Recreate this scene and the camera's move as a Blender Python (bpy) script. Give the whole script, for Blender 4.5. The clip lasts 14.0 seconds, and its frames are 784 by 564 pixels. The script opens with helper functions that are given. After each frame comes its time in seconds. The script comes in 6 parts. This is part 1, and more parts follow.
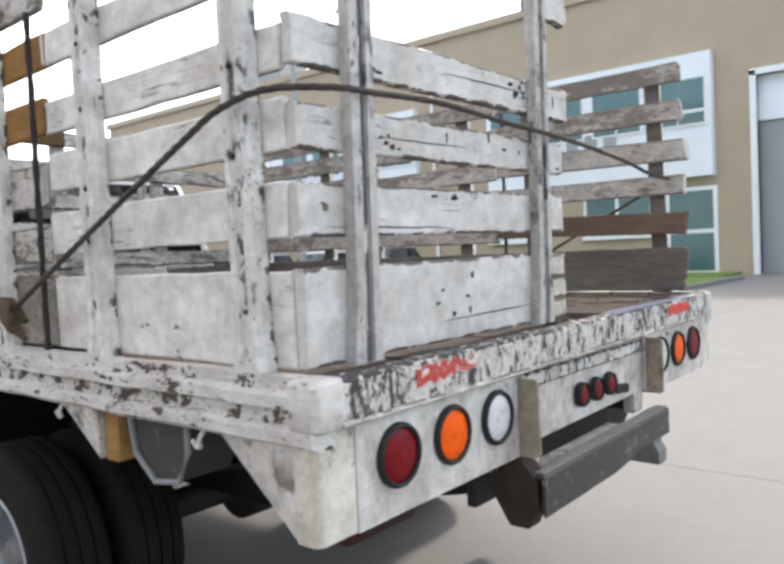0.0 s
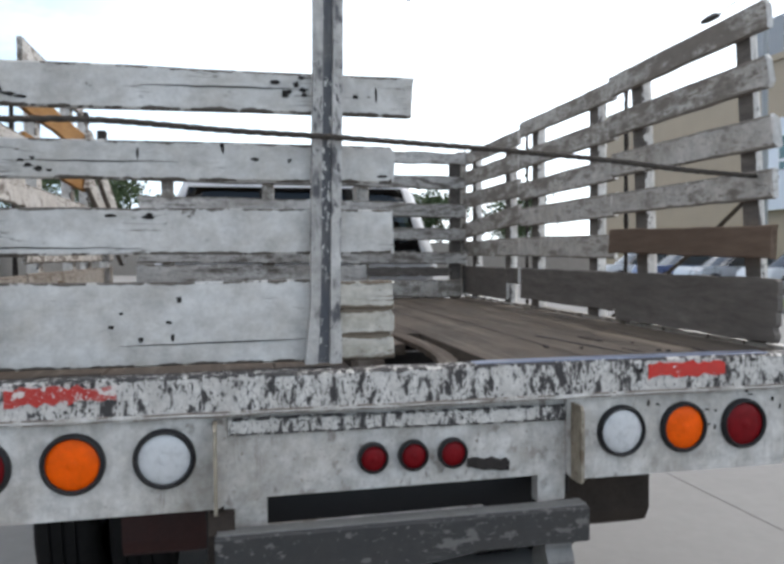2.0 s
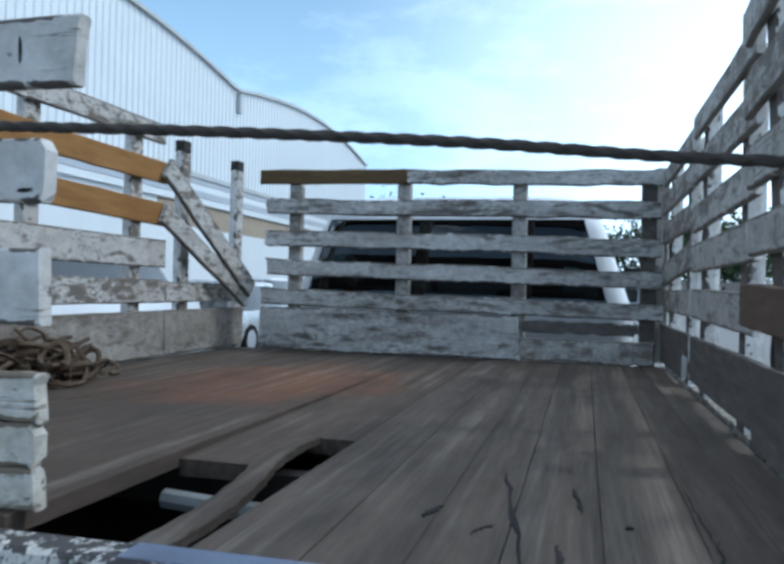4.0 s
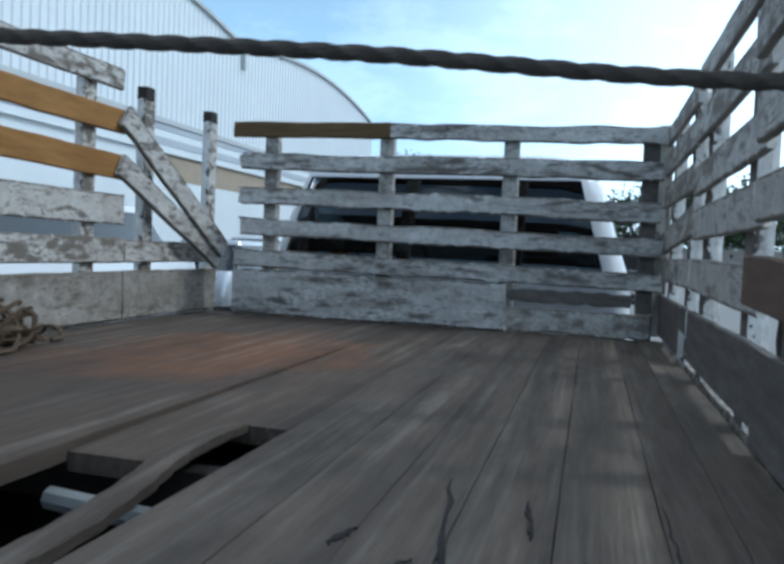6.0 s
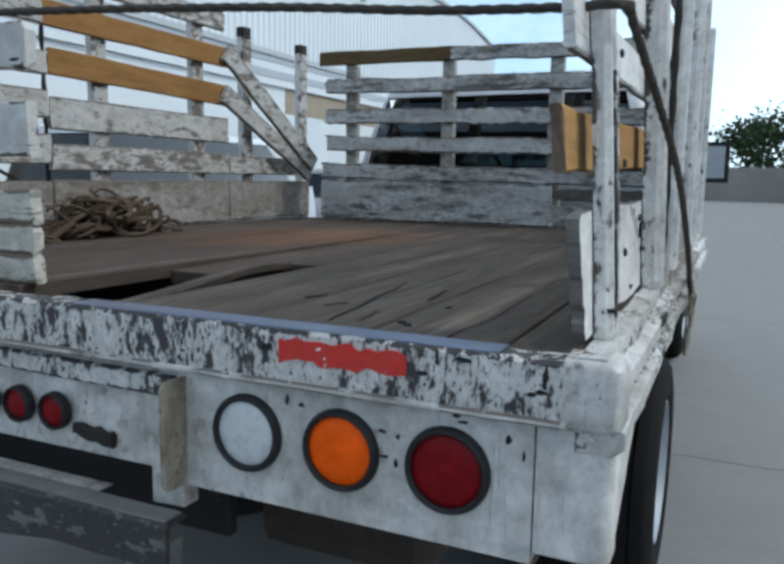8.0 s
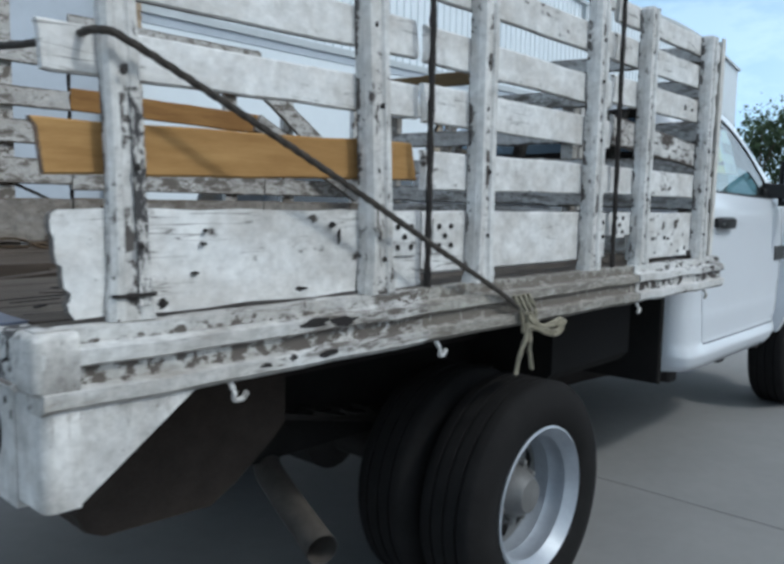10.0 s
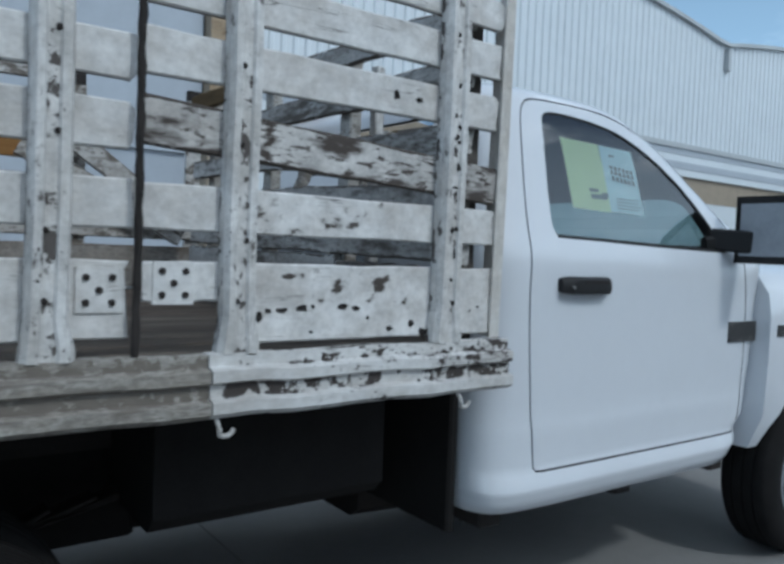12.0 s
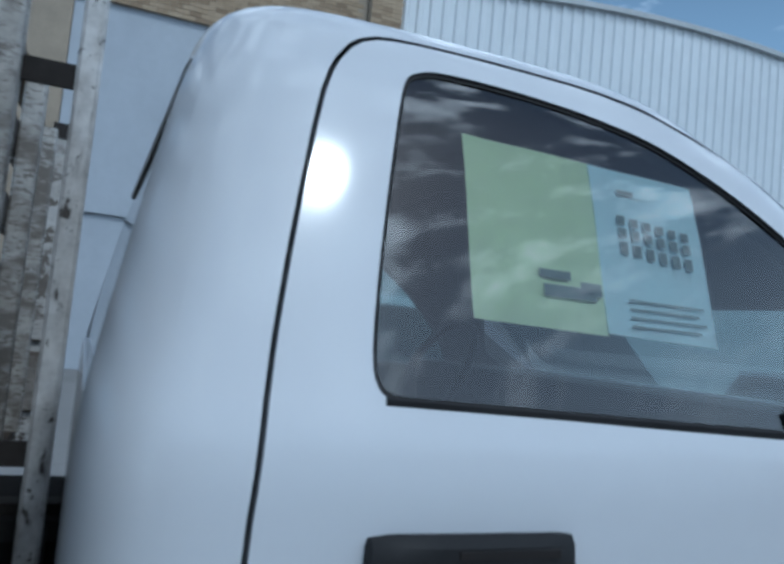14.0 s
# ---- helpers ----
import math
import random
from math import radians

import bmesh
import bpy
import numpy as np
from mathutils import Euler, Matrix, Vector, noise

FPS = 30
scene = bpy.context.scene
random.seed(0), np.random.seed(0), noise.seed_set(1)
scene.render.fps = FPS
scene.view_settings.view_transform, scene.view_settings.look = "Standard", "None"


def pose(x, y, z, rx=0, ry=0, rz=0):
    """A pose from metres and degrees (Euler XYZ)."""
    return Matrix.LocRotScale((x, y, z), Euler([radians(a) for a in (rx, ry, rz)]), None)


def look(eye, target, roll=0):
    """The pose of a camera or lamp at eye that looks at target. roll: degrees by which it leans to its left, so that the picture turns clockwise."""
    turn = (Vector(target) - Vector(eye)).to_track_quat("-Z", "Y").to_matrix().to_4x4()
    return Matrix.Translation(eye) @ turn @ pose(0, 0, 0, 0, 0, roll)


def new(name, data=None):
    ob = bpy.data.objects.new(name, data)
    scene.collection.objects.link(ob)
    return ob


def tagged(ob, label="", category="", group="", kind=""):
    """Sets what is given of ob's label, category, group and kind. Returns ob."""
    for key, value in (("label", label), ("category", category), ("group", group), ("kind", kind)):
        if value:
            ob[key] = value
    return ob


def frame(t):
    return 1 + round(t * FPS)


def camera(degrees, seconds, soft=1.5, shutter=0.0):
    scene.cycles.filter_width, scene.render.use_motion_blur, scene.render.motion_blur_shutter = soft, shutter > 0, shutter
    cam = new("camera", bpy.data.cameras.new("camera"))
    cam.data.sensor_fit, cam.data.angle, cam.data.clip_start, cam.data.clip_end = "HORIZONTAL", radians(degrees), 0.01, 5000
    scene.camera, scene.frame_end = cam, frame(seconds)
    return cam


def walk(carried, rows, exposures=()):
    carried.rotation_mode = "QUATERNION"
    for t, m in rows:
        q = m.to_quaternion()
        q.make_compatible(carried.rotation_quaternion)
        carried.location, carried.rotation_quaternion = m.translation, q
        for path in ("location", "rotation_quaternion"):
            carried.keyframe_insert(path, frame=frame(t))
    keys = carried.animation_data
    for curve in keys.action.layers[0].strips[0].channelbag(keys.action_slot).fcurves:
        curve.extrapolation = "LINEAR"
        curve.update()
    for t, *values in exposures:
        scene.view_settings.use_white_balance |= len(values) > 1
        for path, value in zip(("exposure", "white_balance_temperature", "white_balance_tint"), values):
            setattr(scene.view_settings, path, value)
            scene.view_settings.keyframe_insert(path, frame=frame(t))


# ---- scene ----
cam = camera(55.8, 14.0, 3.3, 0.2)
PATH = [
    (0, (0.99, -2.126, 1.4), (-0.289, -0.591, 1.316), -2.7),
    (0.3, (1.182, -1.925, 1.377), (-0.211, -0.49, 1.34), -3.2),
    (0.5, (1.323, -1.79, 1.361), (-0.182, -0.472, 1.332), -2.5),
    (0.7, (1.44, -1.648, 1.378), (-0.162, -0.453, 1.309), -3.1),
    (1, (1.583, -1.376, 1.358), (-0.124, -0.334, 1.323), -3.8),
    (1.2, (1.602, -1.186, 1.395), (-0.161, -0.245, 1.303), -2.8),
    (1.5, (1.662, -0.908, 1.385), (-0.162, -0.091, 1.335), -4.3),
    (1.6, (1.686, -0.806, 1.379), (-0.163, -0.044, 1.345), -2.8),
    (2, (1.744, -0.398, 1.429), (-0.21, 0.023, 1.359), -0.4),
    (2.2, (1.692, -0.225, 1.435), (-0.286, 0.069, 1.382), -0.0),
    (2.5, (1.561, 0.031, 1.446), (-0.434, 0.161, 1.380), -0.9),
    (2.6, (1.511, 0.072, 1.441), (-0.485, 0.194, 1.411), -0.8),
    (3, (1.349, 0.413, 1.429), (-0.64, 0.205, 1.45), -0.4),
    (3.5, (1.059, 0.677, 1.474), (-0.886, 0.212, 1.503), 0.7),
    (5.8, (0.5, 0.804, 1.526), (-1.424, 0.26, 1.51), 2.3),
    (6, (0.534, 0.802, 1.512), (-1.396, 0.286, 1.425), 2.4),
    (6.5, (0.671, 0.887, 1.479), (-1.253, 0.382, 1.272), 0.2),
    (7, (0.909, 1.041, 1.418), (-0.955, 0.373, 1.141), -1.3),
    (7.2, (1.002, 1.078, 1.411), (-0.858, 0.404, 1.122), -0.2),
    (9.3, (0.956, 1.983, 1.359), (-0.662, 0.817, 1.21), -1.3),
    (9.5, (0.824, 2.108, 1.339), (-0.769, 0.904, 1.215), -1.6),
    (10, (0.463, 2.347, 1.377), (-1.002, 1.002, 1.166), 1.1),
    (10.5, (-0.028, 2.501, 1.402), (-1.453, 1.105, 1.265), 0.4),
    (11, (-0.524, 2.61, 1.402), (-1.814, 1.091, 1.233), 2.7),
    (11.5, (-1.042, 2.62, 1.402), (-2.303, 1.072, 1.28), 2.9),
    (12, (-1.536, 2.647, 1.402), (-2.71, 1.03, 1.316), 2.3),
    (12.5, (-1.984, 2.541, 1.438), (-3.012, 0.826, 1.421), 4.0),
    (12.6, (-2.075, 2.499, 1.457), (-3.095, 0.779, 1.462), 3.5),
    (13, (-2.408, 2.312, 1.474), (-3.321, 0.534, 1.537), 2.7),
    (13.3, (-2.638, 2.15, 1.501), (-3.428, 0.314, 1.581), 3.2),
    (13.5, (-2.795, 2.047, 1.525), (-3.568, 0.204, 1.606), 5.1),
    (13.7, (-2.94, 1.924, 1.5), (-3.683, 0.074, 1.666), 5.4),
    (14, (-3.106, 1.735, 1.541), (-3.861, -0.11, 1.69), 5.5),
]
walk(cam, [(t, look(eye, target, roll)) for t, eye, target, roll in PATH],
     [(0.0, 0.98, 7080, 13), (0.7, 0.67, 7060, 13), (1.5, 0.45, 6970, 12), (2.4, 0.34, 6400, 9), (3.0, 0.18, 5820, 3), (3.4, 0.03, 5450, 3), (6.0, -0.08, 5480, 1), (7.2, -0.11, 5900, 3), (9.4, -0.13, 5900, 4), (10.2, -0.21, 5860, 4), (11.0, -0.40, 5760, 3), (12.5, -0.57, 5520, 3), (13.5, -0.69, 5280, 3), (14.0, -0.72, 5180, 2)])

# ---- world and sun ----
SUN_DIR = Vector((-0.180, 0.655, 0.715)).normalized()
world = bpy.data.worlds.new("world")
scene.world = world
world.use_nodes = True
wn, wl = world.node_tree.nodes, world.node_tree.links
background = wn["Background"]
sky = wn.new("ShaderNodeTexSky")
sky.sky_type, sky.sun_disc = "NISHITA", False
sky.sun_elevation = math.asin(SUN_DIR.z)
sky.sun_rotation = math.atan2(SUN_DIR.x, SUN_DIR.y)
sky.air_density, sky.dust_density, sky.ozone_density = 1.0, 1.2, 1.5
coords = wn.new("ShaderNodeTexCoord")
stretch = wn.new("ShaderNodeMapping")
stretch.inputs["Scale"].default_value = (1.0, 1.0, 2.6)
clouds = wn.new("ShaderNodeTexNoise")
clouds.inputs["Scale"].default_value, clouds.inputs["Detail"].default_value, clouds.inputs["Roughness"].default_value = 5.0, 9, 0.62
cover = wn.new("ShaderNodeValToRGB")
cover.color_ramp.elements[0].position, cover.color_ramp.elements[1].position = 0.50, 0.62
blend = wn.new("ShaderNodeMix")
blend.data_type = "RGBA"
blend.inputs[7].default_value = (36.0, 36.6, 37.2, 1)
wl.new(coords.outputs["Generated"], stretch.inputs["Vector"])
wl.new(stretch.outputs["Vector"], clouds.inputs["Vector"])
wl.new(clouds.outputs["Fac"], cover.inputs["Fac"])
# haze that whitens the sky towards the sun
aim = wn.new("ShaderNodeVectorMath")
aim.operation = "DOT_PRODUCT"
aim.inputs[1].default_value = (-0.26, 0.96, 0.0)
haze = wn.new("ShaderNodeMapRange")
haze.interpolation_type = "SMOOTHSTEP"
haze.inputs["From Min"].default_value, haze.inputs["From Max"].default_value = -0.12, 0.50
wl.new(coords.outputs["Generated"], aim.inputs[0])
wl.new(aim.outputs["Value"], haze.inputs["Value"])
veil = wn.new("ShaderNodeMath")
veil.operation, veil.use_clamp = "ADD", True
thin = wn.new("ShaderNodeMath")
thin.operation = "MULTIPLY"
thin.inputs[1].default_value = 0.95
wl.new(cover.outputs["Color"], thin.inputs[0])
overhead = wn.new("ShaderNodeMapRange")
overhead.interpolation_type = "SMOOTHSTEP"
overhead.inputs["From Min"].default_value, overhead.inputs["From Max"].default_value = 0.36, 0.62
overhead.inputs["To Min"].default_value, overhead.inputs["To Max"].default_value = 0.05, 1.0
split = wn.new("ShaderNodeSeparateXYZ")
wl.new(coords.outputs["Generated"], split.inputs[0])
wl.new(split.outputs["Z"], overhead.inputs["Value"])
puffs = wn.new("ShaderNodeMath")
puffs.operation = "MULTIPLY"
wl.new(thin.outputs[0], puffs.inputs[0])
wl.new(overhead.outputs["Result"], puffs.inputs[1])
wl.new(puffs.outputs[0], veil.inputs[0])
glare = wn.new("ShaderNodeMath")
glare.operation = "MULTIPLY"
glare.inputs[1].default_value = 0.27
wl.new(haze.outputs["Result"], glare.inputs[0])
high = wn.new("ShaderNodeMapRange")
high.interpolation_type = "SMOOTHSTEP"
high.inputs["From Min"].default_value, high.inputs["From Max"].default_value = 0.30, 0.62
high.inputs["To Min"].default_value, high.inputs["To Max"].default_value = 1.0, 0.12
wl.new(split.outputs["Z"], high.inputs["Value"])
low = wn.new("ShaderNodeMath")
low.operation = "MULTIPLY"
wl.new(glare.outputs[0], low.inputs[0])
wl.new(high.outputs["Result"], low.inputs[1])
wl.new(low.outputs[0], veil.inputs[1])
wl.new(veil.outputs[0], blend.inputs["Factor"])
horizon = wn.new("ShaderNodeMapRange")
horizon.interpolation_type = "SMOOTHSTEP"
horizon.inputs["From Min"].default_value, horizon.inputs["From Max"].default_value = 0.0, 0.75
horizon.inputs["To Min"].default_value, horizon.inputs["To Max"].default_value = 0.62, 0.0
wl.new(split.outputs["Z"], horizon.inputs["Value"])
pale = wn.new("ShaderNodeMix")
pale.data_type = "RGBA"
pale.inputs[7].default_value = (9.0, 12.8, 16.2, 1)
wl.new(horizon.outputs["Result"], pale.inputs["Factor"])
wl.new(sky.outputs["Color"], pale.inputs[6])
wl.new(pale.outputs[2], blend.inputs[6])
wl.new(blend.outputs[2], background.inputs["Color"])
background.inputs["Strength"].default_value = 0.10
sun_data = bpy.data.lights.new("sun", "SUN")
sun_data.energy, sun_data.angle, sun_data.color = 1.6, radians(5.0), (1.0, 0.96, 0.90)
sun = new("sun", sun_data)
sun.matrix_world = look(SUN_DIR * 60, (0, 0, 0))


# ---- materials ----
def node_set(name):
    m = bpy.data.materials.new(name)
    m.use_nodes = True
    n, l = m.node_tree.nodes, m.node_tree.links
    return m, n, l, n["Principled BSDF"]


def noise_fac(n, l, scale, detail=5.0, rough=0.6, squash=(1, 1, 1), source=None, shift=0.0):
    """A noise in the object's metres, squashed along its axes."""
    if source is None:
        source = n.new("ShaderNodeTexCoord").outputs["Object"]
    mp = n.new("ShaderNodeMapping")
    mp.inputs["Scale"].default_value = squash
    mp.inputs["Location"].default_value = (shift, shift * 0.7, shift * 1.3)
    l.new(source, mp.inputs["Vector"])
    tex = n.new("ShaderNodeTexNoise")
    tex.inputs["Scale"].default_value, tex.inputs["Detail"].default_value, tex.inputs["Roughness"].default_value = scale, detail, rough
    l.new(mp.outputs["Vector"], tex.inputs["Vector"])
    return tex.outputs["Fac"]


def ramp(n, l, fac, stops):
    r = n.new("ShaderNodeValToRGB")
    while len(r.color_ramp.elements) < len(stops):
        r.color_ramp.elements.new(0.5)
    for e, (p, c) in zip(r.color_ramp.elements, stops):
        e.position, e.color = p, (c, c, c, 1) if isinstance(c, (int, float)) else (*c, 1)
    l.new(fac, r.inputs["Fac"])
    return r.outputs["Color"]


def mix(n, l, fac, a, b, mode="MIX"):
    m = n.new("ShaderNodeMix")
    m.data_type, m.blend_type = "RGBA", mode
    for value, socket in ((fac, m.inputs["Factor"]), (a, m.inputs[6]), (b, m.inputs[7])):
        if isinstance(value, (int, float)):
            socket.default_value = value
        elif isinstance(value, tuple):
            socket.default_value = (*value, 1)
        else:
            l.new(value, socket)
    return m.outputs[2]


def bump(n, l, height, bsdf, strength=0.3, distance=0.004):
    b = n.new("ShaderNodeBump")
    b.inputs["Strength"].default_value, b.inputs["Distance"].default_value = strength, distance
    l.new(height, b.inputs["Height"])
    l.new(b.outputs["Normal"], bsdf.inputs["Normal"])


def math_node(n, l, op, a, b):
    m = n.new("ShaderNodeMath")
    m.operation = op
    for i, v in enumerate((a, b)):
        if isinstance(v, (int, float)):
            m.inputs[i].default_value = v
        else:
            l.new(v, m.inputs[i])
    return m.outputs[0]


def chipped(name, paint, under, chip, scale=26.0, squash=(1, 1, 1), patch=0.5, crack=0.5, edge=0.6, dirt=0.35, dirt_colour=(0.30, 0.26, 0.21), rough=0.55, shift=0.0, mottle=0.10, fleck=1.0, soft=0.014):
    """Old paint worn through to what lies under it: blotches in clusters, small flecks, long cracks and rubbed edges.
    chip: the noise level below which the paint is gone; patch: how strongly the wear gathers in places."""
    m, n, l, bsdf = node_set(name)
    along = tuple(q * w for q, w in zip(squash, (0.10, 0.10, 1.0) if squash[2] >= squash[0] else (1.0, 1.0, 0.10)))
    place = math_node(n, l, "MULTIPLY", math_node(n, l, "SUBTRACT", noise_fac(n, l, scale * 0.11, 3, 0.6, squash, shift=shift), 0.5), patch)
    info = n.new("ShaderNodeObjectInfo")
    place = math_node(n, l, "ADD", place, math_node(n, l, "MULTIPLY", math_node(n, l, "SUBTRACT", info.outputs["Random"], 0.5), 0.022))
    mid = math_node(n, l, "ADD", noise_fac(n, l, scale, 3, 0.55, squash, shift=shift + 3), place)
    fine_noise = noise_fac(n, l, scale * 3.4, 3, 0.6, squash, shift=shift + 7)
    fine = math_node(n, l, "ADD", fine_noise, math_node(n, l, "MULTIPLY", place, 0.8))
    blot = ramp(n, l, mid, [(chip - soft, 1.0), (chip + soft, 0.0)])
    speck = ramp(n, l, fine, [(chip - 0.02 - soft, fleck), (chip - 0.02 + soft, 0.0)])
    line = math_node(n, l, "ABSOLUTE", math_node(n, l, "SUBTRACT", noise_fac(n, l, scale * 1.3, 3, 0.6, along, shift=shift + 9), 0.5), 0.0)
    seam = math_node(n, l, "MULTIPLY", ramp(n, l, line, [(0.004, 1.0), (0.013, 0.0)]), ramp(n, l, noise_fac(n, l, scale * 0.25, 4, 0.6, squash, shift=shift + 13), [(0.54, 0.0), (0.62, crack)]))
    rubbed = n.new("ShaderNodeAttribute")
    rubbed.attribute_name = "edge"
    rub = math_node(n, l, "ADD", rubbed.outputs["Fac"], math_node(n, l, "MULTIPLY", math_node(n, l, "SUBTRACT", noise_fac(n, l, scale * 0.7, 5, 0.65, shift=shift + 17), 0.5), 2.2))
    rub = ramp(n, l, rub, [(1.30 - edge, 0.0), (1.36 - edge, 1.0)])
    rub = math_node(n, l, "MULTIPLY", rub, ramp(n, l, rubbed.outputs["Fac"], [(0.15, 0.0), (0.6, 1.0)]))
    chips = math_node(n, l, "MAXIMUM", math_node(n, l, "MAXIMUM", blot, speck), math_node(n, l, "MAXIMUM", seam, rub))
    halo = ramp(n, l, mid, [(chip, 0.45), (chip + 0.10, 0.0)])
    grime = ramp(n, l, noise_fac(n, l, scale * 0.28, 7, 0.72, squash, shift=shift + 11), [(0.40, 0.0), (0.74, dirt)])
    tone = ramp(n, l, noise_fac(n, l, scale * 0.9, 6, 0.75, shift=shift + 19), [(0.32, 1.0 - mottle * 2), (0.62, 1.0)])
    body = mix(n, l, grime, paint, dirt_colour)
    body = mix(n, l, halo, body, tuple(c * 0.55 + d * 0.25 for c, d in zip(paint, dirt_colour)))
    body = mix(n, l, 1.0, body, tone, "MULTIPLY")
    worn = mix(n, l, noise_fac(n, l, scale * 1.7, 6, 0.7, squash, shift=shift + 5), under, tuple(min(1, c * 1.9 + 0.012) for c in under))
    l.new(mix(n, l, chips, body, worn), bsdf.inputs["Base Color"])
    l.new(ramp(n, l, chips, [(0, rough), (1, 0.9)]), bsdf.inputs["Roughness"])
    bump(n, l, math_node(n, l, "SUBTRACT", math_node(n, l, "MULTIPLY", fine_noise, 0.35), chips), bsdf, 0.4, 0.002)
    return m


def wood(name, dark, light, squash, scale=6.0, rough=0.8, stain=None, spread_of_tone=0.10):
    m, n, l, bsdf = node_set(name)
    grain = noise_fac(n, l, scale * 5, 8, 0.7, squash)
    broad = noise_fac(n, l, scale * 0.5, 4, 0.6)
    info = n.new("ShaderNodeObjectInfo")
    tone = math_node(n, l, "ADD", math_node(n, l, "MULTIPLY", grain, 0.7), math_node(n, l, "MULTIPLY", info.outputs["Random"], spread_of_tone))
    colour = ramp(n, l, tone, [(0.26, dark), (0.68, light)])
    colour = mix(n, l, ramp(n, l, broad, [(0.35, 0.0), (0.7, 0.55)]), colour, dark)
    if stain:
        where = n.new("ShaderNodeVectorMath")
        where.operation = "DISTANCE"
        squeeze = n.new("ShaderNodeMapping")
        squeeze.inputs["Scale"].default_value = (0.8, 1.0, 0.0)
        l.new(n.new("ShaderNodeTexCoord").outputs["Object"], squeeze.inputs["Vector"])
        l.new(squeeze.outputs["Vector"], where.inputs[0])
        where.inputs[1].default_value = (-1.35, -0.35, 0.0)
        spread = math_node(n, l, "ADD", where.outputs["Value"], math_node(n, l, "MULTIPLY", noise_fac(n, l, 3.0, 5, 0.65, shift=2.0), 0.9))
        colour = mix(n, l, ramp(n, l, spread, [(0.75, 0.9), (1.75, 0.0)]), colour, stain)
        streak = math_node(n, l, "MULTIPLY", ramp(n, l, noise_fac(n, l, 9.0, 6, 0.65, (0.07, 2.6, 1), shift=8.0), [(0.50, 0.0), (0.70, 0.60)]), ramp(n, l, noise_fac(n, l, 2.0, 5, 0.65, (0.6, 1.3, 1), shift=4.0), [(0.42, 0.0), (0.60, 1.0)]))
        colour = mix(n, l, streak, colour, (0.30, 0.265, 0.225))
        soot = ramp(n, l, noise_fac(n, l, 2.6, 7, 0.72, (0.45, 1.2, 1), shift=15.0), [(0.46, 0.0), (0.68, 0.75)])
        colour = mix(n, l, soot, colour, (0.042, 0.036, 0.031))
    l.new(colour, bsdf.inputs["Base Color"])
    bsdf.inputs["Roughness"].default_value = rough
    bsdf.inputs["Specular IOR Level"].default_value = 0.12
    bump(n, l, grain, bsdf, 0.5, 0.003)
    return m


def plain(name, colour, rough=0.5, metal=0.0, vary=0.12, scale=5.0, coat=0.0, bumpy=0.0, spec=0.5):
    m, n, l, bsdf = node_set(name)
    f = noise_fac(n, l, scale, 6, 0.6)
    g = noise_fac(n, l, scale * 9, 4, 0.6)
    t = math_node(n, l, "ADD", math_node(n, l, "MULTIPLY", f, 0.7), math_node(n, l, "MULTIPLY", g, 0.3))
    l.new(ramp(n, l, t, [(0.3, tuple(c * (1 - vary) for c in colour)), (0.7, tuple(min(1, c * (1 + vary)) for c in colour))]), bsdf.inputs["Base Color"])
    bsdf.inputs["Metallic"].default_value = metal
    l.new(ramp(n, l, f, [(0.3, max(rough - 0.08, 0.02)), (0.7, min(rough + 0.08, 1))]), bsdf.inputs["Roughness"])
    bsdf.inputs["Specular IOR Level"].default_value = spec
    bsdf.inputs["Coat Weight"].default_value, bsdf.inputs["Coat Roughness"].default_value = coat, 0.11
    if bumpy:
        bump(n, l, g, bsdf, bumpy, 0.004)
    return m


def glass(name, tint, gloss=0.06, ior=1.6):
    m, n, l, _ = node_set(name)
    n.remove(n["Principled BSDF"])
    clear, shine, both, weight = n.new("ShaderNodeBsdfTransparent"), n.new("ShaderNodeBsdfGlossy"), n.new("ShaderNodeMixShader"), n.new("ShaderNodeFresnel")
    clear.inputs["Color"].default_value = (*tint, 1)
    shine.inputs["Roughness"].default_value = 0.02
    weight.inputs["IOR"].default_value = ior
    l.new(math_node(n, l, "ADD", weight.outputs["Fac"], gloss), both.inputs["Fac"])
    l.new(clear.outputs[0], both.inputs[1])
    l.new(shine.outputs[0], both.inputs[2])
    l.new(both.outputs[0], n["Material Output"].inputs["Surface"])
    return m


WHITE, BARE_WOOD, BARE_STEEL = (0.66, 0.655, 0.64), (0.022, 0.018, 0.016), (0.024, 0.022, 0.021)
M_BOARD = chipped("white_board_paint", (0.77, 0.765, 0.75), (0.040, 0.033, 0.028), 0.258, 24, (0.6, 0.75, 1.0), 0.6, 0.7, 0.24, dirt=0.72, dirt_colour=(0.33, 0.285, 0.235), fleck=0.4, mottle=0.15, soft=0.03)
M_GATE = chipped("gate_board_paint", (0.63, 0.625, 0.61), (0.065, 0.056, 0.048), 0.248, 24, (1.0, 0.7, 1.0), 0.6, 0.9, 0.42, dirt=0.75, dirt_colour=(0.29, 0.255, 0.205), shift=5, mottle=0.14, fleck=0.5, soft=0.024)
M_STUB = chipped("split_stub_paint", (0.60, 0.58, 0.53), (0.10, 0.08, 0.06), 0.36, 26, (1.0, 0.4, 1.2), 0.7, 1.0, 0.62, dirt=0.9, dirt_colour=(0.30, 0.26, 0.18), shift=8, mottle=0.2, soft=0.06)
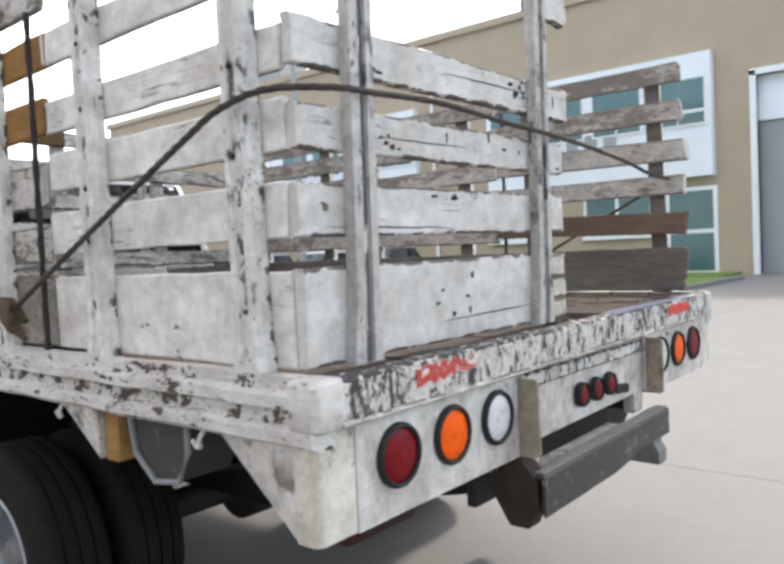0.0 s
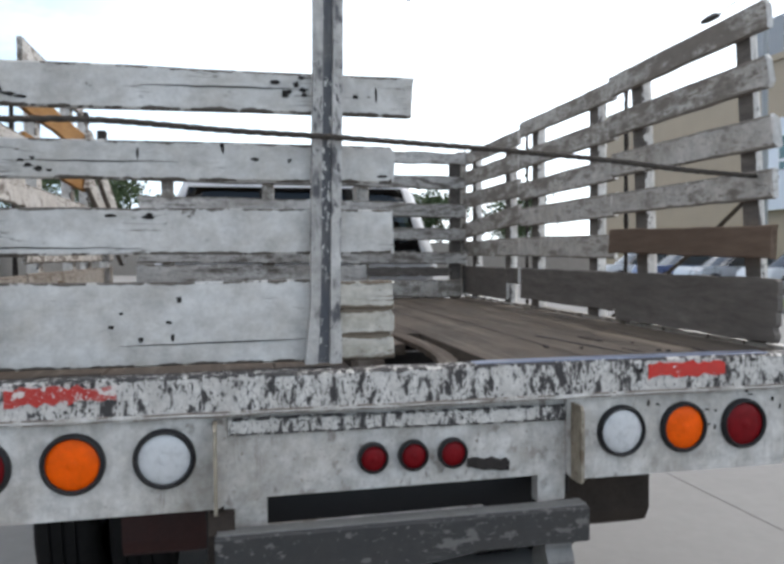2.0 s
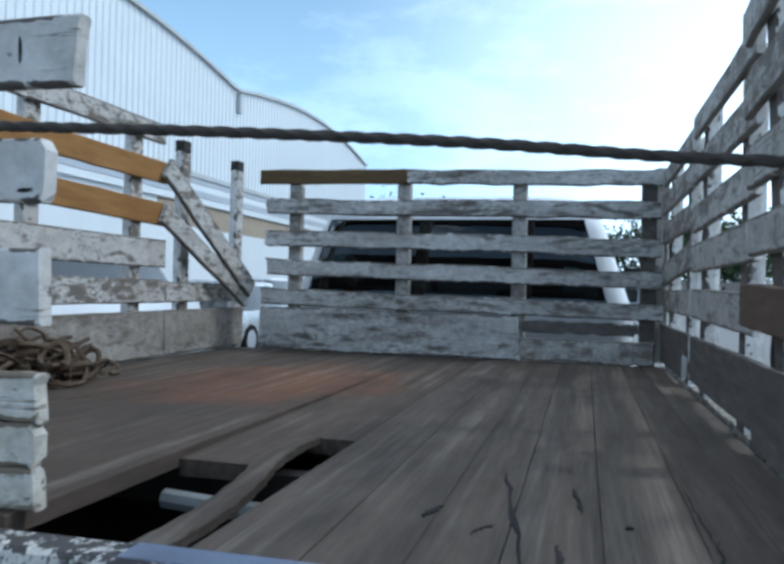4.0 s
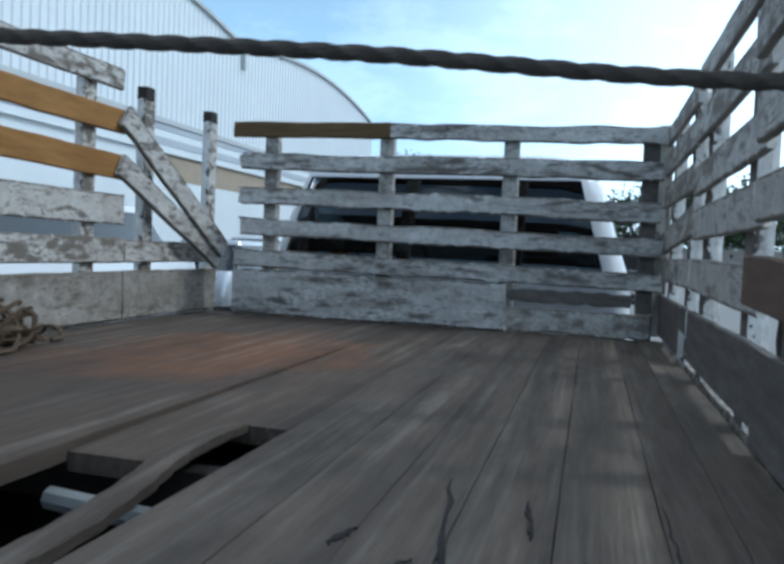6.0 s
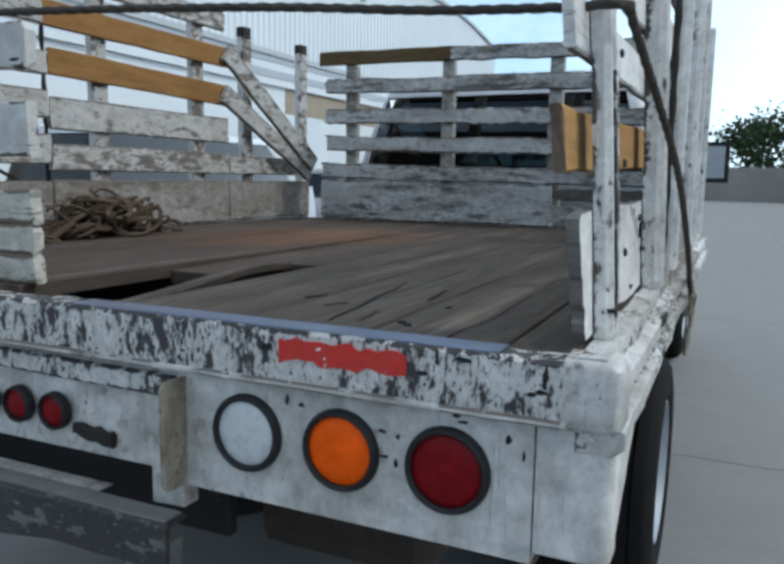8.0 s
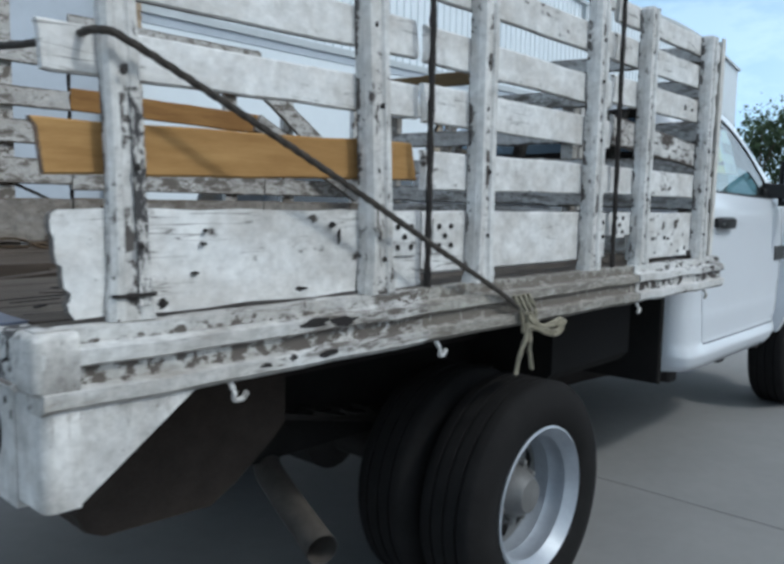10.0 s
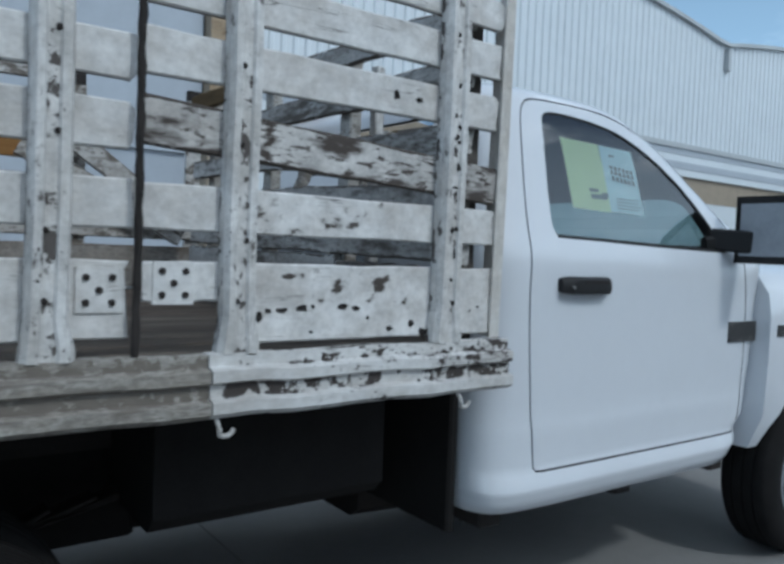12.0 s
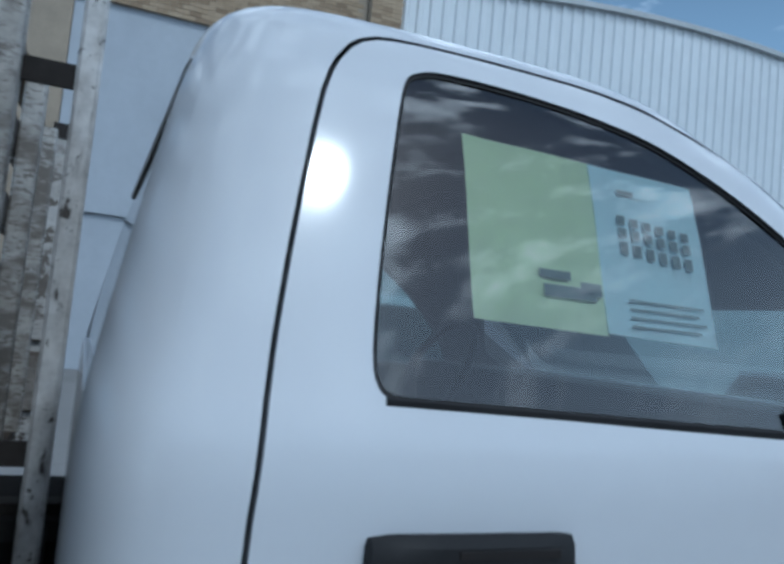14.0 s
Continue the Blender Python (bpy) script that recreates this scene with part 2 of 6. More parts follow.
M_SAG = chipped("sagging_board_paint", (0.64, 0.625, 0.60), (0.040, 0.032, 0.027), 0.405, 15, (0.45, 0.75, 1.3), 0.6, 1.0, 0.55, dirt=0.8, dirt_colour=(0.24, 0.20, 0.165), shift=9, mottle=0.25, soft=0.05)
M_INNER = chipped("worn_inner_board", (0.53, 0.515, 0.49), (0.090, 0.078, 0.066), 0.385, 26, (0.45, 0.55, 1.1), 0.7, 0.9, 0.6, dirt=0.7, dirt_colour=(0.30, 0.25, 0.20), mottle=0.16, soft=0.06)
# weathered boards with the bed's inner shade put into the colour
M_SHADE = chipped("shaded_weathered_board", (0.54, 0.525, 0.495), (0.125, 0.112, 0.098), 0.44, 24, (0.45, 0.6, 1.1), 0.7, 0.9, 0.6, dirt=0.75, mottle=0.22, soft=0.07)
M_LOW = chipped("dirty_low_board", (0.34, 0.315, 0.285), (0.085, 0.070, 0.056), 0.42, 22, (0.4, 0.6, 1.1), 0.8, 0.9, 0.6, dirt=0.95, dirt_colour=(0.15, 0.118, 0.088), shift=6, mottle=0.25, soft=0.08)
M_HEAD = chipped("headboard_paint", (0.60, 0.59, 0.57), (0.075, 0.066, 0.057), 0.40, 30, (1, 0.30, 1.1), 0.75, 0.9, 0.5, dirt=0.85, dirt_colour=(0.22, 0.19, 0.16), mottle=0.2, soft=0.09)
M_POST = chipped("stake_post_paint", (0.73, 0.72, 0.70), (0.045, 0.038, 0.034), 0.318, 26, (1.2, 1.2, 0.6), 0.6, 0.5, 0.63, dirt=0.65, mottle=0.18, soft=0.03)
M_GATE_POST = chipped("gate_post_paint", (0.56, 0.55, 0.535), (0.055, 0.055, 0.06), 0.36, 26, (1.2, 1.2, 0.5), 0.8, 0.5, 0.5, dirt=0.8, dirt_colour=(0.25, 0.23, 0.205), shift=3, mottle=0.2, soft=0.05)
M_BAR = chipped("flat_bar_paint", (0.66, 0.64, 0.60), (0.05, 0.042, 0.036), 0.30, 26, (1.2, 1.2, 0.5), 0.6, 0.4, 0.3, dirt=0.75, dirt_colour=(0.34, 0.28, 0.22), mottle=0.12, soft=0.03)
M_RAIL_SIDE = chipped("rub_rail_paint", (0.66, 0.65, 0.63), (0.075, 0.064, 0.055), 0.378, 34, (0.32, 1, 1.2), 0.95, 0.8, 0.46, dirt=0.95, dirt_colour=(0.27, 0.235, 0.19), mottle=0.2, soft=0.06)
M_RAIL_GREY = chipped("weathered_rail_paint", (0.42, 0.40, 0.36), (0.105, 0.092, 0.078), 0.435, 46, (0.28, 1, 1.2), 0.8, 0.9, 0.62, dirt=0.95, dirt_colour=(0.23, 0.195, 0.155), mottle=0.25, soft=0.10)
M_RAIL_FRONT = chipped("front_rail_paint", (0.67, 0.665, 0.65), (0.032, 0.026, 0.023), 0.385, 30, (0.55, 1, 0.9), 1.0, 0.6, 0.40, dirt=0.7, dirt_colour=(0.27, 0.23, 0.19), shift=4, soft=0.025)
M_RAIL_LEFT = chipped("clean_rail_paint", (0.64, 0.63, 0.61), (0.045, 0.036, 0.030), 0.345, 34, (0.5, 1, 1.2), 0.7, 0.6, 0.32, dirt=0.7, dirt_colour=(0.28, 0.24, 0.195), soft=0.02)
M_RAIL_REAR = chipped("rear_rail_paint", (0.66, 0.64, 0.61), (0.030, 0.028, 0.028), 0.432, 60, (1, 0.95, 0.42), 0.5, 0.0, 0.42, dirt=0.55, dirt_colour=(0.24, 0.215, 0.185), mottle=0.16, soft=0.034)
M_APRON = chipped("apron_paint", (0.65, 0.635, 0.61), (0.12, 0.10, 0.085), 0.30, 20, (1, 1, 0.8), 0.7, 0.5, 0.45, dirt=0.95, dirt_colour=(0.27, 0.235, 0.19), mottle=0.20, soft=0.07)
M_FLANGE = chipped("brown_stained_flange", (0.40, 0.36, 0.29), (0.10, 0.075, 0.05), 0.36, 26, (1, 1, 0.5), 0.8, 0.6, 0.5, dirt=0.95, dirt_colour=(0.21, 0.165, 0.11), mottle=0.25, soft=0.07)
M_CAP = chipped("grimy_corner_paint", (0.60, 0.58, 0.55), (0.06, 0.05, 0.045), 0.35, 34, (1, 1, 0.6), 0.8, 0.5, 0.35, dirt=0.9, dirt_colour=(0.24, 0.21, 0.18), mottle=0.22, soft=0.05)
M_STAINED = chipped("rust_stained_paint", (0.62, 0.59, 0.53), (0.12, 0.08, 0.05), 0.30, 24, (1, 1, 0.4), 0.7, 0.5, 0.4, dirt=0.8, dirt_colour=(0.36, 0.30, 0.20), mottle=0.18, soft=0.04)
M_RED_PATCH = chipped("red_reflector_film", (0.56, 0.018, 0.010), (0.55, 0.54, 0.51), 0.27, 40, patch=0.5, dirt=0.1)
M_RED_WORN = chipped("worn_red_reflector_film", (0.46, 0.030, 0.022), (0.42, 0.38, 0.36), 0.42, 46, patch=0.5, dirt=0.1)
M_CHANNEL = chipped("bare_post_channel", (0.07, 0.075, 0.09), (0.45, 0.44, 0.42), 0.36, 30, (1.2, 1.2, 0.5), 0.6, 0.2, 0.3, dirt=0.3)
M_PLY = wood("yellow_plywood", (0.26, 0.14, 0.05), (0.52, 0.32, 0.13), (0.25, 1, 1.5), 5)
# same plywood, browned to imitate shade on the inner face
M_PLY_SHADED = wood("shaded_plywood_inner_face", (0.105, 0.074, 0.056), (0.200, 0.146, 0.110), (0.25, 1, 1.5), 5)
M_BROWN_BOARD = wood("brown_board", (0.20, 0.10, 0.035), (0.42, 0.24, 0.09), (0.25, 1, 1.5), 5)
M_OLD_BROWN = wood("old_dark_brown_board", (0.085, 0.058, 0.030), (0.21, 0.145, 0.075), (1, 0.25, 1.5), 5)
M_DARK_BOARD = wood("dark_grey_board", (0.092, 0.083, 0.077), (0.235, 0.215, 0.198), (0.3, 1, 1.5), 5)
M_PLANK = wood("deck_plank_wood", (0.060, 0.047, 0.038), (0.130, 0.103, 0.083), (0.14, 1.6, 1), 7, 0.8, (0.140, 0.070, 0.040), 0.05)
M_PLANK_PALE = wood("bleached_plank_wood", (0.080, 0.065, 0.053), (0.185, 0.152, 0.124), (0.14, 1.6, 1), 7, 0.8, (0.140, 0.075, 0.045), 0.05)
M_DARK_STEEL = plain("dark_greasy_steel", (0.032, 0.028, 0.026), 0.7, 0.0, 0.35, 9, bumpy=0.2, spec=0.15)
M_BUMPER = chipped("grey_bumper_paint", (0.026, 0.027, 0.028), (0.080, 0.077, 0.073), 0.37, 30, (1, 0.5, 1), 0.6, 0.5, 0.3, dirt=0.4, dirt_colour=(0.06, 0.05, 0.045))
M_PALE_STEEL = plain("pale_grey_steel", (0.17, 0.17, 0.165), 0.6, 0.2, 0.35, 16)
M_BARE_EDGE = plain("worn_bright_steel", (0.17, 0.20, 0.28), 0.38, 0.6, 0.3, 14)
M_BLACK = plain("black_rubber", (0.018, 0.018, 0.019), 0.6, 0, 0.25, 12, spec=0.25)
M_TANK = plain("black_tank_shell", (0.017, 0.016, 0.0155), 0.75, 0, 0.3, 9, spec=0.08)
M_TYRE = plain("tyre_rubber", (0.014, 0.0132, 0.013), 0.85, 0, 0.35, 14, bumpy=0.25, spec=0.12)
M_RIM = plain("silver_rim_steel", (0.34, 0.365, 0.40), 0.45, 0.3, 0.18, 8)
M_LINING = plain("dark_cab_lining", (0.050, 0.052, 0.055), 0.8, 0, 0.15, 8)
M_CAB = plain("white_car_paint", (0.63, 0.655, 0.69), 0.6, 0, 0.03, 2, coat=0.9)
M_CAB_IN = plain("grey_cab_lining", (0.032, 0.034, 0.036), 0.8, 0, 0.15, 8)
M_GLASS = glass("tinted_window_glass", (0.90, 0.97, 0.97), 0.085)
M_FAR_GLASS = glass("green_window_glass", (0.25, 0.35, 0.36), 0.03)
M_DARK_GLASS = glass("dark_window_glass", (0.05, 0.06, 0.07), 0.02, 1.50)
M_LENS_RED = plain("red_lens", (0.15, 0.002, 0.005), 0.4, 0, 0.3, 40, spec=0.15)
M_LENS_ORANGE = plain("orange_lens", (0.78, 0.095, 0.0), 0.4, 0, 0.2, 40, spec=0.15)
M_LENS_CLEAR = plain("clear_lens", (0.52, 0.53, 0.54), 0.3, 0, 0.12, 40, coat=0.3)
M_ROPE = plain("dark_rope", (0.048, 0.040, 0.033), 0.9, 0, 0.5, 60, bumpy=0.6)
M_ROPE_PALE = plain("pale_rope", (0.25, 0.225, 0.165), 0.9, 0, 0.4, 60, bumpy=0.6)
M_STRAW = plain("brown_straw_rope", (0.075, 0.050, 0.030), 0.95, 0, 0.5, 40, bumpy=0.6)
M_BRACKET = plain("brown_grimy_steel", (0.036, 0.028, 0.023), 0.8, 0, 0.4, 14, bumpy=0.3, spec=0.2)
M_SCAR = plain("bare_dark_scar", (0.016, 0.013, 0.012), 0.9, 0, 0.5, 60, bumpy=0.5)
M_PIPE = plain("dusty_exhaust_steel", (0.085, 0.075, 0.066), 0.75, 0.1, 0.4, 12, bumpy=0.2, spec=0.2)
M_RUST = plain("rusty_red_steel", (0.038, 0.012, 0.010), 0.75, 0.1, 0.5, 9, bumpy=0.3)
M_PAPER_GREEN = plain("green_paper", (0.80, 0.92, 0.66), 0.85, 0, 0.05, 6)
M_PAPER_BLUE = plain("pale_blue_paper", (0.74, 0.91, 0.97), 0.85, 0, 0.05, 6)
M_INK = plain("dark_ink", (0.27, 0.33, 0.33), 0.9, 0, 0.1, 20)


# ---- mesh tools ----
def part(name, bm, material, parent=None, label="", smooth=False):
    """Links a bmesh as one mesh object, under a thing or a part."""
    me = bpy.data.meshes.new(name)
    bmesh.ops.recalc_face_normals(bm, faces=bm.faces[:])
    bm.to_mesh(me)
    bm.free()
    if smooth:
        me.polygons.foreach_set("use_smooth", [True] * len(me.polygons))
        me.set_sharp_from_angle(angle=radians(38))
    me.materials.append(material)
    ob = new(name, me)
    if parent is not None:
        ob.parent = parent
        ob.matrix_parent_inverse = Matrix.Translation(-parent.location)
    return tagged(ob, label) if label else ob


def thing(name, label, category, group="", kind="", at=(0, 0, 0)):
    ob = new(name)
    ob.empty_display_size = 0.1
    ob.location = at
    return tagged(ob, label, category, group, kind)


def sweep(bm, sections, closed=True, caps=True):
    """Joins rings of points, each as long as the next, into one skin."""
    rings = [[bm.verts.new(p) for p in s] for s in sections]
    k = len(rings[0])
    for a, b in zip(rings, rings[1:]):
        for i in range(k if closed else k - 1):
            j = (i + 1) % k
            bm.faces.new((a[i], a[j], b[j], b[i]))
    if caps and closed:
        bm.faces.new(rings[0][::-1])
        bm.faces.new(rings[-1])
    return rings


def beam(bm, a, b, up, h, t, n=6, jit=0.002, ch=0.004, seed=0, bow=0.0, ragged=0.0, soft_ends=True):
    """A bevelled, slightly uneven bar from a to b: h high along up, t thick across; its edges are marked as rubbed."""
    worn = bm.verts.layers.float.get("edge") or bm.verts.layers.float.new("edge")
    rng = random.Random(seed * 7919 + 13)
    a, b, up = Vector(a), Vector(b), Vector(up).normalized()
    d = (b - a).normalized()
    nrm = d.cross(up).normalized()
    up = nrm.cross(d).normalized()
    rings = []
    span = (b - a).length
    near = min(0.012 / span, 0.3 / n)
    marks = [0.0, near] + [i / n for i in range(1, n)] + [1 - near, 1.0] if soft_ends else [i / n for i in range(n + 1)]
    for i, f in enumerate(marks):
        lo, hi, sway = rng.uniform(-jit, jit), rng.uniform(-jit, jit), rng.uniform(-jit, jit) * 0.6
        c = a.lerp(b, f) + nrm * (sway + bow * math.sin(math.pi * f))
        y0, y1, x1 = -h / 2 + lo, h / 2 + hi, t / 2
        m = min(0.016, h * 0.3)
        ring = [c + up * v + nrm * u for u, v in (
            (-x1 + ch, y0), (x1 - ch, y0), (x1, y0 + ch), (x1, y0 + m), (x1, y1 - m), (x1, y1 - ch), (x1 - ch, y1), (-x1 + ch, y1), (-x1, y1 - ch), (-x1, y1 - m), (-x1, y0 + m), (-x1, y0 + ch))]
        if ragged and i in (0, len(marks) - 1):
            nicks = [rng.uniform(-1, 1) * ragged for _ in range(4)]
            ring = [p + d * nicks[q] for p, q in zip(ring, (0, 0, 0, 1, 2, 3, 3, 3, 3, 2, 1, 0))]
        rings.append(ring)
    for q, made in enumerate(sweep(bm, rings)):
        for k, v in enumerate(made):
            v[worn] = 0.0 if not soft_ends else 0.55 if q in (0, len(marks) - 1) else 0.0 if k in (3, 4, 9, 10) else 1.0
    return bm


def block(bm, x0, x1, y0, y1, z0, z1, ch=0.004):
    return beam(bm, ((x0 + x1) / 2, (y0 + y1) / 2, z0), ((x0 + x1) / 2, (y0 + y1) / 2, z1), (0, 1, 0), abs(y1 - y0), abs(x1 - x0), 1, 0, min(ch, abs(y1 - y0) / 3, abs(x1 - x0) / 3), soft_ends=False)


def tube(bm, points, r, k=8, caps=True, twist=0.0, lobes=0):
    """A round bar or rope along a line of points."""
    pts = [Vector(p) for p in points]
    rings = []
    for i, p in enumerate(pts):
        d = (pts[min(i + 1, len(pts) - 1)] - pts[max(i - 1, 0)]).normalized()
        side = d.cross(Vector((0, 0, 1)) if abs(d.z) < 0.95 else Vector((1, 0, 0))).normalized()
        up = side.cross(d)
        ring = []
        for j in range(k):
            ang = 2 * math.pi * j / k
            rr = r * (1 + (0.15 * math.cos(lobes * ang + twist * i) if lobes else 0))
            ring.append(p + side * math.cos(ang) * rr + up * math.sin(ang) * rr)
        rings.append(ring)
    sweep(bm, rings, True, caps)
    return bm


def smooth_line(points, n=8):
    """A Catmull-Rom line through the points."""
    p = [Vector(q) for q in points]
    p = [p[0] * 2 - p[1]] + p + [p[-1] * 2 - p[-2]]
    out = []
    for i in range(1, len(p) - 2):
        for s in range(n):
            f = s / n
            out.append(0.5 * (2 * p[i] + (p[i + 1] - p[i - 1]) * f + (2 * p[i - 1] - 5 * p[i] + 4 * p[i + 1] - p[i + 2]) * f * f
                              + (3 * p[i] - p[i - 1] - 3 * p[i + 1] + p[i + 2]) * f ** 3))
    return out + [p[-2]]


def lathe(bm, profile, centre, axis="y", n=40):
    """Turns a profile of (radius, offset along the axis)."""
    cx, cy, cz = centre
    rings = []
    for i in range(n):
        a = 2 * math.pi * i / n
        c, s = math.cos(a), math.sin(a)
        if axis == "y":
            rings.append([(cx + r * c, cy + o, cz + r * s) for r, o in profile])
        elif axis == "x":
            rings.append([(cx + o, cy + r * c, cz + r * s) for r, o in profile])
        else:
            rings.append([(cx + r * c, cy + r * s, cz + o) for r, o in profile])
    rings.append(rings[0])
    vs = [[bm.verts.new(p) for p in ring] for ring in rings[:-1]]
    for i in range(n):
        a, b = vs[i], vs[(i + 1) % n]
        for j in range(len(profile) - 1):
            bm.faces.new((a[j], a[j + 1], b[j + 1], b[j]))
    return bm


def prism(bm, outline, axis, lo, hi):
    """A flat outline of (u, v) carried along an axis: y gives (x, z), x gives (y, z), z gives (x, y)."""
    def at(u, v, w):
        return {"y": (u, w, v), "x": (w, u, v), "z": (u, v, w)}[axis]
    return sweep(bm, [[at(u, v, lo) for u, v in outline], [at(u, v, hi) for u, v in outline]])


def carve(bm, cutters, keep="DIFFERENCE"):
    """The solid bm less the solids in cutters; with INTERSECT, what it has in common with the first, less the others."""
    me = bpy.data.meshes.new("solid")
    bmesh.ops.recalc_face_normals(bm, faces=bm.faces[:])
    bm.to_mesh(me)
    bm.free()
    ob = new("solid", me)
    made = [ob]
    for c in cutters:
        cm = bpy.data.meshes.new("cutter")
        bmesh.ops.recalc_face_normals(c, faces=c.faces[:])
        c.to_mesh(cm)
        c.free()
        co = new("cutter", cm)
        made.append(co)
        mod = ob.modifiers.new("cut", "BOOLEAN")
        mod.operation, mod.object, mod.solver = keep if len(made) == 2 or keep == "DIFFERENCE" else "DIFFERENCE", co, "EXACT"
    out = bmesh.new()
    out.from_mesh(ob.evaluated_get(bpy.context.evaluated_depsgraph_get()).to_mesh())
    for o in made:
        data = o.data
        bpy.data.objects.remove(o)
        bpy.data.meshes.remove(data)
    return out


# ---- ground ----
GROUND = 0.03
M_CONCRETE = plain("yard_concrete", (0.205, 0.201, 0.196), 0.85, 0, 0.12, 1.6, bumpy=0.15)
M_JOINT = plain("dark_ground", (0.19, 0.186, 0.181), 0.95, 0, 0.15, 0.4, bumpy=0.2)
bm = bmesh.new()
block(bm, -400, 300, -300, 300, -0.5, GROUND - 0.006, 0)
ground = tagged(part("ground", bm, M_JOINT), "grey paved yard ground reaching to the horizon", "ground", kind="structure")
SLAB = 4.2
for i in range(-14, 5):
    for j in range(-3, 6):
        bm = bmesh.new()
        x0, y0 = i * SLAB + 1.3, j * SLAB - 1.9
        block(bm, x0 + 0.004, x0 + SLAB - 0.004, y0 + 0.004, y0 + SLAB - 0.004, GROUND - 0.05, GROUND, 0.006)
        part("concrete_slab", bm, M_CONCRETE, ground)


M_POLE_GREY = plain("mid_grey_plastic", (0.22, 0.23, 0.235), 0.6, 0, 0.15, 8)

# ---- the truck: deck and rails ----
DECK = 1.155
truck = thing("stake_truck", "white stake-bed truck with worn chipped paint, parked on concrete", "truck", at=(0, 0, GROUND))


def tp(name, bm, material, label="", parent=None, smooth=False):
    """A part of the truck, built in the world's metres."""
    return part(name, bm, material, parent or truck, label, smooth)


RAILS = ((1, 0.0, -0.93, M_RAIL_SIDE, "white side rail with dark scuffs near the tail"), (1, -0.932, -2.141, M_RAIL_GREY, "weathered greyish side rail with bare dirty patches"),
         (1, -2.143, -3.02, M_RAIL_FRONT, "white side rail length with black flaked patches"), (-1, 0.0, -3.02, M_RAIL_LEFT, "white side rail with small dark marks"))
for side, xa, xb, material, label in RAILS:
    prof = [(1.128, 1.030), (1.178, 1.030), (1.194, 1.042), (1.194, 1.066), (1.174, 1.073), (1.174, 1.101), (1.190, 1.108), (1.190, 1.132), (1.166, 1.139), (1.166, 1.165), (1.128, 1.165)]
    b = bmesh.new()
    rng = random.Random(side + 5 + int(-xa * 10))
    rings = []
    n = max(9, int((xa - xb) * 10))
    for i in range(n + 1):
        x = xa + (xb - xa) * i / n
        dz, dy = rng.uniform(-0.0025, 0.0025), rng.uniform(-0.003, 0.003)
        rings.append([(x, side * (y + dy), z + dz) for y, z in prof])
    worn = b.verts.layers.float.new("edge")
    for ring in sweep(b, rings):
        for v, w in zip(ring, (0.8, 0.7, 0.35, 0.3, 0.9, 0.9, 0.2, 0.2, 0.85, 0.6, 0.7)):
            v[worn] = w
    tp("rub_rail", b, material, label)
# rear rail and worn steel lip
bm = bmesh.new()
beam(bm, (-0.019, -1.125, 1.112), (-0.019, 1.125, 1.112), (0, 0, 1), 0.094, 0.062, 40, 0.0012, 0.006, 3)
rear_rail = tp("rear_rail", bm, M_RAIL_REAR, "rear rail with heavily flaked white paint over dark steel")
bm = bmesh.new()
beam(bm, (0.014, -1.12, 1.0705), (0.014, 1.12, 1.0705), (0, 0, 1), 0.011, 0.012, 40, 0.0012, 0.003, 6)
tp("rail_lip", bm, M_APRON, "thin bent lower edge of the rear rail")
bm = bmesh.new()
beam(bm, (-0.022, 0.19, 1.1600), (-0.022, 1.02, 1.1600), (1, 0, 0), 0.052, 0.004, 12, 0.0006, 0.001, 4)
tp("steel_lip", bm, M_BARE_EDGE, "bare bright steel lip of the deck edge")
for y0, y1 in ((0.655, 0.880), (-0.885, -0.655)):
    b = bmesh.new()
    rng = random.Random(int(y0 * 100))
    n = 14
    top = [(y0 + (y1 - y0) * i / n, 1.146 + rng.uniform(-0.008, 0.006)) for i in range(n + 1)]
    bot = [(y0 + (y1 - y0) * i / n, 1.108 + rng.uniform(-0.006, 0.008)) for i in range(n + 1)][::-1]
    prism(b, top + bot, "x", 0.010, 0.0145)
    tp("reflector_patch", b, M_RED_PATCH if y0 > 0 else M_RED_WORN, "torn red reflector strip on the rear rail")
# rounded corner caps where the rails meet
def corner(s, y0, f, y1, levels):
    """A corner post of the bed's tail, rounded in plan. f: its face; levels: (height, inset)."""
    b = bmesh.new()
    r = 0.020
    turn = [(f - r + r * math.cos(a), y1 - r + r * math.sin(a)) for a in (0.0, 0.31, 0.63, 0.94, 1.26, 1.571)]
    sweep(b, [[(x - g if x > f - r else x, s * (y - g if y > y0 + 0.01 else y), z) for x, y in [(-0.060, y0), (f, y0)] + turn + [(-0.060, y1)]] for z, g in levels])
    return b


for s in (1, -1):
    tp("corner_cap", corner(s, 1.112, 0.013, 1.192, ((1.060, 0.014), (1.064, 0.005), (1.072, 0.0), (1.152, 0.0), (1.160, 0.005), (1.163, 0.012))), M_CAP if s > 0 else M_RAIL_LEFT, "grimy rounded corner of the rear rail" if s > 0 else "", smooth=True)

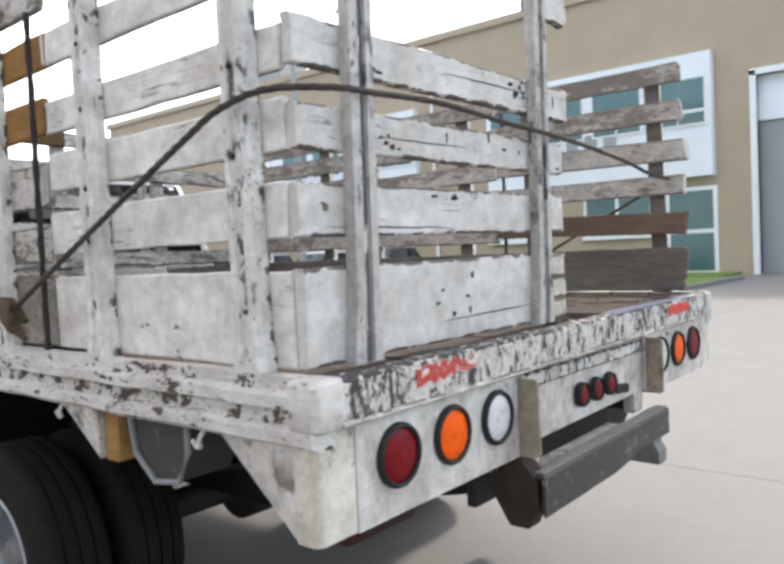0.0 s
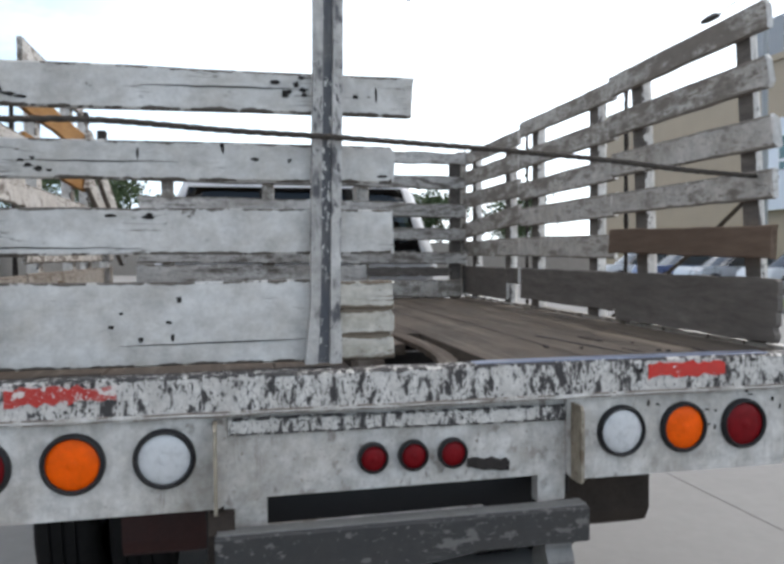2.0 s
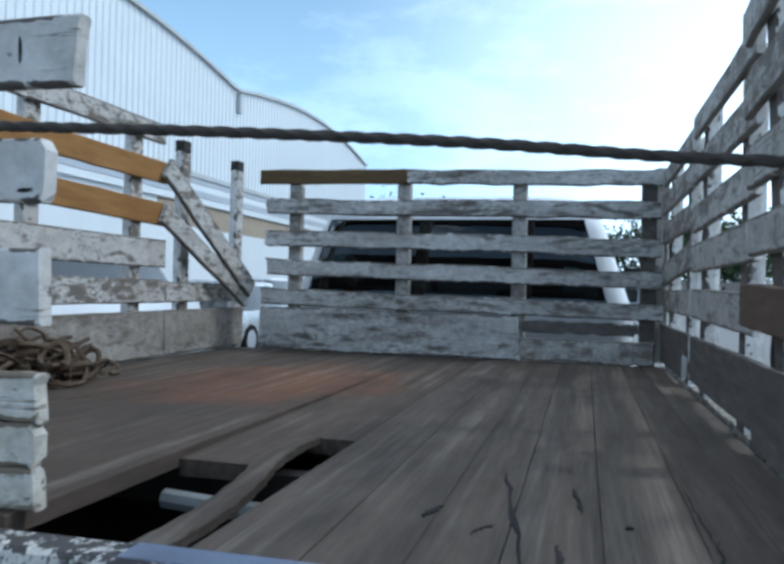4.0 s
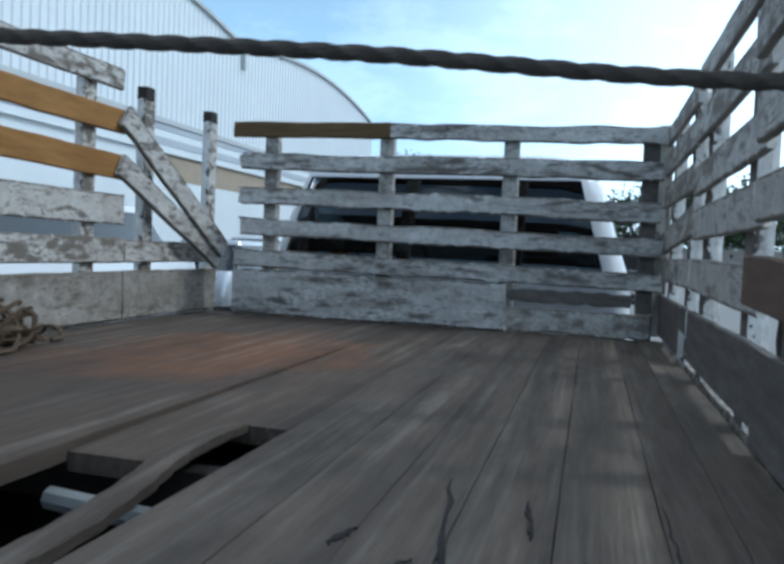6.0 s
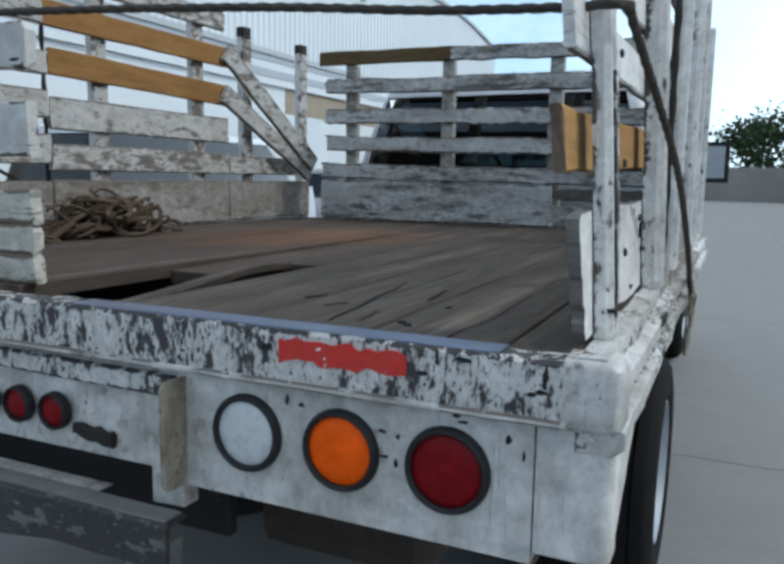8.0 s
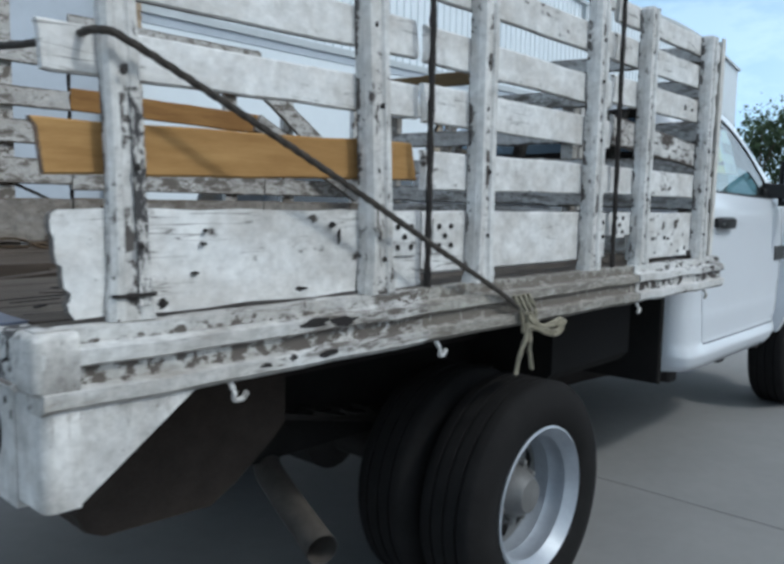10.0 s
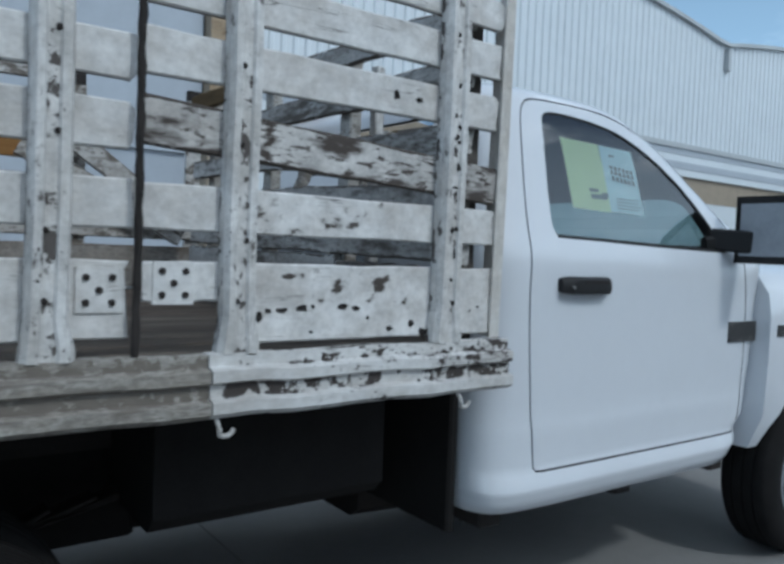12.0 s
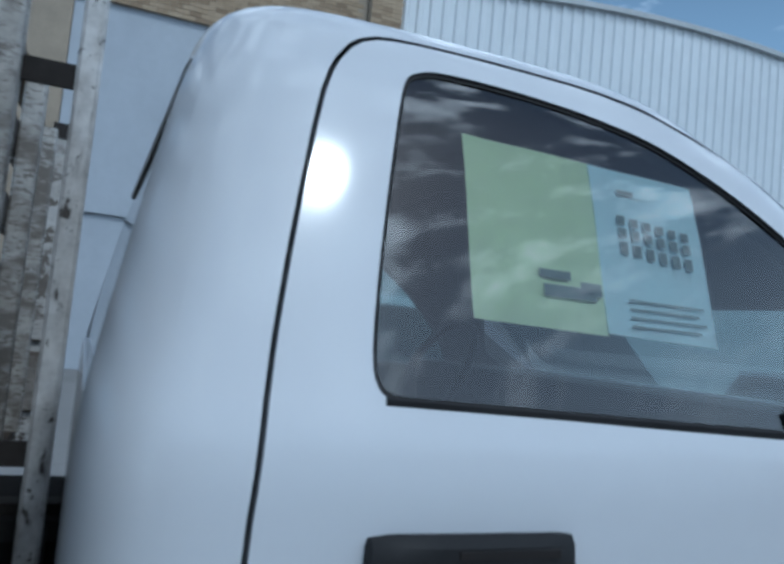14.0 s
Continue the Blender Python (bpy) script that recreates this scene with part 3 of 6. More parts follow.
# deck planks with a broken hole at the tail
EDGES = [-1.12, -0.98, -0.84, -0.70, -0.565, -0.43, -0.30, -0.115, -0.03, 0.13, 0.25, 0.40, 0.53, 0.645, 0.775, 0.915, 1.01, 1.12]
for i, (y0, y1) in enumerate(zip(EDGES, EDGES[1:])):
    rng = random.Random(i)
    ym, w = (y0 + y1) / 2, y1 - y0 - 0.0008
    runs = [(-0.055, -2.95, w, 0.0)]
    if i == 8:
        runs = [(-0.515, -2.95, w, 0.0)]
    if i == 9:
        runs = [(-0.79, -2.95, w, 0.0)]
    for q, (x0, x1, width, dy) in enumerate(runs):
        b = bmesh.new()
        lift = 0.016 if i == 7 else rng.uniform(-0.003, 0.002)
        beam(b, (x0, ym + dy, DECK - 0.0175 + lift), (x1, ym + dy, DECK - 0.0175 + rng.uniform(-0.003, 0.002)), (0, 0, 1), 0.035, width, 14, 0.0012, 0.002, i * 3 + q)
        tp("deck_plank", b, M_PLANK_PALE if y0 > 0.24 else M_PLANK)
# a bent strip left across the hole
b = bmesh.new()
sweep(b, [[p + Vector((0, u * w, v)) for u, v in ((-1, -0.010), (1, -0.010), (1, 0.006), (0.7, 0.009), (-0.7, 0.009), (-1, 0.006))]
          for p, w in zip(smooth_line([(-0.058, 0.135, DECK - 0.030), (-0.13, 0.162, DECK - 0.026), (-0.26, 0.182, DECK - 0.014), (-0.40, 0.176, DECK - 0.004), (-0.52, 0.158, DECK + 0.003), (-0.66, 0.150, DECK + 0.004), (-0.79, 0.148, DECK - 0.004)], 6),
                          [0.030 - 0.010 * q / 36 + 0.002 * math.sin(q * 2.1) for q in range(37)])])
tp("splintered_plank", b, M_PLANK, "bent splintered grey plank strip bridging the hole", smooth=True)
b = bmesh.new()
tube(b, [(-0.50, -0.05, 1.075), (-0.48, 0.12, 1.073), (-0.46, 0.30, 1.075)], 0.020, 8)
tp("cross_bar", b, M_POLE_GREY, "grey bar seen through the broken deck")
# weathered cracks and gouges in the planks
CRACKS = ((-0.605, 0.609, -0.109, 0.680, 0.005), (-0.297, 0.512, -0.361, 0.530, 0.007), (-0.595, 0.921, -0.291, 0.925, 0.003), (-0.319, 0.933, -0.082, 0.909, 0.004), (-0.166, 0.789, -0.159, 0.800, 0.006), (-0.543, 0.733, -0.399, 0.746, 0.005), (-0.233, 0.714, -0.126, 0.729, 0.004), (-0.344, 0.811, -0.337, 0.818, 0.005), (-0.240, 0.591, -0.291, 0.618, 0.004), (-0.147, 0.806, -0.142, 0.818, 0.004))
for k, (xa, ya, xb, yb, wide) in enumerate(CRACKS):
    b = bmesh.new()
    rng = random.Random(k + 71)
    long = max(math.hypot(xb - xa, yb - ya), 0.01)
    ux, uy = (xb - xa) / long, (yb - ya) / long
    near, far = [], []
    for q in range(11):
        f = q / 10
        drift, half = rng.uniform(-0.004, 0.004), wide * (0.25 + 0.75 * math.sin(math.pi * f)) * rng.uniform(0.4, 1.2)
        near.append((xa + ux * long * f - uy * (drift + half), ya + uy * long * f + ux * (drift + half)))
        far.append((xa + ux * long * f - uy * (drift - half), ya + uy * long * f + ux * (drift - half)))
    prism(b, near + far[::-1], "z", DECK - 0.012, DECK + 0.0012)
    tp("plank_crack", b, M_SCAR)
# steel frame under the deck
for x in (-0.085, -0.62, -1.05, -1.5, -1.95, -2.4, -2.85):
    b = bmesh.new()
    block(b, x - 0.025, x + 0.025, -1.12, 1.12, 1.035, 1.115)
    tp("cross_member", b, M_DARK_STEEL, "dark steel cross member under the deck")
for y in (-0.43, 0.43):
    b = bmesh.new()
    block(b, -0.06, -5.6, y - 0.04, y + 0.04, 0.80, 1.03)
    tp("chassis_rail", b, M_DARK_STEEL, "black chassis rail")
# hooks under the rail
for s in (1, -1):
    for x in (-0.36, -0.99, -2.16, -2.84):
        b = bmesh.new()
        tube(b, smooth_line([(x, s * 1.165, 1.035), (x - 0.004, s * 1.18, 1.01), (x - 0.008, s * 1.175, 0.993), (x - 0.03, s * 1.17, 0.990), (x - 0.042, s * 1.17, 1.003)], 5), 0.0055, 6)
        tp("tie_hook", b, M_POST, "small white steel tie-down hook", smooth=True)

# ---- tail: aprons, lamp panels, bumper ----
for s, low in ((1, 0.868), (-1, 0.846)):
    b = bmesh.new()
    prism(b, [(-0.028, 1.05), (-0.028, low + 0.001), (-0.058, low + 0.004), (-0.290, 1.04), (-0.30, 1.05)], "y", s * 1.150, s * 1.182)
    tp("side_apron", b, M_APRON, "white corner apron with a slanted edge")
    tp("corner_panel", corner(s, 1.077, -0.001, 1.184, ((low, 0.003), (low + 0.003, 0.0), (1.058, 0.0), (1.062, 0.003))), M_APRON if s > 0 else M_STAINED, "" if s > 0 else "corner panel with yellowish rust stains", smooth=True)
for y0, y1, z0, z1, cut in ((-1.074, -0.415, 0.845, 1.0655, -1), (0.432, 1.074, 0.852, 1.0655, 1)):
    b = bmesh.new()
    r = 0.03
    inner, outer = (y1, y0) if cut < 0 else (y0, y1)
    way = 1 if outer > inner else -1
    ring = [(outer, z0), (outer, z1), (inner, z1)]
    for k in range(5):
        a = math.pi / 2 * k / 4
        ring.append((inner + way * (r - r * math.cos(a)), z0 + r - r * math.sin(a)))
    prism(b, ring, "x", -0.05, 0.0)
    tp("lamp_panel", b, M_APRON, "white steel panel carrying three round tail lamps")
b = bmesh.new()
mid = [(-0.418, 1.0655), (0.434, 1.0655), (0.434, 1.0), (0.432, 0.80), (-0.43, 0.755), (-0.418, 0.95)]
prism(b, mid, "x", -0.05, -0.012)
c = bmesh.new()
prism(c, [(-0.325, 0.862), (0.358, 0.866), (0.358, 0.79), (-0.325, 0.785)], "x", -0.2, 0.1)
tp("middle_panel", carve(b, [c]), M_APRON, "white middle panel with a long dark slot")
b = bmesh.new()
beam(b, (-0.008, -0.413, 1.0340), (-0.008, 0.430, 1.0265), (0, 0, 1), 0.040, 0.016, 24, 0.001, 0.004, 12)
tp("middle_strip", b, M_RAIL_REAR, "flaked steel strip under the rear rail")
for y, low in ((-0.442, 0.846), (0.448, 0.856)):
    b = bmesh.new()
    prism(b, [(-0.006, 1.052), (-0.006, low), (0.050, low), (0.060, low + 0.010), (0.060, 1.040), (0.052, 1.052)], "y", y - 0.004, y + 0.004)
    tp("stiffener_flange", b, M_FLANGE, "brown-stained upright steel flange beside the lamp panel")
# black sheet added behind the slot to imitate its deep shade
b = bmesh.new()
block(b, -0.16, -0.13, -0.47, 0.44, 0.69, 1.0)
tp("slot_backing", b, M_BLACK)
b = bmesh.new()
rings = []
rng = random.Random(21)
for q in range(17):
    y, dz = -0.445 + 0.905 * q / 16, rng.uniform(-0.0015, 0.0015) + 0.004 * q / 16
    low = 0.722 - (0.022 if q < 9 else 0.022 * max(0, 11 - q) / 3)
    rings.append([(x, y, z + dz) for x, z in ((0.071, low - 0.006), (0.071, 0.796), (0.064, 0.803), (0.018, 0.803), (0.018, 0.796), (0.060, 0.793), (0.062, low - 0.006))])
sweep(b, rings)
bumper = tp("step_bumper", b, M_BUMPER, "scuffed dark grey steel channel step bumper")
# paler strip paints the light that falls on the bumper's top
b = bmesh.new()
beam(b, (0.0440, -0.440, 0.8050), (0.0440, 0.455, 0.8090), (1, 0, 0), 0.044, 0.004, 14, 0.0008, 0.001, 23)
part("tread_strip", b, M_PALE_STEEL, bumper, "paler bumper top with its light put into the colour")
for y, zz, material, label in ((0.385, 0.655, M_PALE_STEEL, "grey bumper bracket with a foot"), (-0.43, 0.64, M_BRACKET, "grimy brown bumper bracket")):
    b = bmesh.new()
    if y > 0:
        prism(b, [(-0.02, 0.74), (0.055, 0.74), (0.055, 0.70), (0.072, 0.672), (0.072, 0.630), (-0.03, 0.630), (-0.03, 0.66), (-0.012, 0.69)], "y", y - 0.035, y + 0.035)
    else:
        prism(b, [(-0.08, 0.84), (0.008, 0.84), (0.045, 0.80), (0.045, 0.70), (0.025, zz + 0.02), (-0.03, zz + 0.02), (-0.08, 0.74)], "y", y - 0.030, y + 0.030)
    tp("bumper_bracket", b, material, label)
for y0, y1, z0, material, label in ((-0.70, -0.46, 0.60, M_RUST, "rusty dark red plate under the tail"), (0.46, 0.80, 0.62, M_BRACKET, "grimy dark brown housing under the tail")):
    b = bmesh.new()
    tail = 0.12 if y0 > 0 else 0.0
    prism(b, [(-0.34 + tail, 0.95), (-0.34 + tail, z0 + 0.06), (-0.36 + tail, z0 + 0.02), (-0.40 + tail, z0), (-0.56, z0 - tail * 0.1), (-0.64, z0 + 0.03), (-0.76, z0 + 0.12), (-0.80, z0 + 0.16), (-0.80, 0.95)], "y", y0, y1)
    tp("spring_hanger", b, material, label)


def tail_lamp(y, z, r, lens, label, open_=0.80):
    holder = bmesh.new()
    lathe(holder, [(r * open_, 0.000), (r * open_, 0.012), (r * (open_ + 0.06), 0.016), (r * 0.96, 0.013), (r, 0.006), (r, -0.004)], (0.0, y, z), "x", 36)
    lamp = tp("tail_lamp", holder, M_BLACK, "black rubber lamp ring", smooth=True)
    b = bmesh.new()
    k = r * (open_ + 0.005)
    lathe(b, [(0.0001, 0.0135), (k * 0.5, 0.0130), (k * 0.85, 0.0105), (k, 0.006), (k, 0.0)], (0.0, y, z), "x", 32)
    part("lens", b, lens, lamp, label, True)
    b = bmesh.new()
    lathe(b, [(0.0001, 0.0150), (r * 0.12, 0.0147), (r * 0.2, 0.0132)], (0.0, y, z), "x", 16)
    part("lens_centre", b, lens, lamp, "", True)


for y, lens, label in ((-0.945, M_LENS_RED, "dark red round lens"), (-0.750, M_LENS_ORANGE, "orange round lens"), (-0.555, M_LENS_CLEAR, "clear round lens"), (0.584, M_LENS_CLEAR, "clear round lens"), (0.764, M_LENS_ORANGE, "orange round lens"), (0.945, M_LENS_RED, "dark red round lens")):
    tail_lamp(y, 0.9715, 0.0695 if y < 0 else 0.068, lens, label, open_=0.83)
for y in (-0.072, 0.028, 0.128):
    tail_lamp(y, 0.942, 0.038, M_LENS_RED, "small dark red lens")

# ---- wheels, axle, exhaust ----
AXLE = 0.42
M_DISC = plain("grey_wheel_disc", (0.15, 0.148, 0.145), 0.5, 0.2, 0.3, 9)


def wheel(x, y, out, r=0.392, width=0.225, deep=True, name="wheel"):
    w = width / 2
    prof = [(0.236, -w * 0.80), (0.262, -w * 0.98), (0.32, -w * 1.04), (0.362, -w * 0.98), (r - 0.008, -w * 0.84), (r, -w * 0.74)]
    for g in (-0.42, 0.0, 0.42):
        prof += [(r, w * (g - 0.05)), (r - 0.011, w * (g - 0.04)), (r - 0.011, w * (g + 0.04)), (r, w * (g + 0.05))]
    prof += [(r, w * 0.74), (r - 0.008, w * 0.84), (0.362, w * 0.98), (0.32, w * 1.04), (0.262, w * 0.98), (0.236, w * 0.80)]
    b = bmesh.new()
    lathe(b, prof, (x, y, AXLE), "y", 56)
    hub = tp(name, b, M_TYRE, "black dusty tyre", smooth=True)
    s = out
    disc = -0.045 if deep else 0.05
    b = bmesh.new()
    lathe(b, [(0.246, s * w * 0.92), (0.238, s * w * 0.96), (0.228, s * w * 0.86), (0.216, s * w * 0.72), (0.206, s * w * 0.62), (0.209, s * w * 0.46), (0.209, s * w * 0.20), (0.200, s * w * 0.06), (0.203, s * w * -0.10), (0.196, s * disc)], (x, y, AXLE), "y", 56)
    part("rim", b, M_RIM, hub, "silver steel rim barrel", True)
    b = bmesh.new()
    n, rings = 48, []
    for rr, oo in ((0.196, disc), (0.165, disc + 0.010), (0.115, disc + 0.028), (0.085, disc + 0.040)):
        rings.append([b.verts.new((x + rr * math.cos(2 * math.pi * i / n), y + s * oo, AXLE + rr * math.sin(2 * math.pi * i / n))) for i in range(n)])
    for q in range(3):
        for i in range(n):
            if q == 1 and i % 6 in (0, 1, 2):
                continue
            j = (i + 1) % n
            b.faces.new((rings[q][i], rings[q][j], rings[q + 1][j], rings[q + 1][i]))
    part("wheel_disc", b, M_DISC, hub, "grey steel disc with round openings", True)
    b = bmesh.new()
    lathe(b, [(0.088, s * (disc + 0.036)), (0.075, s * (disc + 0.075)), (0.055, s * (disc + 0.105)), (0.0001, s * (disc + 0.108))], (x, y, AXLE), "y", 24)
    part("hub_cap", b, M_DISC, hub, "", True)
    for i in range(8):
        a = 2 * math.pi * (i + 0.5) / 8
        b = bmesh.new()
        lathe(b, [(0.013, s * (disc + 0.03)), (0.012, s * (disc + 0.058)), (0.0001, s * (disc + 0.064))], (x + 0.100 * math.cos(a), y, AXLE + 0.100 * math.sin(a)), "y", 8)
        part("wheel_nut", b, M_DISC, hub, "", True)
    b = bmesh.new()
    lathe(b, [(0.0001, s * (disc - 0.03)), (0.195, s * (disc - 0.03))], (x, y, AXLE), "y", 24)
    part("brake_drum", b, M_BLACK, hub)


for s in (1, -1):
    wheel(-1.60, s * 1.035, s, deep=True)
    wheel(-1.60, s * 0.765, s, deep=True)
    wheel(-5.24, s * 0.885, s, deep=False, width=0.24)
b = bmesh.new()
lathe(b, [(0.0001, -0.95), (0.06, -0.95), (0.06, -0.2), (0.15, -0.14), (0.15, 0.14), (0.06, 0.2), (0.06, 0.95), (0.0001, 0.95)], (-1.60, 0, AXLE), "y", 20)
tp("rear_axle", b, M_DARK_STEEL, smooth=True)
for s in (1, -1):
    b = bmesh.new()
    for k in range(5):
        hl = 0.72 - 0.12 * k
        line = [(-1.60 + hl * u, s * 0.52, 0.62 - 0.016 * k + 0.10 * u * u) for u in (-1, -0.6, -0.25, 0, 0.25, 0.6, 1)]
        for p, q in zip(line, line[1:]):
            beam(b, p, q, (0, 0, 1), 0.012, 0.075, 1, 0, 0.002)
    tp("leaf_spring", b, M_DARK_STEEL, "dark leaf spring pack")
b = bmesh.new()
lathe(b, [(0.14, -0.10), (0.24, -0.115), (0.34, -0.10), (0.37, -0.06), (0.37, 0.06), (0.34, 0.10), (0.24, 0.115), (0.14, 0.10)], (-0.62, 0.06, 0.70), "z", 36)
tp("spare_tyre", b, M_TYRE, "dark spare tyre slung under the tail", smooth=True)
b = bmesh.new()
tube(b, smooth_line([(-1.50, 0.20, 0.58), (-1.25, 0.26, 0.53), (-1.06, 0.38, 0.50), (-0.96, 0.60, 0.465), (-0.865, 0.885, 0.415)], 8), 0.046, 16, False)
tp("exhaust_pipe", b, M_PIPE, "grey exhaust pipe turned out behind the wheel", smooth=True)
b = bmesh.new()
sweep(b, [[(x, y, z) for y, z in ((0.30, 0.70), (0.34, 0.66), (0.80, 0.66), (0.84, 0.70), (0.84, 0.96), (0.80, 1.0), (0.34, 1.0), (0.30, 0.96))] for x in (-2.14, -2.84)])
tp("fuel_tank", b, M_TANK, "black tank behind the cab")
# added plate that closes the gap behind the cab in black
b = bmesh.new()
block(b, -3.050, -3.085, -0.84, 0.905, 0.52, 0.985, 0.008)
tp("rear_guard", b, M_TANK, "black plate added in the gap behind the cab")
# box added on the far side to keep light from the ground below
b = bmesh.new()
sweep(b, [[(x, -y, z) for y, z in ((0.30, 0.34), (0.34, 0.30), (0.88, 0.30), (0.92, 0.34), (0.92, 0.96), (0.88, 1.0), (0.34, 1.0), (0.30, 0.96))] for x in (-2.25, -3.14)])
tp("battery_box", b, M_TANK, "unseen black box that blocks light under the bed")
b = bmesh.new()
lathe(b, [(0.0001, -3.9), (0.17, -3.9), (0.20, -3.5), (0.14, -3.2), (0.05, -3.1), (0.05, -1.75), (0.0001, -1.75)], (0, 0, 0.62), "x", 18)
tp("drive_shaft", b, M_DARK_STEEL, smooth=True)
# added cylinder, stops light coming through from the far side
b = bmesh.new()
lathe(b, [(0.0001, -4.55), (0.11, -4.53), (0.135, -4.48), (0.135, -2.40), (0.11, -2.35), (0.045, -2.32), (0.045, -2.0), (0.0001, -2.0)], (0, -0.52, 0.31), "x", 20)
tp("muffler", b, M_DARK_STEEL, "long dark cylinder added to block light under the chassis", smooth=True)
# black mass added to hide the bright ground between the wheels
b = bmesh.new()
block(b, -0.85, -2.22, -0.44, 0.44, 0.52, 1.03, 0.02)
tp("under_tray", b, M_TANK)
# unseen dark filling under the cab that deepens the shade on the ground
b = bmesh.new()
sweep(b, [[(x, y, z) for y, z in ((-0.30 * g, 0.34), (-0.20 * g, 0.30), (0.20 * g, 0.30), (0.30 * g, 0.34), (0.30 * g, 0.70), (-0.30 * g, 0.70))] for x, g in ((-3.2, 0.6), (-3.5, 0.8), (-3.9, 1.0), (-4.1, 1.5), (-4.75, 1.5))])
tp("gearbox", b, M_DARK_STEEL, "dark mass added under the cab to cut the light there", smooth=True)
# bars added to the filling for the same purpose
for x in (-3.25, -3.95, -4.6):
    b = bmesh.new()
    block(b, x - 0.05, x + 0.05, -0.88, 0.90, 0.50, 0.60, 0.01)
    tp("cab_crossmember", b, M_DARK_STEEL)
b = bmesh.new()
prism(b, [(-0.80, 1.035), (-0.99, 1.035), (-0.80, 0.905)], "y", -1.175, -1.150)
tp("gusset_plate", b, M_APRON, "white triangular gusset under the side rail")
b = bmesh.new()
block(b, -0.74, -0.80, -1.16, -1.08, 0.90, 1.03, 0.006)
tp("wooden_block", b, M_PLY, "tan wooden block under the side rail")
b = bmesh.new()
prism(b, [(-0.46, 1.03), (-0.46, 0.96), (-0.50, 0.885), (-0.60, 0.87), (-0.68, 0.93), (-0.70, 1.03)], "y", -1.14, -1.00)
box = tp("side_box", b, M_BUMPER, "dark grey box hung under the side rail")
b = bmesh.new()
tube(b, [(-0.46, -1.145, 1.02), (-0.46, -1.145, 0.96), (-0.50, -1.145, 0.885), (-0.60, -1.145, 0.87), (-0.68, -1.145, 0.93), (-0.70, -1.145, 1.02)], 0.008, 6)
part("box_rim", b, M_POLE_GREY, box, "paler grey rim")
b = bmesh.new()
beam(b, (-0.006, 0.17, 0.912), (-0.004, 0.275, 0.905), (0, 0, 1), 0.030, 0.016, 5, 0.006, 0.003, 31)
tp("broken_bracket", b, M_DARK_STEEL, "stub of a broken dark bracket")

# ---- cab ----
CY = 0.05
LEVELS = [  # height, rear, front, half width
    (0.555, -3.165, -4.62, 0.880), (0.572, -3.135, -4.64, 0.945), (0.60, -3.118, -4.65, 0.966), (0.648, -3.11, -4.67, 0.981), (0.660, -3.11, -4.68, 0.978), (0.712, -3.11, -4.7, 0.958),
    (0.76, -3.11, -4.76, 0.957), (0.835, -3.11, -4.77, 0.9585), (0.875, -3.11, -4.78, 0.9550), (1, -3.11, -4.8, 0.956), (1.2, -3.11, -4.82, 0.954), (1.3, -3.11, -4.84, 0.953), (1.37, -3.11, -4.86, 0.9505),
    (1.43, -3.113, -4.86, 0.938), (1.49, -3.120, -4.80, 0.916), (1.6, -3.138, -4.62, 0.880), (1.75, -3.165, -4.41, 0.834), (1.86, -3.188, -4.26, 0.796),
    (1.91, -3.203, -4.17, 0.772), (1.95, -3.220, -4.10, 0.752), (1.985, -3.250, -4.01, 0.712), (2.012, -3.305, -3.92, 0.640), (2.03, -3.39, -3.82, 0.520), (2.04, -3.50, -3.70, 0.380)]


FINE = []
for i in range(len(LEVELS) - 1):
    p = [LEVELS[max(i - 1, 0)], LEVELS[i], LEVELS[i + 1], LEVELS[min(i + 2, len(LEVELS) - 1)]]
    for f in (0.0, 0.34, 0.67):
        FINE.append(tuple(p[1][c] + f * (p[2][c] - p[1][c]) if i < 12 else 0.5 * (2 * p[1][c] + (p[2][c] - p[0][c]) * f + (2 * p[0][c] - 5 * p[1][c] + 4 * p[2][c] - p[3][c]) * f * f
                                                                          + (3 * p[1][c] - p[0][c] - 3 * p[2][c] + p[3][c]) * f ** 3) for c in range(4)))
LEVELS = FINE + [LEVELS[-1]]
LEVELS.sort()


def half_width(z):
    for (z0, _, _, w0), (z1, _, _, w1) in zip(LEVELS, LEVELS[1:]):
        if z0 <= z <= z1:
            return w0 + (w1 - w0) * (z - z0) / (z1 - z0)
    return LEVELS[0][3] if z < LEVELS[0][0] else LEVELS[-1][3]


def rear_of(z):
    for (z0, r0, _, _), (z1, r1, _, _) in zip(LEVELS, LEVELS[1:]):
        if z0 <= z <= z1:
            return r0 + (r1 - r0) * (z - z0) / (z1 - z0)
    return LEVELS[0][1]


def plan(xr, xf, w, rr, rf, cy=CY, k=7):
    """A rounded oblong seen from above: rear corners rr, front corners rf."""
    ring = []
    for cx, cyy, r, a0 in ((xr - rr, w - rr, rr, 0), (xf + rf, w - rf, rf, 90), (xf + rf, -w + rf, rf, 180), (xr - rr, -w + rr, rr, 270)):
        for i in range(k):
            a = radians(a0 + 90 * i / (k - 1))
            ring.append((cx + r * math.cos(a), cy + cyy + r * math.sin(a)))
    return ring


REAR_TURN = ((0.340, 0.0), (0.270, 0.0006), (0.215, 0.0022), (0.165, 0.0050), (0.125, 0.0090), (0.095, 0.0140), (0.070, 0.0215), (0.047, 0.0335), (0.027, 0.052), (0.012, 0.078), (0.003, 0.108), (0.0, 0.140))


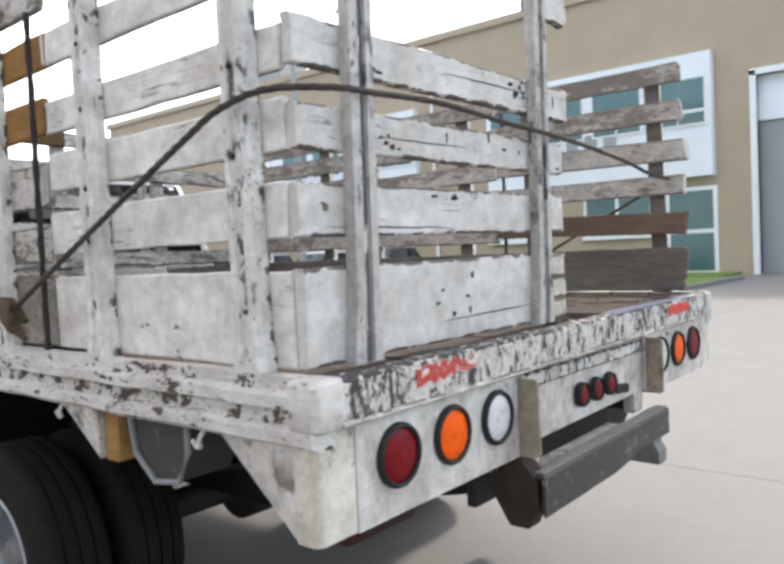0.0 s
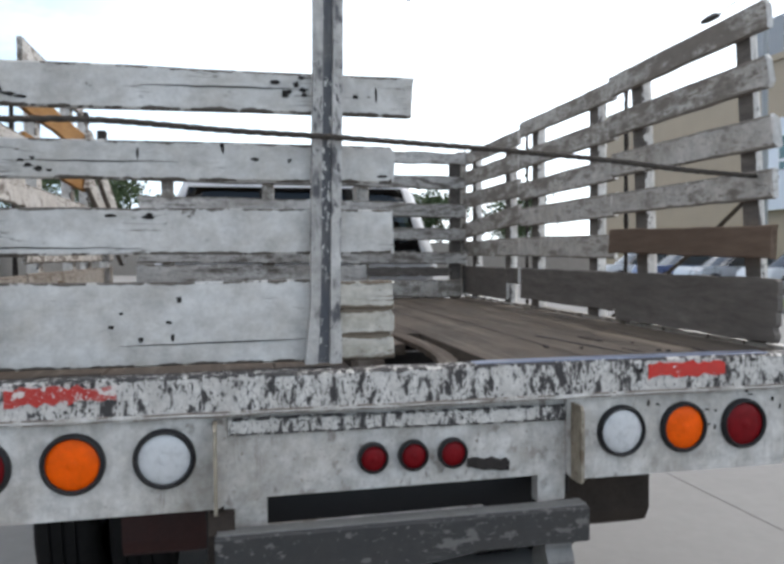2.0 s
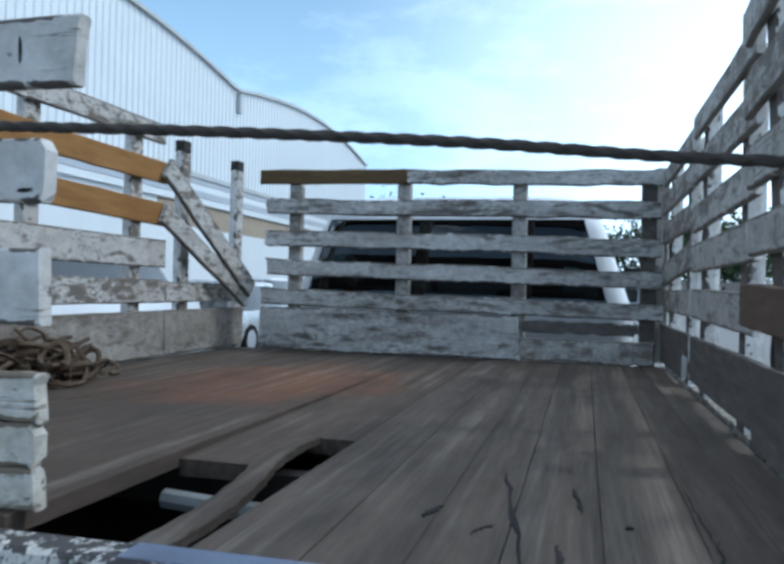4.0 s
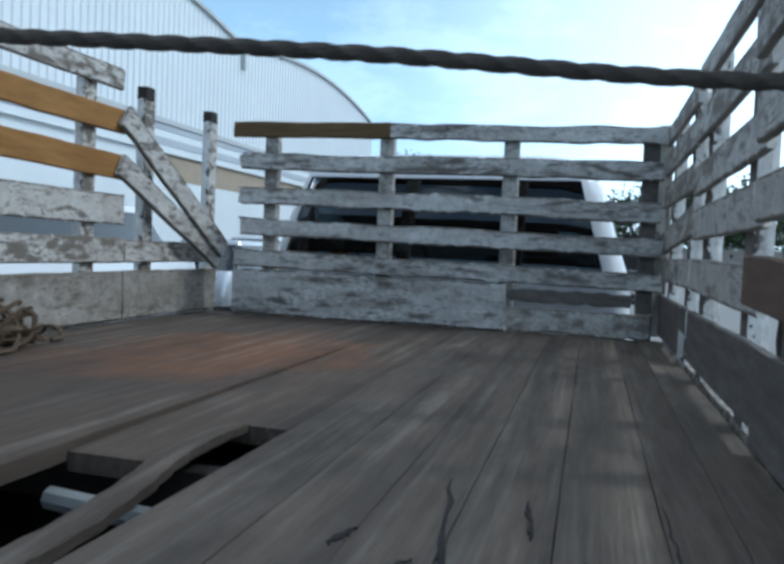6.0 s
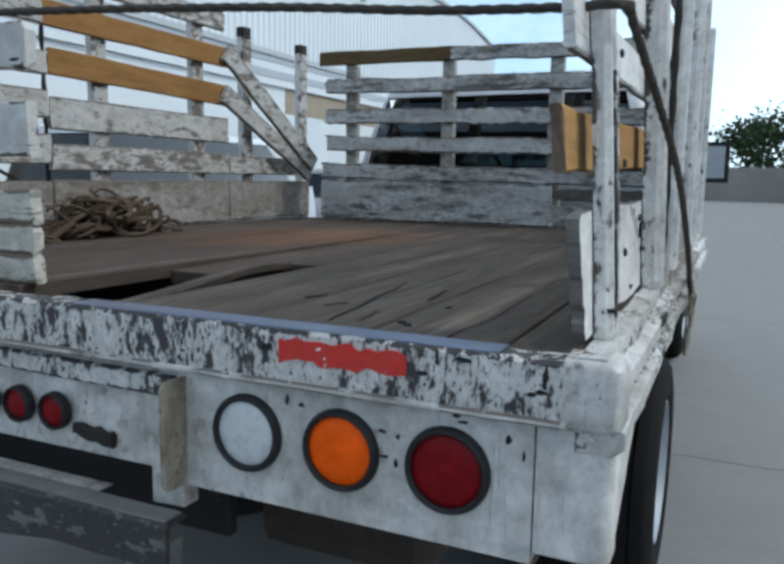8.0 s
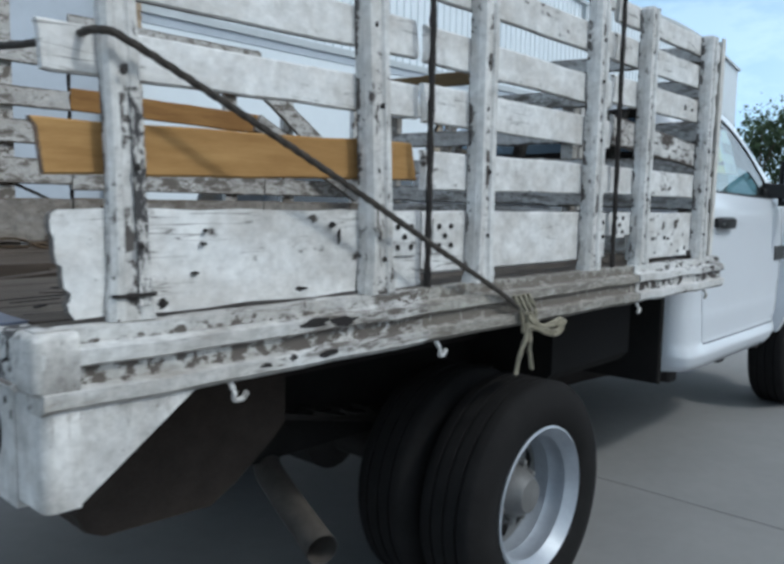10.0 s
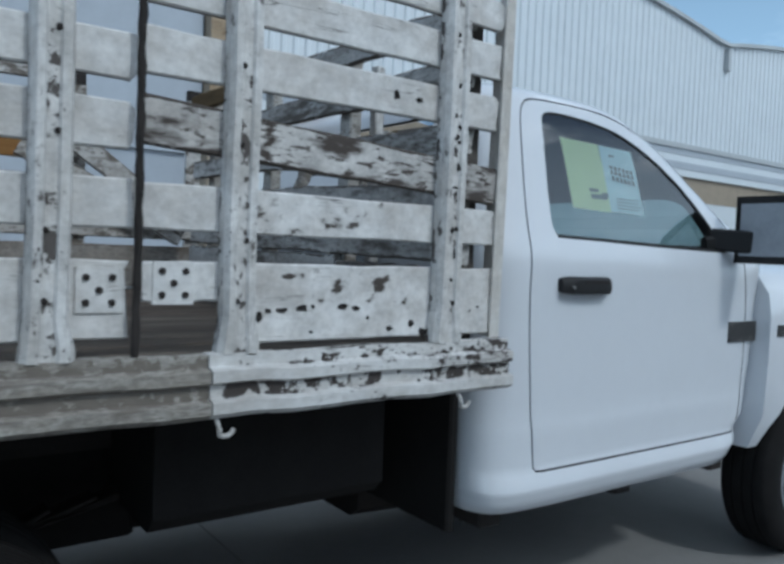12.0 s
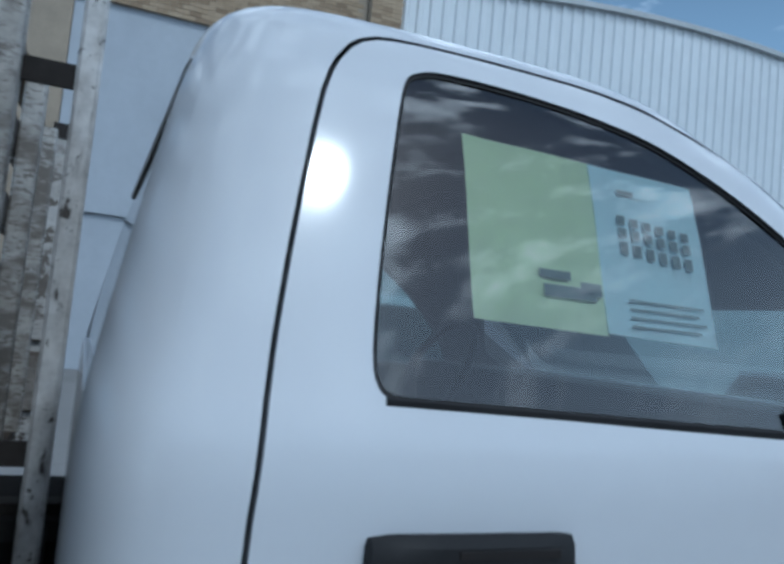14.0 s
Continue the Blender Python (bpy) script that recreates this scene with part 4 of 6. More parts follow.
def cab_plan(xr, xf, w, rf, cy=CY, k=7):
    """The cab from above: gently bowed rear quarters, then a tight corner; round front corners rf."""
    near = [(xr - dx, cy + w - dy) for dx, dy in REAR_TURN[::-1]]
    front = []
    for cx, cyy, a0 in ((xf + rf, w - rf, 90), (xf + rf, -w + rf, 180)):
        for i in range(k):
            a = radians(a0 + 90 * i / (k - 1))
            front.append((cx + rf * math.cos(a), cy + cyy + rf * math.sin(a)))
    return near + front + [(x, 2 * cy - y) for x, y in near[::-1]]


def cab_solid(inset=0.0, lo=0.0, hi=9.0):
    b = bmesh.new()
    rings = []
    for z, xr, xf, w in LEVELS:
        if lo <= z <= hi:
            rings.append([(x, y, z) for x, y in cab_plan(xr - inset, xf + inset * 1.3, w - inset, 0.24 - inset)])
    sweep(b, rings)
    return b


def rounded(outline, times=2):
    """Cuts the corners of an outline until it runs smoothly."""
    for _ in range(times):
        out = []
        for (xa, za), (xb, zb) in zip(outline, outline[1:] + outline[:1]):
            out += [(xa * 0.78 + xb * 0.22, za * 0.78 + zb * 0.22), (xa * 0.22 + xb * 0.78, za * 0.22 + zb * 0.78)]
        outline = out
    return outline


DOOR = rounded([(-3.36, 0.699), (-3.325, 0.703), (-3.320, 0.74), (-3.295, 0.967), (-3.282, 1.17), (-3.278, 1.31), (-3.294, 1.50), (-3.317, 1.66), (-3.347, 1.83), (-3.367, 1.89), (-3.398, 1.932), (-3.44, 1.950), (-3.515, 1.955), (-3.63, 1.956),
                (-3.78, 1.953), (-3.89, 1.936), (-4.00, 1.905), (-4.14, 1.845), (-4.31, 1.735), (-4.47, 1.585), (-4.55, 1.44), (-4.575, 1.25), (-4.575, 0.95), (-4.562, 0.76), (-4.555, 0.705), (-4.51, 0.699)], 1)
PANE = rounded([(-3.408, 1.505), (-3.417, 1.60), (-3.436, 1.74), (-3.457, 1.86), (-3.470, 1.895), (-3.505, 1.911), (-3.56, 1.914), (-3.64, 1.913), (-3.75, 1.905), (-3.87, 1.884), (-3.97, 1.846), (-4.07, 1.797), (-4.20, 1.712),
                (-4.30, 1.625), (-4.37, 1.550), (-4.425, 1.470), (-4.42, 1.447), (-4.30, 1.446), (-3.90, 1.453), (-3.46, 1.467), (-3.420, 1.474)], 2)


def grown(outline, g):
    """An outline pushed outwards by g."""
    cx, cz = sum(p[0] for p in outline) / len(outline), sum(p[1] for p in outline) / len(outline)
    out = []
    k = len(outline)
    for i, (x, z) in enumerate(outline):
        (xa, za), (xb, zb) = outline[i - 1], outline[(i + 1) % k]
        tx, tz = xb - xa, zb - za
        d = math.hypot(tx, tz)
        nx, nz = tz / d, -tx / d
        if nx * (x - cx) + nz * (z - cz) < 0:
            nx, nz = -nx, -nz
        out.append((x + nx * g, z + nz * g))
    return out


def cutter(outline, lo, hi, axis="y"):
    c = bmesh.new()
    prism(c, outline, axis, lo, hi)
    return c


def hollow():
    return cab_solid(0.055, 0.65, 1.965)


REAR_PANE = [(-0.78, 1.45), (0.855, 1.45), (0.735, 1.885), (-0.67, 1.885)]


def lined(bm):
    """Splits large faces, so that they shade evenly."""
    for k in range(14):
        bmesh.ops.bisect_plane(bm, geom=bm.verts[:] + bm.edges[:] + bm.faces[:], plane_co=(-3.2 - 0.1 * k, 0, 0), plane_no=(1, 0, 0))
    for z in (0.85, 0.95, 1.05, 1.12, 1.25, 1.34):
        bmesh.ops.bisect_plane(bm, geom=bm.verts[:] + bm.edges[:] + bm.faces[:], plane_co=(0, 0, z), plane_no=(0, 0, 1))
    return bm


def line_inside(ob):
    """Gives the faces that look inwards the dark cab lining."""
    ob.data.materials.append(M_LINING)
    for f in ob.data.polygons:
        away = Vector(f.center) - Vector((-3.85, CY, min(max(f.center[2], 0.9), 1.6)))
        f.material_index = 1 if f.normal.dot(away) < 0 and abs(away.y) < half_width(f.center[2]) - 0.02 and -4.75 < f.center[0] < rear_of(f.center[2]) - 0.02 else 0
windscreen = bmesh.new()
sweep(windscreen, [[(-4.30, -0.72, 1.86), (-4.30, 0.76, 1.86), (-5.2, 0.80, 1.86), (-5.2, -0.76, 1.86)], [(-4.60, -0.80, 1.47), (-4.60, 0.84, 1.47), (-5.2, 0.84, 1.47), (-5.2, -0.80, 1.47)]])
body = carve(cab_solid(), [hollow(), cutter(grown(DOOR, 0.0035), 0.5, 1.3), cutter(PANE, -1.3, -0.5), cutter(REAR_PANE, -3.36, -3.0, "x"), windscreen])
cab = tp("cab", lined(body), M_CAB, "white painted single cab with rounded rear corners", smooth=True)
line_inside(cab)
door = carve(cab_solid(), [cutter(grown(DOOR, -0.0035), 0.5, 1.3), hollow(), cutter(PANE, 0.5, 1.3)], "INTERSECT")
door = tp("cab_door", lined(door), M_CAB, "closed white cab door", smooth=True)
line_inside(door)
door.data.materials[1] = M_CAB_IN


def skin(outline, name, material, parent, label, off, cy=CY, side=1):
    """A pane that follows the cab's side."""
    b = bmesh.new()
    zs = [z for _, z in outline]
    lo, hi, rows_ = min(zs) + 0.0005, max(zs) - 0.0005, []
    for k in range(25):
        z = lo + (hi - lo) * k / 24
        cuts = []
        for (xa, za), (xb, zb) in zip(outline, outline[1:] + outline[:1]):
            if (za - z) * (zb - z) < 0:
                cuts.append(xa + (xb - xa) * (z - za) / (zb - za))
        rows_.append([b.verts.new((x, cy + side * (half_width(z) + off), z)) for x in (min(cuts), max(cuts))])
    for p, q in zip(rows_, rows_[1:]):
        b.faces.new((p[0], p[1], q[1], q[0]))
    ob = part(name, b, material, parent, label, True)
    ob.visible_shadow = False
    return ob


skin(grown(PANE, 0.004), "window_pane", M_GLASS, door, "tinted side window with papers stuck inside", -0.008)
skin(grown(PANE, 0.004), "window_pane", M_FAR_GLASS, cab, "tinted far side window", -0.016, CY, -1)
# rubber round the side window
b = bmesh.new()
outer, inner = grown(PANE, 0.004), grown(PANE, -0.007)
k = len(PANE)
va = [b.verts.new((x, CY + half_width(z) - 0.004, z)) for x, z in outer]
vb = [b.verts.new((x, CY + half_width(z) - 0.006, z)) for x, z in inner]
vc = [b.verts.new((x, CY + half_width(z) - 0.010, z)) for x, z in inner]
for i in range(k):
    j = (i + 1) % k
    b.faces.new((va[i], va[j], vb[j], vb[i]))
    b.faces.new((vb[i], vb[j], vc[j], vc[i]))
part("window_seal", b, M_BLACK, door, "black window rubber")
b = bmesh.new()
beam(b, (-3.425, CY + half_width(1.465) - 0.004, 1.470), (-4.43, CY + half_width(1.45) - 0.002, 1.448), (0, 0, 1), 0.014, 0.010, 8, 0, 0.004)
part("belt_strip", b, M_BLACK, door, "black rubber strip under the window")
# rear window, bent round with the cab's back
b = bmesh.new()
ny, nz = 24, 6
grid = []
for j in range(nz + 1):
    z = 1.445 + (1.900 - 1.445) * j / nz
    y0, y1 = -0.788 + 0.11 * j / nz, 0.863 - 0.12 * j / nz
    row = []
    for i in range(ny + 1):
        y = y0 + (y1 - y0) * i / ny
        bend = float(np.interp(half_width(z) - abs(y - CY), [dy for _, dy in REAR_TURN], [dx for dx, _ in REAR_TURN]))
        row.append(b.verts.new((rear_of(z) - 0.010 - bend, y, z)))
    grid.append(row)
for j in range(nz):
    for i in range(ny):
        b.faces.new((grid[j][i], grid[j][i + 1], grid[j + 1][i + 1], grid[j + 1][i]))
pane = tp("rear_window", b, M_DARK_GLASS, "dark rear window of the cab", smooth=True)
pane.visible_shadow = False
b = bmesh.new()
w0 = [b.verts.new(p) for p in ((-4.24, -0.71, 1.86), (-4.24, 0.75, 1.86), (-4.78, 0.83, 1.47), (-4.78, -0.79, 1.47))]
b.faces.new(w0)
pane = tp("windscreen", b, M_FAR_GLASS, "laminated windscreen")
pane.visible_shadow = False
# door handle
b = bmesh.new()
yh = CY + half_width(1.31)
rings = []
for x, d, h in ((-3.404, 0.004, 0.018), (-3.406, 0.018, 0.028), (-3.431, 0.030, 0.0325), (-3.49, 0.036, 0.0325), (-3.60, 0.036, 0.0325), (-3.634, 0.030, 0.0325), (-3.656, 0.018, 0.028), (-3.658, 0.004, 0.018)):
    rings.append([(x, yh - 0.002, 1.308 - h * 0.66), (x, yh + d, 1.308 - h * 0.84), (x, yh + d + 0.003, 1.308 - h * 0.2), (x, yh + d, 1.308 + h * 0.62), (x, yh + d * 0.55, 1.308 + h * 0.95), (x, yh - 0.002, 1.308 + h * 0.8)])
sweep(b, rings)
handle = part("door_handle", b, M_BLACK, door, "black plastic pull handle", True)
b = bmesh.new()
block(b, -3.495, -3.625, yh + 0.030, yh + 0.0385, 1.3165, 1.3255, 0.003)
part("grip_slot", b, M_SCAR, handle, "dark slot above the grip")
b = bmesh.new()
lathe(b, [(0.0001, 0.041), (0.0055, 0.040), (0.007, 0.030)], (-3.441, yh, 1.303), "y", 14)
part("lock_cylinder", b, M_PALE_STEEL, handle, "", True)
# papers stuck inside the window
def paper(xa, xb, za, zb, name, material, label):
    b = bmesh.new()
    n = 6
    grid = [[b.verts.new((xa + (xb - xa) * i / n, CY + half_width(za + (zb - za) * j / n) - 0.0145 - 0.001 * math.sin(i * 1.3 + j), za + (zb - za) * j / n - 0.012 * i / n * (0.4 if name else 1))) for i in range(n + 1)] for j in range(n + 1)]
    for j in range(n):
        for i in range(n):
            b.faces.new((grid[j][i], grid[j][i + 1], grid[j + 1][i + 1], grid[j + 1][i]))
    bmesh.ops.solidify(b, geom=b.faces[:], thickness=0.001)
    return tagged(part(name, b, material), label, "paper")


green = paper(-3.552, -3.762, 1.575, 1.828, "notice_sheet", M_PAPER_GREEN, "pale green paper sheet taped inside the door window")
blue = paper(-3.760, -3.957, 1.574, 1.822, "notice_sheet", M_PAPER_BLUE, "pale blue printed paper sheet taped inside the door window")


def ink(sheet, xa, xb, za, zb):
    b = bmesh.new()
    za2, zb2 = min(za, zb), max(za, zb)
    vs = [b.verts.new((x, CY + half_width(z) - 0.0115, z)) for x, z in ((xa, za2), (xb, za2), (xb, zb2), (xa, zb2))]
    b.faces.new(vs)
    bmesh.ops.solidify(b, geom=b.faces[:], thickness=0.0008)
    part("print_bar", b, M_INK, sheet)


for q in range(6):
    for rrow, (za, zb) in enumerate(((1.735, 1.748), (1.715, 1.730), (1.690, 1.708))):
        ink(blue, -3.798 - q * 0.0235, -3.812 - q * 0.0235, za - 0.002 * q, zb - 0.002 * q)
for q in range(4):
    ink(blue, -3.80, -3.938 + 0.012 * (q % 2), 1.625 - q * 0.012, 1.622 - q * 0.012)
ink(blue, -3.805, -3.835, 1.782, 1.789)
for xa, xb, za, zb in ((-3.655, -3.705, 1.640, 1.652), (-3.66, -3.745, 1.615, 1.632), (-3.72, -3.755, 1.622, 1.640)):
    ink(green, xa, xb, za, zb)
# side badge and mirror
b = bmesh.new()
block(b, -4.445, -4.655, CY + half_width(1.12) - 0.004, CY + half_width(1.12) + 0.008, 1.078, 1.162, 0.006)
badge = tp("side_badge", b, M_BUMPER, "grey rectangular fender badge")
b = bmesh.new()
block(b, -4.76, -4.82, 1.046, 1.056, 1.095, 1.145, 0.004)
tp("side_badge", b, M_BUMPER, "small dark fender badge")
b = bmesh.new()
block(b, -4.44, -4.51, 1.000, 1.250, 1.405, 1.675, 0.03)
mirror = tp("door_mirror", b, M_BLACK, "large black towing mirror", smooth=True)
b = bmesh.new()
block(b, -4.436, -4.4395, 1.035, 1.222, 1.435, 1.645, 0.0015)
part("mirror_glass", b, M_RIM, mirror)
b = bmesh.new()
beam(b, (-4.40, 0.93, 1.50), (-4.46, 1.08, 1.49), (0, 0, 1), 0.09, 0.06, 3, 0, 0.01)
beam(b, (-4.33, 0.945, 1.475), (-4.47, 0.955, 1.49), (0, 0, 1), 0.06, 0.03, 3, 0, 0.01)
part("mirror_arm", b, M_BLACK, mirror, "", True)
# bonnet and wings
b = bmesh.new()
sweep(b, [[(x, y, z) for x, y in plan(-4.60, xf, w, 0.05, 0.22)] for z, xf, w in ((0.60, -5.92, 0.93), (0.75, -5.98, 0.99), (1.0, -6.0, 1.00), (1.18, -5.98, 1.00), (1.28, -5.95, 0.985), (1.36, -5.90, 0.93), (1.41, -5.82, 0.78), (1.43, -5.70, 0.50))])
c = bmesh.new()
lathe(c, [(0.0001, -1.4), (0.485, -1.4), (0.485, 1.4), (0.0001, 1.4)], (-5.24, 0, 0.46), "y", 40)
bmesh.ops.remove_doubles(c, verts=c.verts[:], dist=0.001)
c2 = bmesh.new()
block(c2, -4.0, -4.70, -2, 2, 0.3, 1.6, 0)
tp("bonnet", carve(b, [c, c2]), M_CAB, "white bonnet and front wings", smooth=True)
# seats and wheel inside
for y in (-0.42, 0.50):
    b = bmesh.new()
    sweep(b, [[(x, yy, z) for x, yy in plan(-3.36 - d, -3.50 - d, 0.24, 0.05, 0.05, y)] for z, d in ((1.0, 0.20), (1.2, 0.12), (1.40, 0.05), (1.47, 0.03), (1.50, 0.04))])
    sweep(b, [[(x, yy, z) for x, yy in plan(-3.42, -3.52, 0.13, 0.04, 0.04, y)] for z in (1.51, 1.55, 1.64, 1.66)])
    tp("seat", b, M_CAB_IN, "grey cloth cab seat", smooth=True)
b = bmesh.new()
block(b, -4.30, -4.62, -0.86, 0.90, 1.10, 1.47, 0.05)
tp("dashboard", b, M_CAB_IN)
b = bmesh.new()
tube(b, [(-4.16 - 0.09 * math.sin(a), -0.42 + 0.19 * math.cos(a), 1.44 + 0.17 * math.sin(a)) for a in [2 * math.pi * i / 28 for i in range(29)]], 0.015, 8)
tp("steering_wheel", b, M_BLACK, smooth=True)


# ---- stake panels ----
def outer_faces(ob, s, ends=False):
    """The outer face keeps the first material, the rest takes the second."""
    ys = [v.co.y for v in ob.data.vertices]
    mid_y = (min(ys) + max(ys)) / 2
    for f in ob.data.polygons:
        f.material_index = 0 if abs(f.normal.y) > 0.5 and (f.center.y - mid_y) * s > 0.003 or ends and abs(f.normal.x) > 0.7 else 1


def side_panel(s, x0, x1, posts, rows, label, group, top=2.12, inner=None):
    """One panel of a bed side. s: 1 for the y+ side. rows: (z0, z1, material, end0, end1, tilt) boards."""
    p = thing("stake_rack", label, "truck rack", group, at=((x0 + x1) / 2, s * 1.12, DECK + 0.01))
    for k, x in enumerate(posts):
        b = bmesh.new()
        prof = [(-0.038, 0), (-0.038, 0.028), (-0.030, 0.044), (-0.014, 0.044), (-0.009, 0.037), (0.011, 0.037), (0.016, 0.044), (0.030, 0.044), (0.038, 0.028), (0.038, 0)]
        rings = []
        rng = random.Random(int(-x * 100) + (7 if s < 0 else 0))
        if s > 0 and k == 0 and x > -0.5:
            prof = [(u * 0.88, v * 0.62) for u, v in prof]
        for z, f in ((DECK + 0.010, 1.30), (DECK + 0.03, 1.28), (DECK + 0.09, 1.0), (1.45, 1.0), (1.75, 1.0), (top - 0.01, 1.0), (top, 0.9)):
            dx = rng.uniform(-0.003, 0.003)
            rings.append([(x + u * f + dx, s * (1.126 + v), z) for u, v in prof])
        worn = b.verts.layers.float.new("edge")
        for ring in sweep(b, rings):
            for v, w in zip(ring, (0.6, 0, 0, 0.1, 0.58, 0.58, 0.3, 0, 0.3, 0.7)):
                v[worn] = w
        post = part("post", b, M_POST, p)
        # inward face takes a darker material, standing for its shadow
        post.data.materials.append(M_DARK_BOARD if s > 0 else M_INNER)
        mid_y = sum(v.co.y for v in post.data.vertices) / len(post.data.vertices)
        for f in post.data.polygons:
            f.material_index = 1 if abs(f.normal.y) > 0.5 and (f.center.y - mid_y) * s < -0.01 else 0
        for q in range(5):
            b = bmesh.new()
            lathe(b, [(0.0065, 0), (0.0065, s * 0.003), (0.004, s * 0.005), (0.0001, s * 0.006)], (x + rng.choice((-0.009, 0.009)), s * 1.164, 1.27 + q * 0.168 + rng.uniform(-0.03, 0.03)), "y", 8)
            part("bolt", b, M_DARK_STEEL, p)
        if s < 0 and x < -2.2:
            b = bmesh.new()
            block(b, x - 0.034, x + 0.034, -1.172, -1.122, top - 0.004, top + 0.05, 0.004)
            part("post_cap", b, M_DARK_STEEL, p, "dark bare top of the post")
    for k, (z0, z1, material, e0, e1, tilt) in enumerate(rows):
        b = bmesh.new()
        off = 1.1145 if material not in (M_PLY,) else 1.096
        beam(b, (x0 + e0, s * off, (z0 + z1) / 2), (x1 + e1, s * off, (z0 + z1) / 2 + tilt), (0, 0, 1), z1 - z0, 0.019, 9, 0.0018, 0.004, k * 31 + int(abs(x0) * 57) + (500 if s < 0 else 0), bow=0.0012 * math.sin(k + x0 * 9), ragged=0.006 if s < 0 else 0.012)
        ob = part("board", b, material, p, "bare yellowish plywood board" if material is M_PLY else "bare brown wooden board" if material is M_BROWN_BOARD else "")
        if material is M_PLY:
            ob.data.materials.append(M_PLY_SHADED)
            outer_faces(ob, s)
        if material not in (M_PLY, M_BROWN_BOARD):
            # inner face and edges never repainted; right side also darkened for shade
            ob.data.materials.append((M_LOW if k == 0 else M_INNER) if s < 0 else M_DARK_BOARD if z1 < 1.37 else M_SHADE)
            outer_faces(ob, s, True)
    return p


B = M_BOARD
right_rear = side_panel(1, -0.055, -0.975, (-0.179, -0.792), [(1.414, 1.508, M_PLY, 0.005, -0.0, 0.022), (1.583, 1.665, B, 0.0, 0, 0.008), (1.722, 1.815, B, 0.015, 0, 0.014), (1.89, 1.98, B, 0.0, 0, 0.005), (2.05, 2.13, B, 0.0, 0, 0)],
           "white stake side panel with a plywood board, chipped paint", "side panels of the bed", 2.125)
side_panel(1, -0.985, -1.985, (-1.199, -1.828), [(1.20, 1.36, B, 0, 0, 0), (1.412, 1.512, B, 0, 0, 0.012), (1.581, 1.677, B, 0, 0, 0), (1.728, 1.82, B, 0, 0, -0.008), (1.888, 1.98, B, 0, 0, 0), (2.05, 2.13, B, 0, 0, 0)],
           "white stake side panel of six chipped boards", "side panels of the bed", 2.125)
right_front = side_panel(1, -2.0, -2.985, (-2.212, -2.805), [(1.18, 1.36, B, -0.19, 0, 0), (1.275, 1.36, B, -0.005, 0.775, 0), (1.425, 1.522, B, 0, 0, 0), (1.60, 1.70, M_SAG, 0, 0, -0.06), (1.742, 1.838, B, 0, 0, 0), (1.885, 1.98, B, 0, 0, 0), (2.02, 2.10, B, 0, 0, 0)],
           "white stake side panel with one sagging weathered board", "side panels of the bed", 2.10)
side_panel(-1, -0.108, -1.08, (-0.205, -0.80), [(1.17, 1.37, B, 0, 0, 0), (1.435, 1.55, B, 0, 0, 0), (1.61, 1.715, B, 0.0, 0, 0), (1.77, 1.86, B, 0, 0, 0), (1.96, 2.05, B, 0.0, 0, 0)],
           "white stake side panel of five chipped boards", "side panels of the bed", 2.30)
side_panel(-1, -1.09, -2.19, (-1.36, -1.985), [(1.17, 1.375, M_LOW, 0, 0, 0), (1.41, 1.515, M_INNER, 0, 0, 0), (1.57, 1.695, M_INNER, 0, 0, 0), (1.775, 1.878, M_BROWN_BOARD, 0, 0, -0.018), (1.955, 2.052, M_BROWN_BOARD, 0.03, 0, -0.006), (2.12, 2.208, M_INNER, 0.0, 0.02, 0.004)],
           "worn stake side panel with two bare brown boards", "side panels of the bed", 2.20)
# its lowest board has a rotten, torn end
b = bmesh.new()
torn = [(-0.062, 1.356), (-0.053, 1.350), (-0.050, 1.336), (-0.051, 1.318), (-0.056, 1.311), (-0.055, 1.287), (-0.058, 1.268), (-0.067, 1.262), (-0.066, 1.246), (-0.068, 1.226), (-0.079, 1.217), (-0.077, 1.205), (-0.072, 1.198), (-0.074, 1.186), (-0.083, 1.172)]
low_edge = [(-0.078 - 0.0897 * q, 1.171 + 0.003 * math.sin(q * 1.9)) for q in range(1, 11)]
top_edge = [(-0.975 + 0.0915 * q, 1.359 + 0.0025 * math.sin(q * 2.3 + 1)) for q in range(10)]
prism(b, torn + low_edge + top_edge, "y", 1.105, 1.124)
ob = part("board", b, M_BOARD, right_rear, "wide low board with a rotten torn end")
# inner face darkened like the other low boards
ob.data.materials.append(M_DARK_BOARD)
outer_faces(ob, 1)
b = bmesh.new()
beam(b, (-0.196, 1.1525, 1.19), (-0.198, 1.1525, 1.57), (1, 0, 0), 0.024, 0.005, 16, 0.0014, 0.001, 55)
part("scuffed_edge", b, M_RAIL_REAR, right_rear, "dark scraped edge of the rear post")
# the rear panel is bent and leans inwards, most at the tail
for ob in right_rear.children:
    for v in ob.data.vertices:
        v.co.y -= (v.co.z - 1.17) * (0.066 + 0.036 * (v.co.x + 0.10))
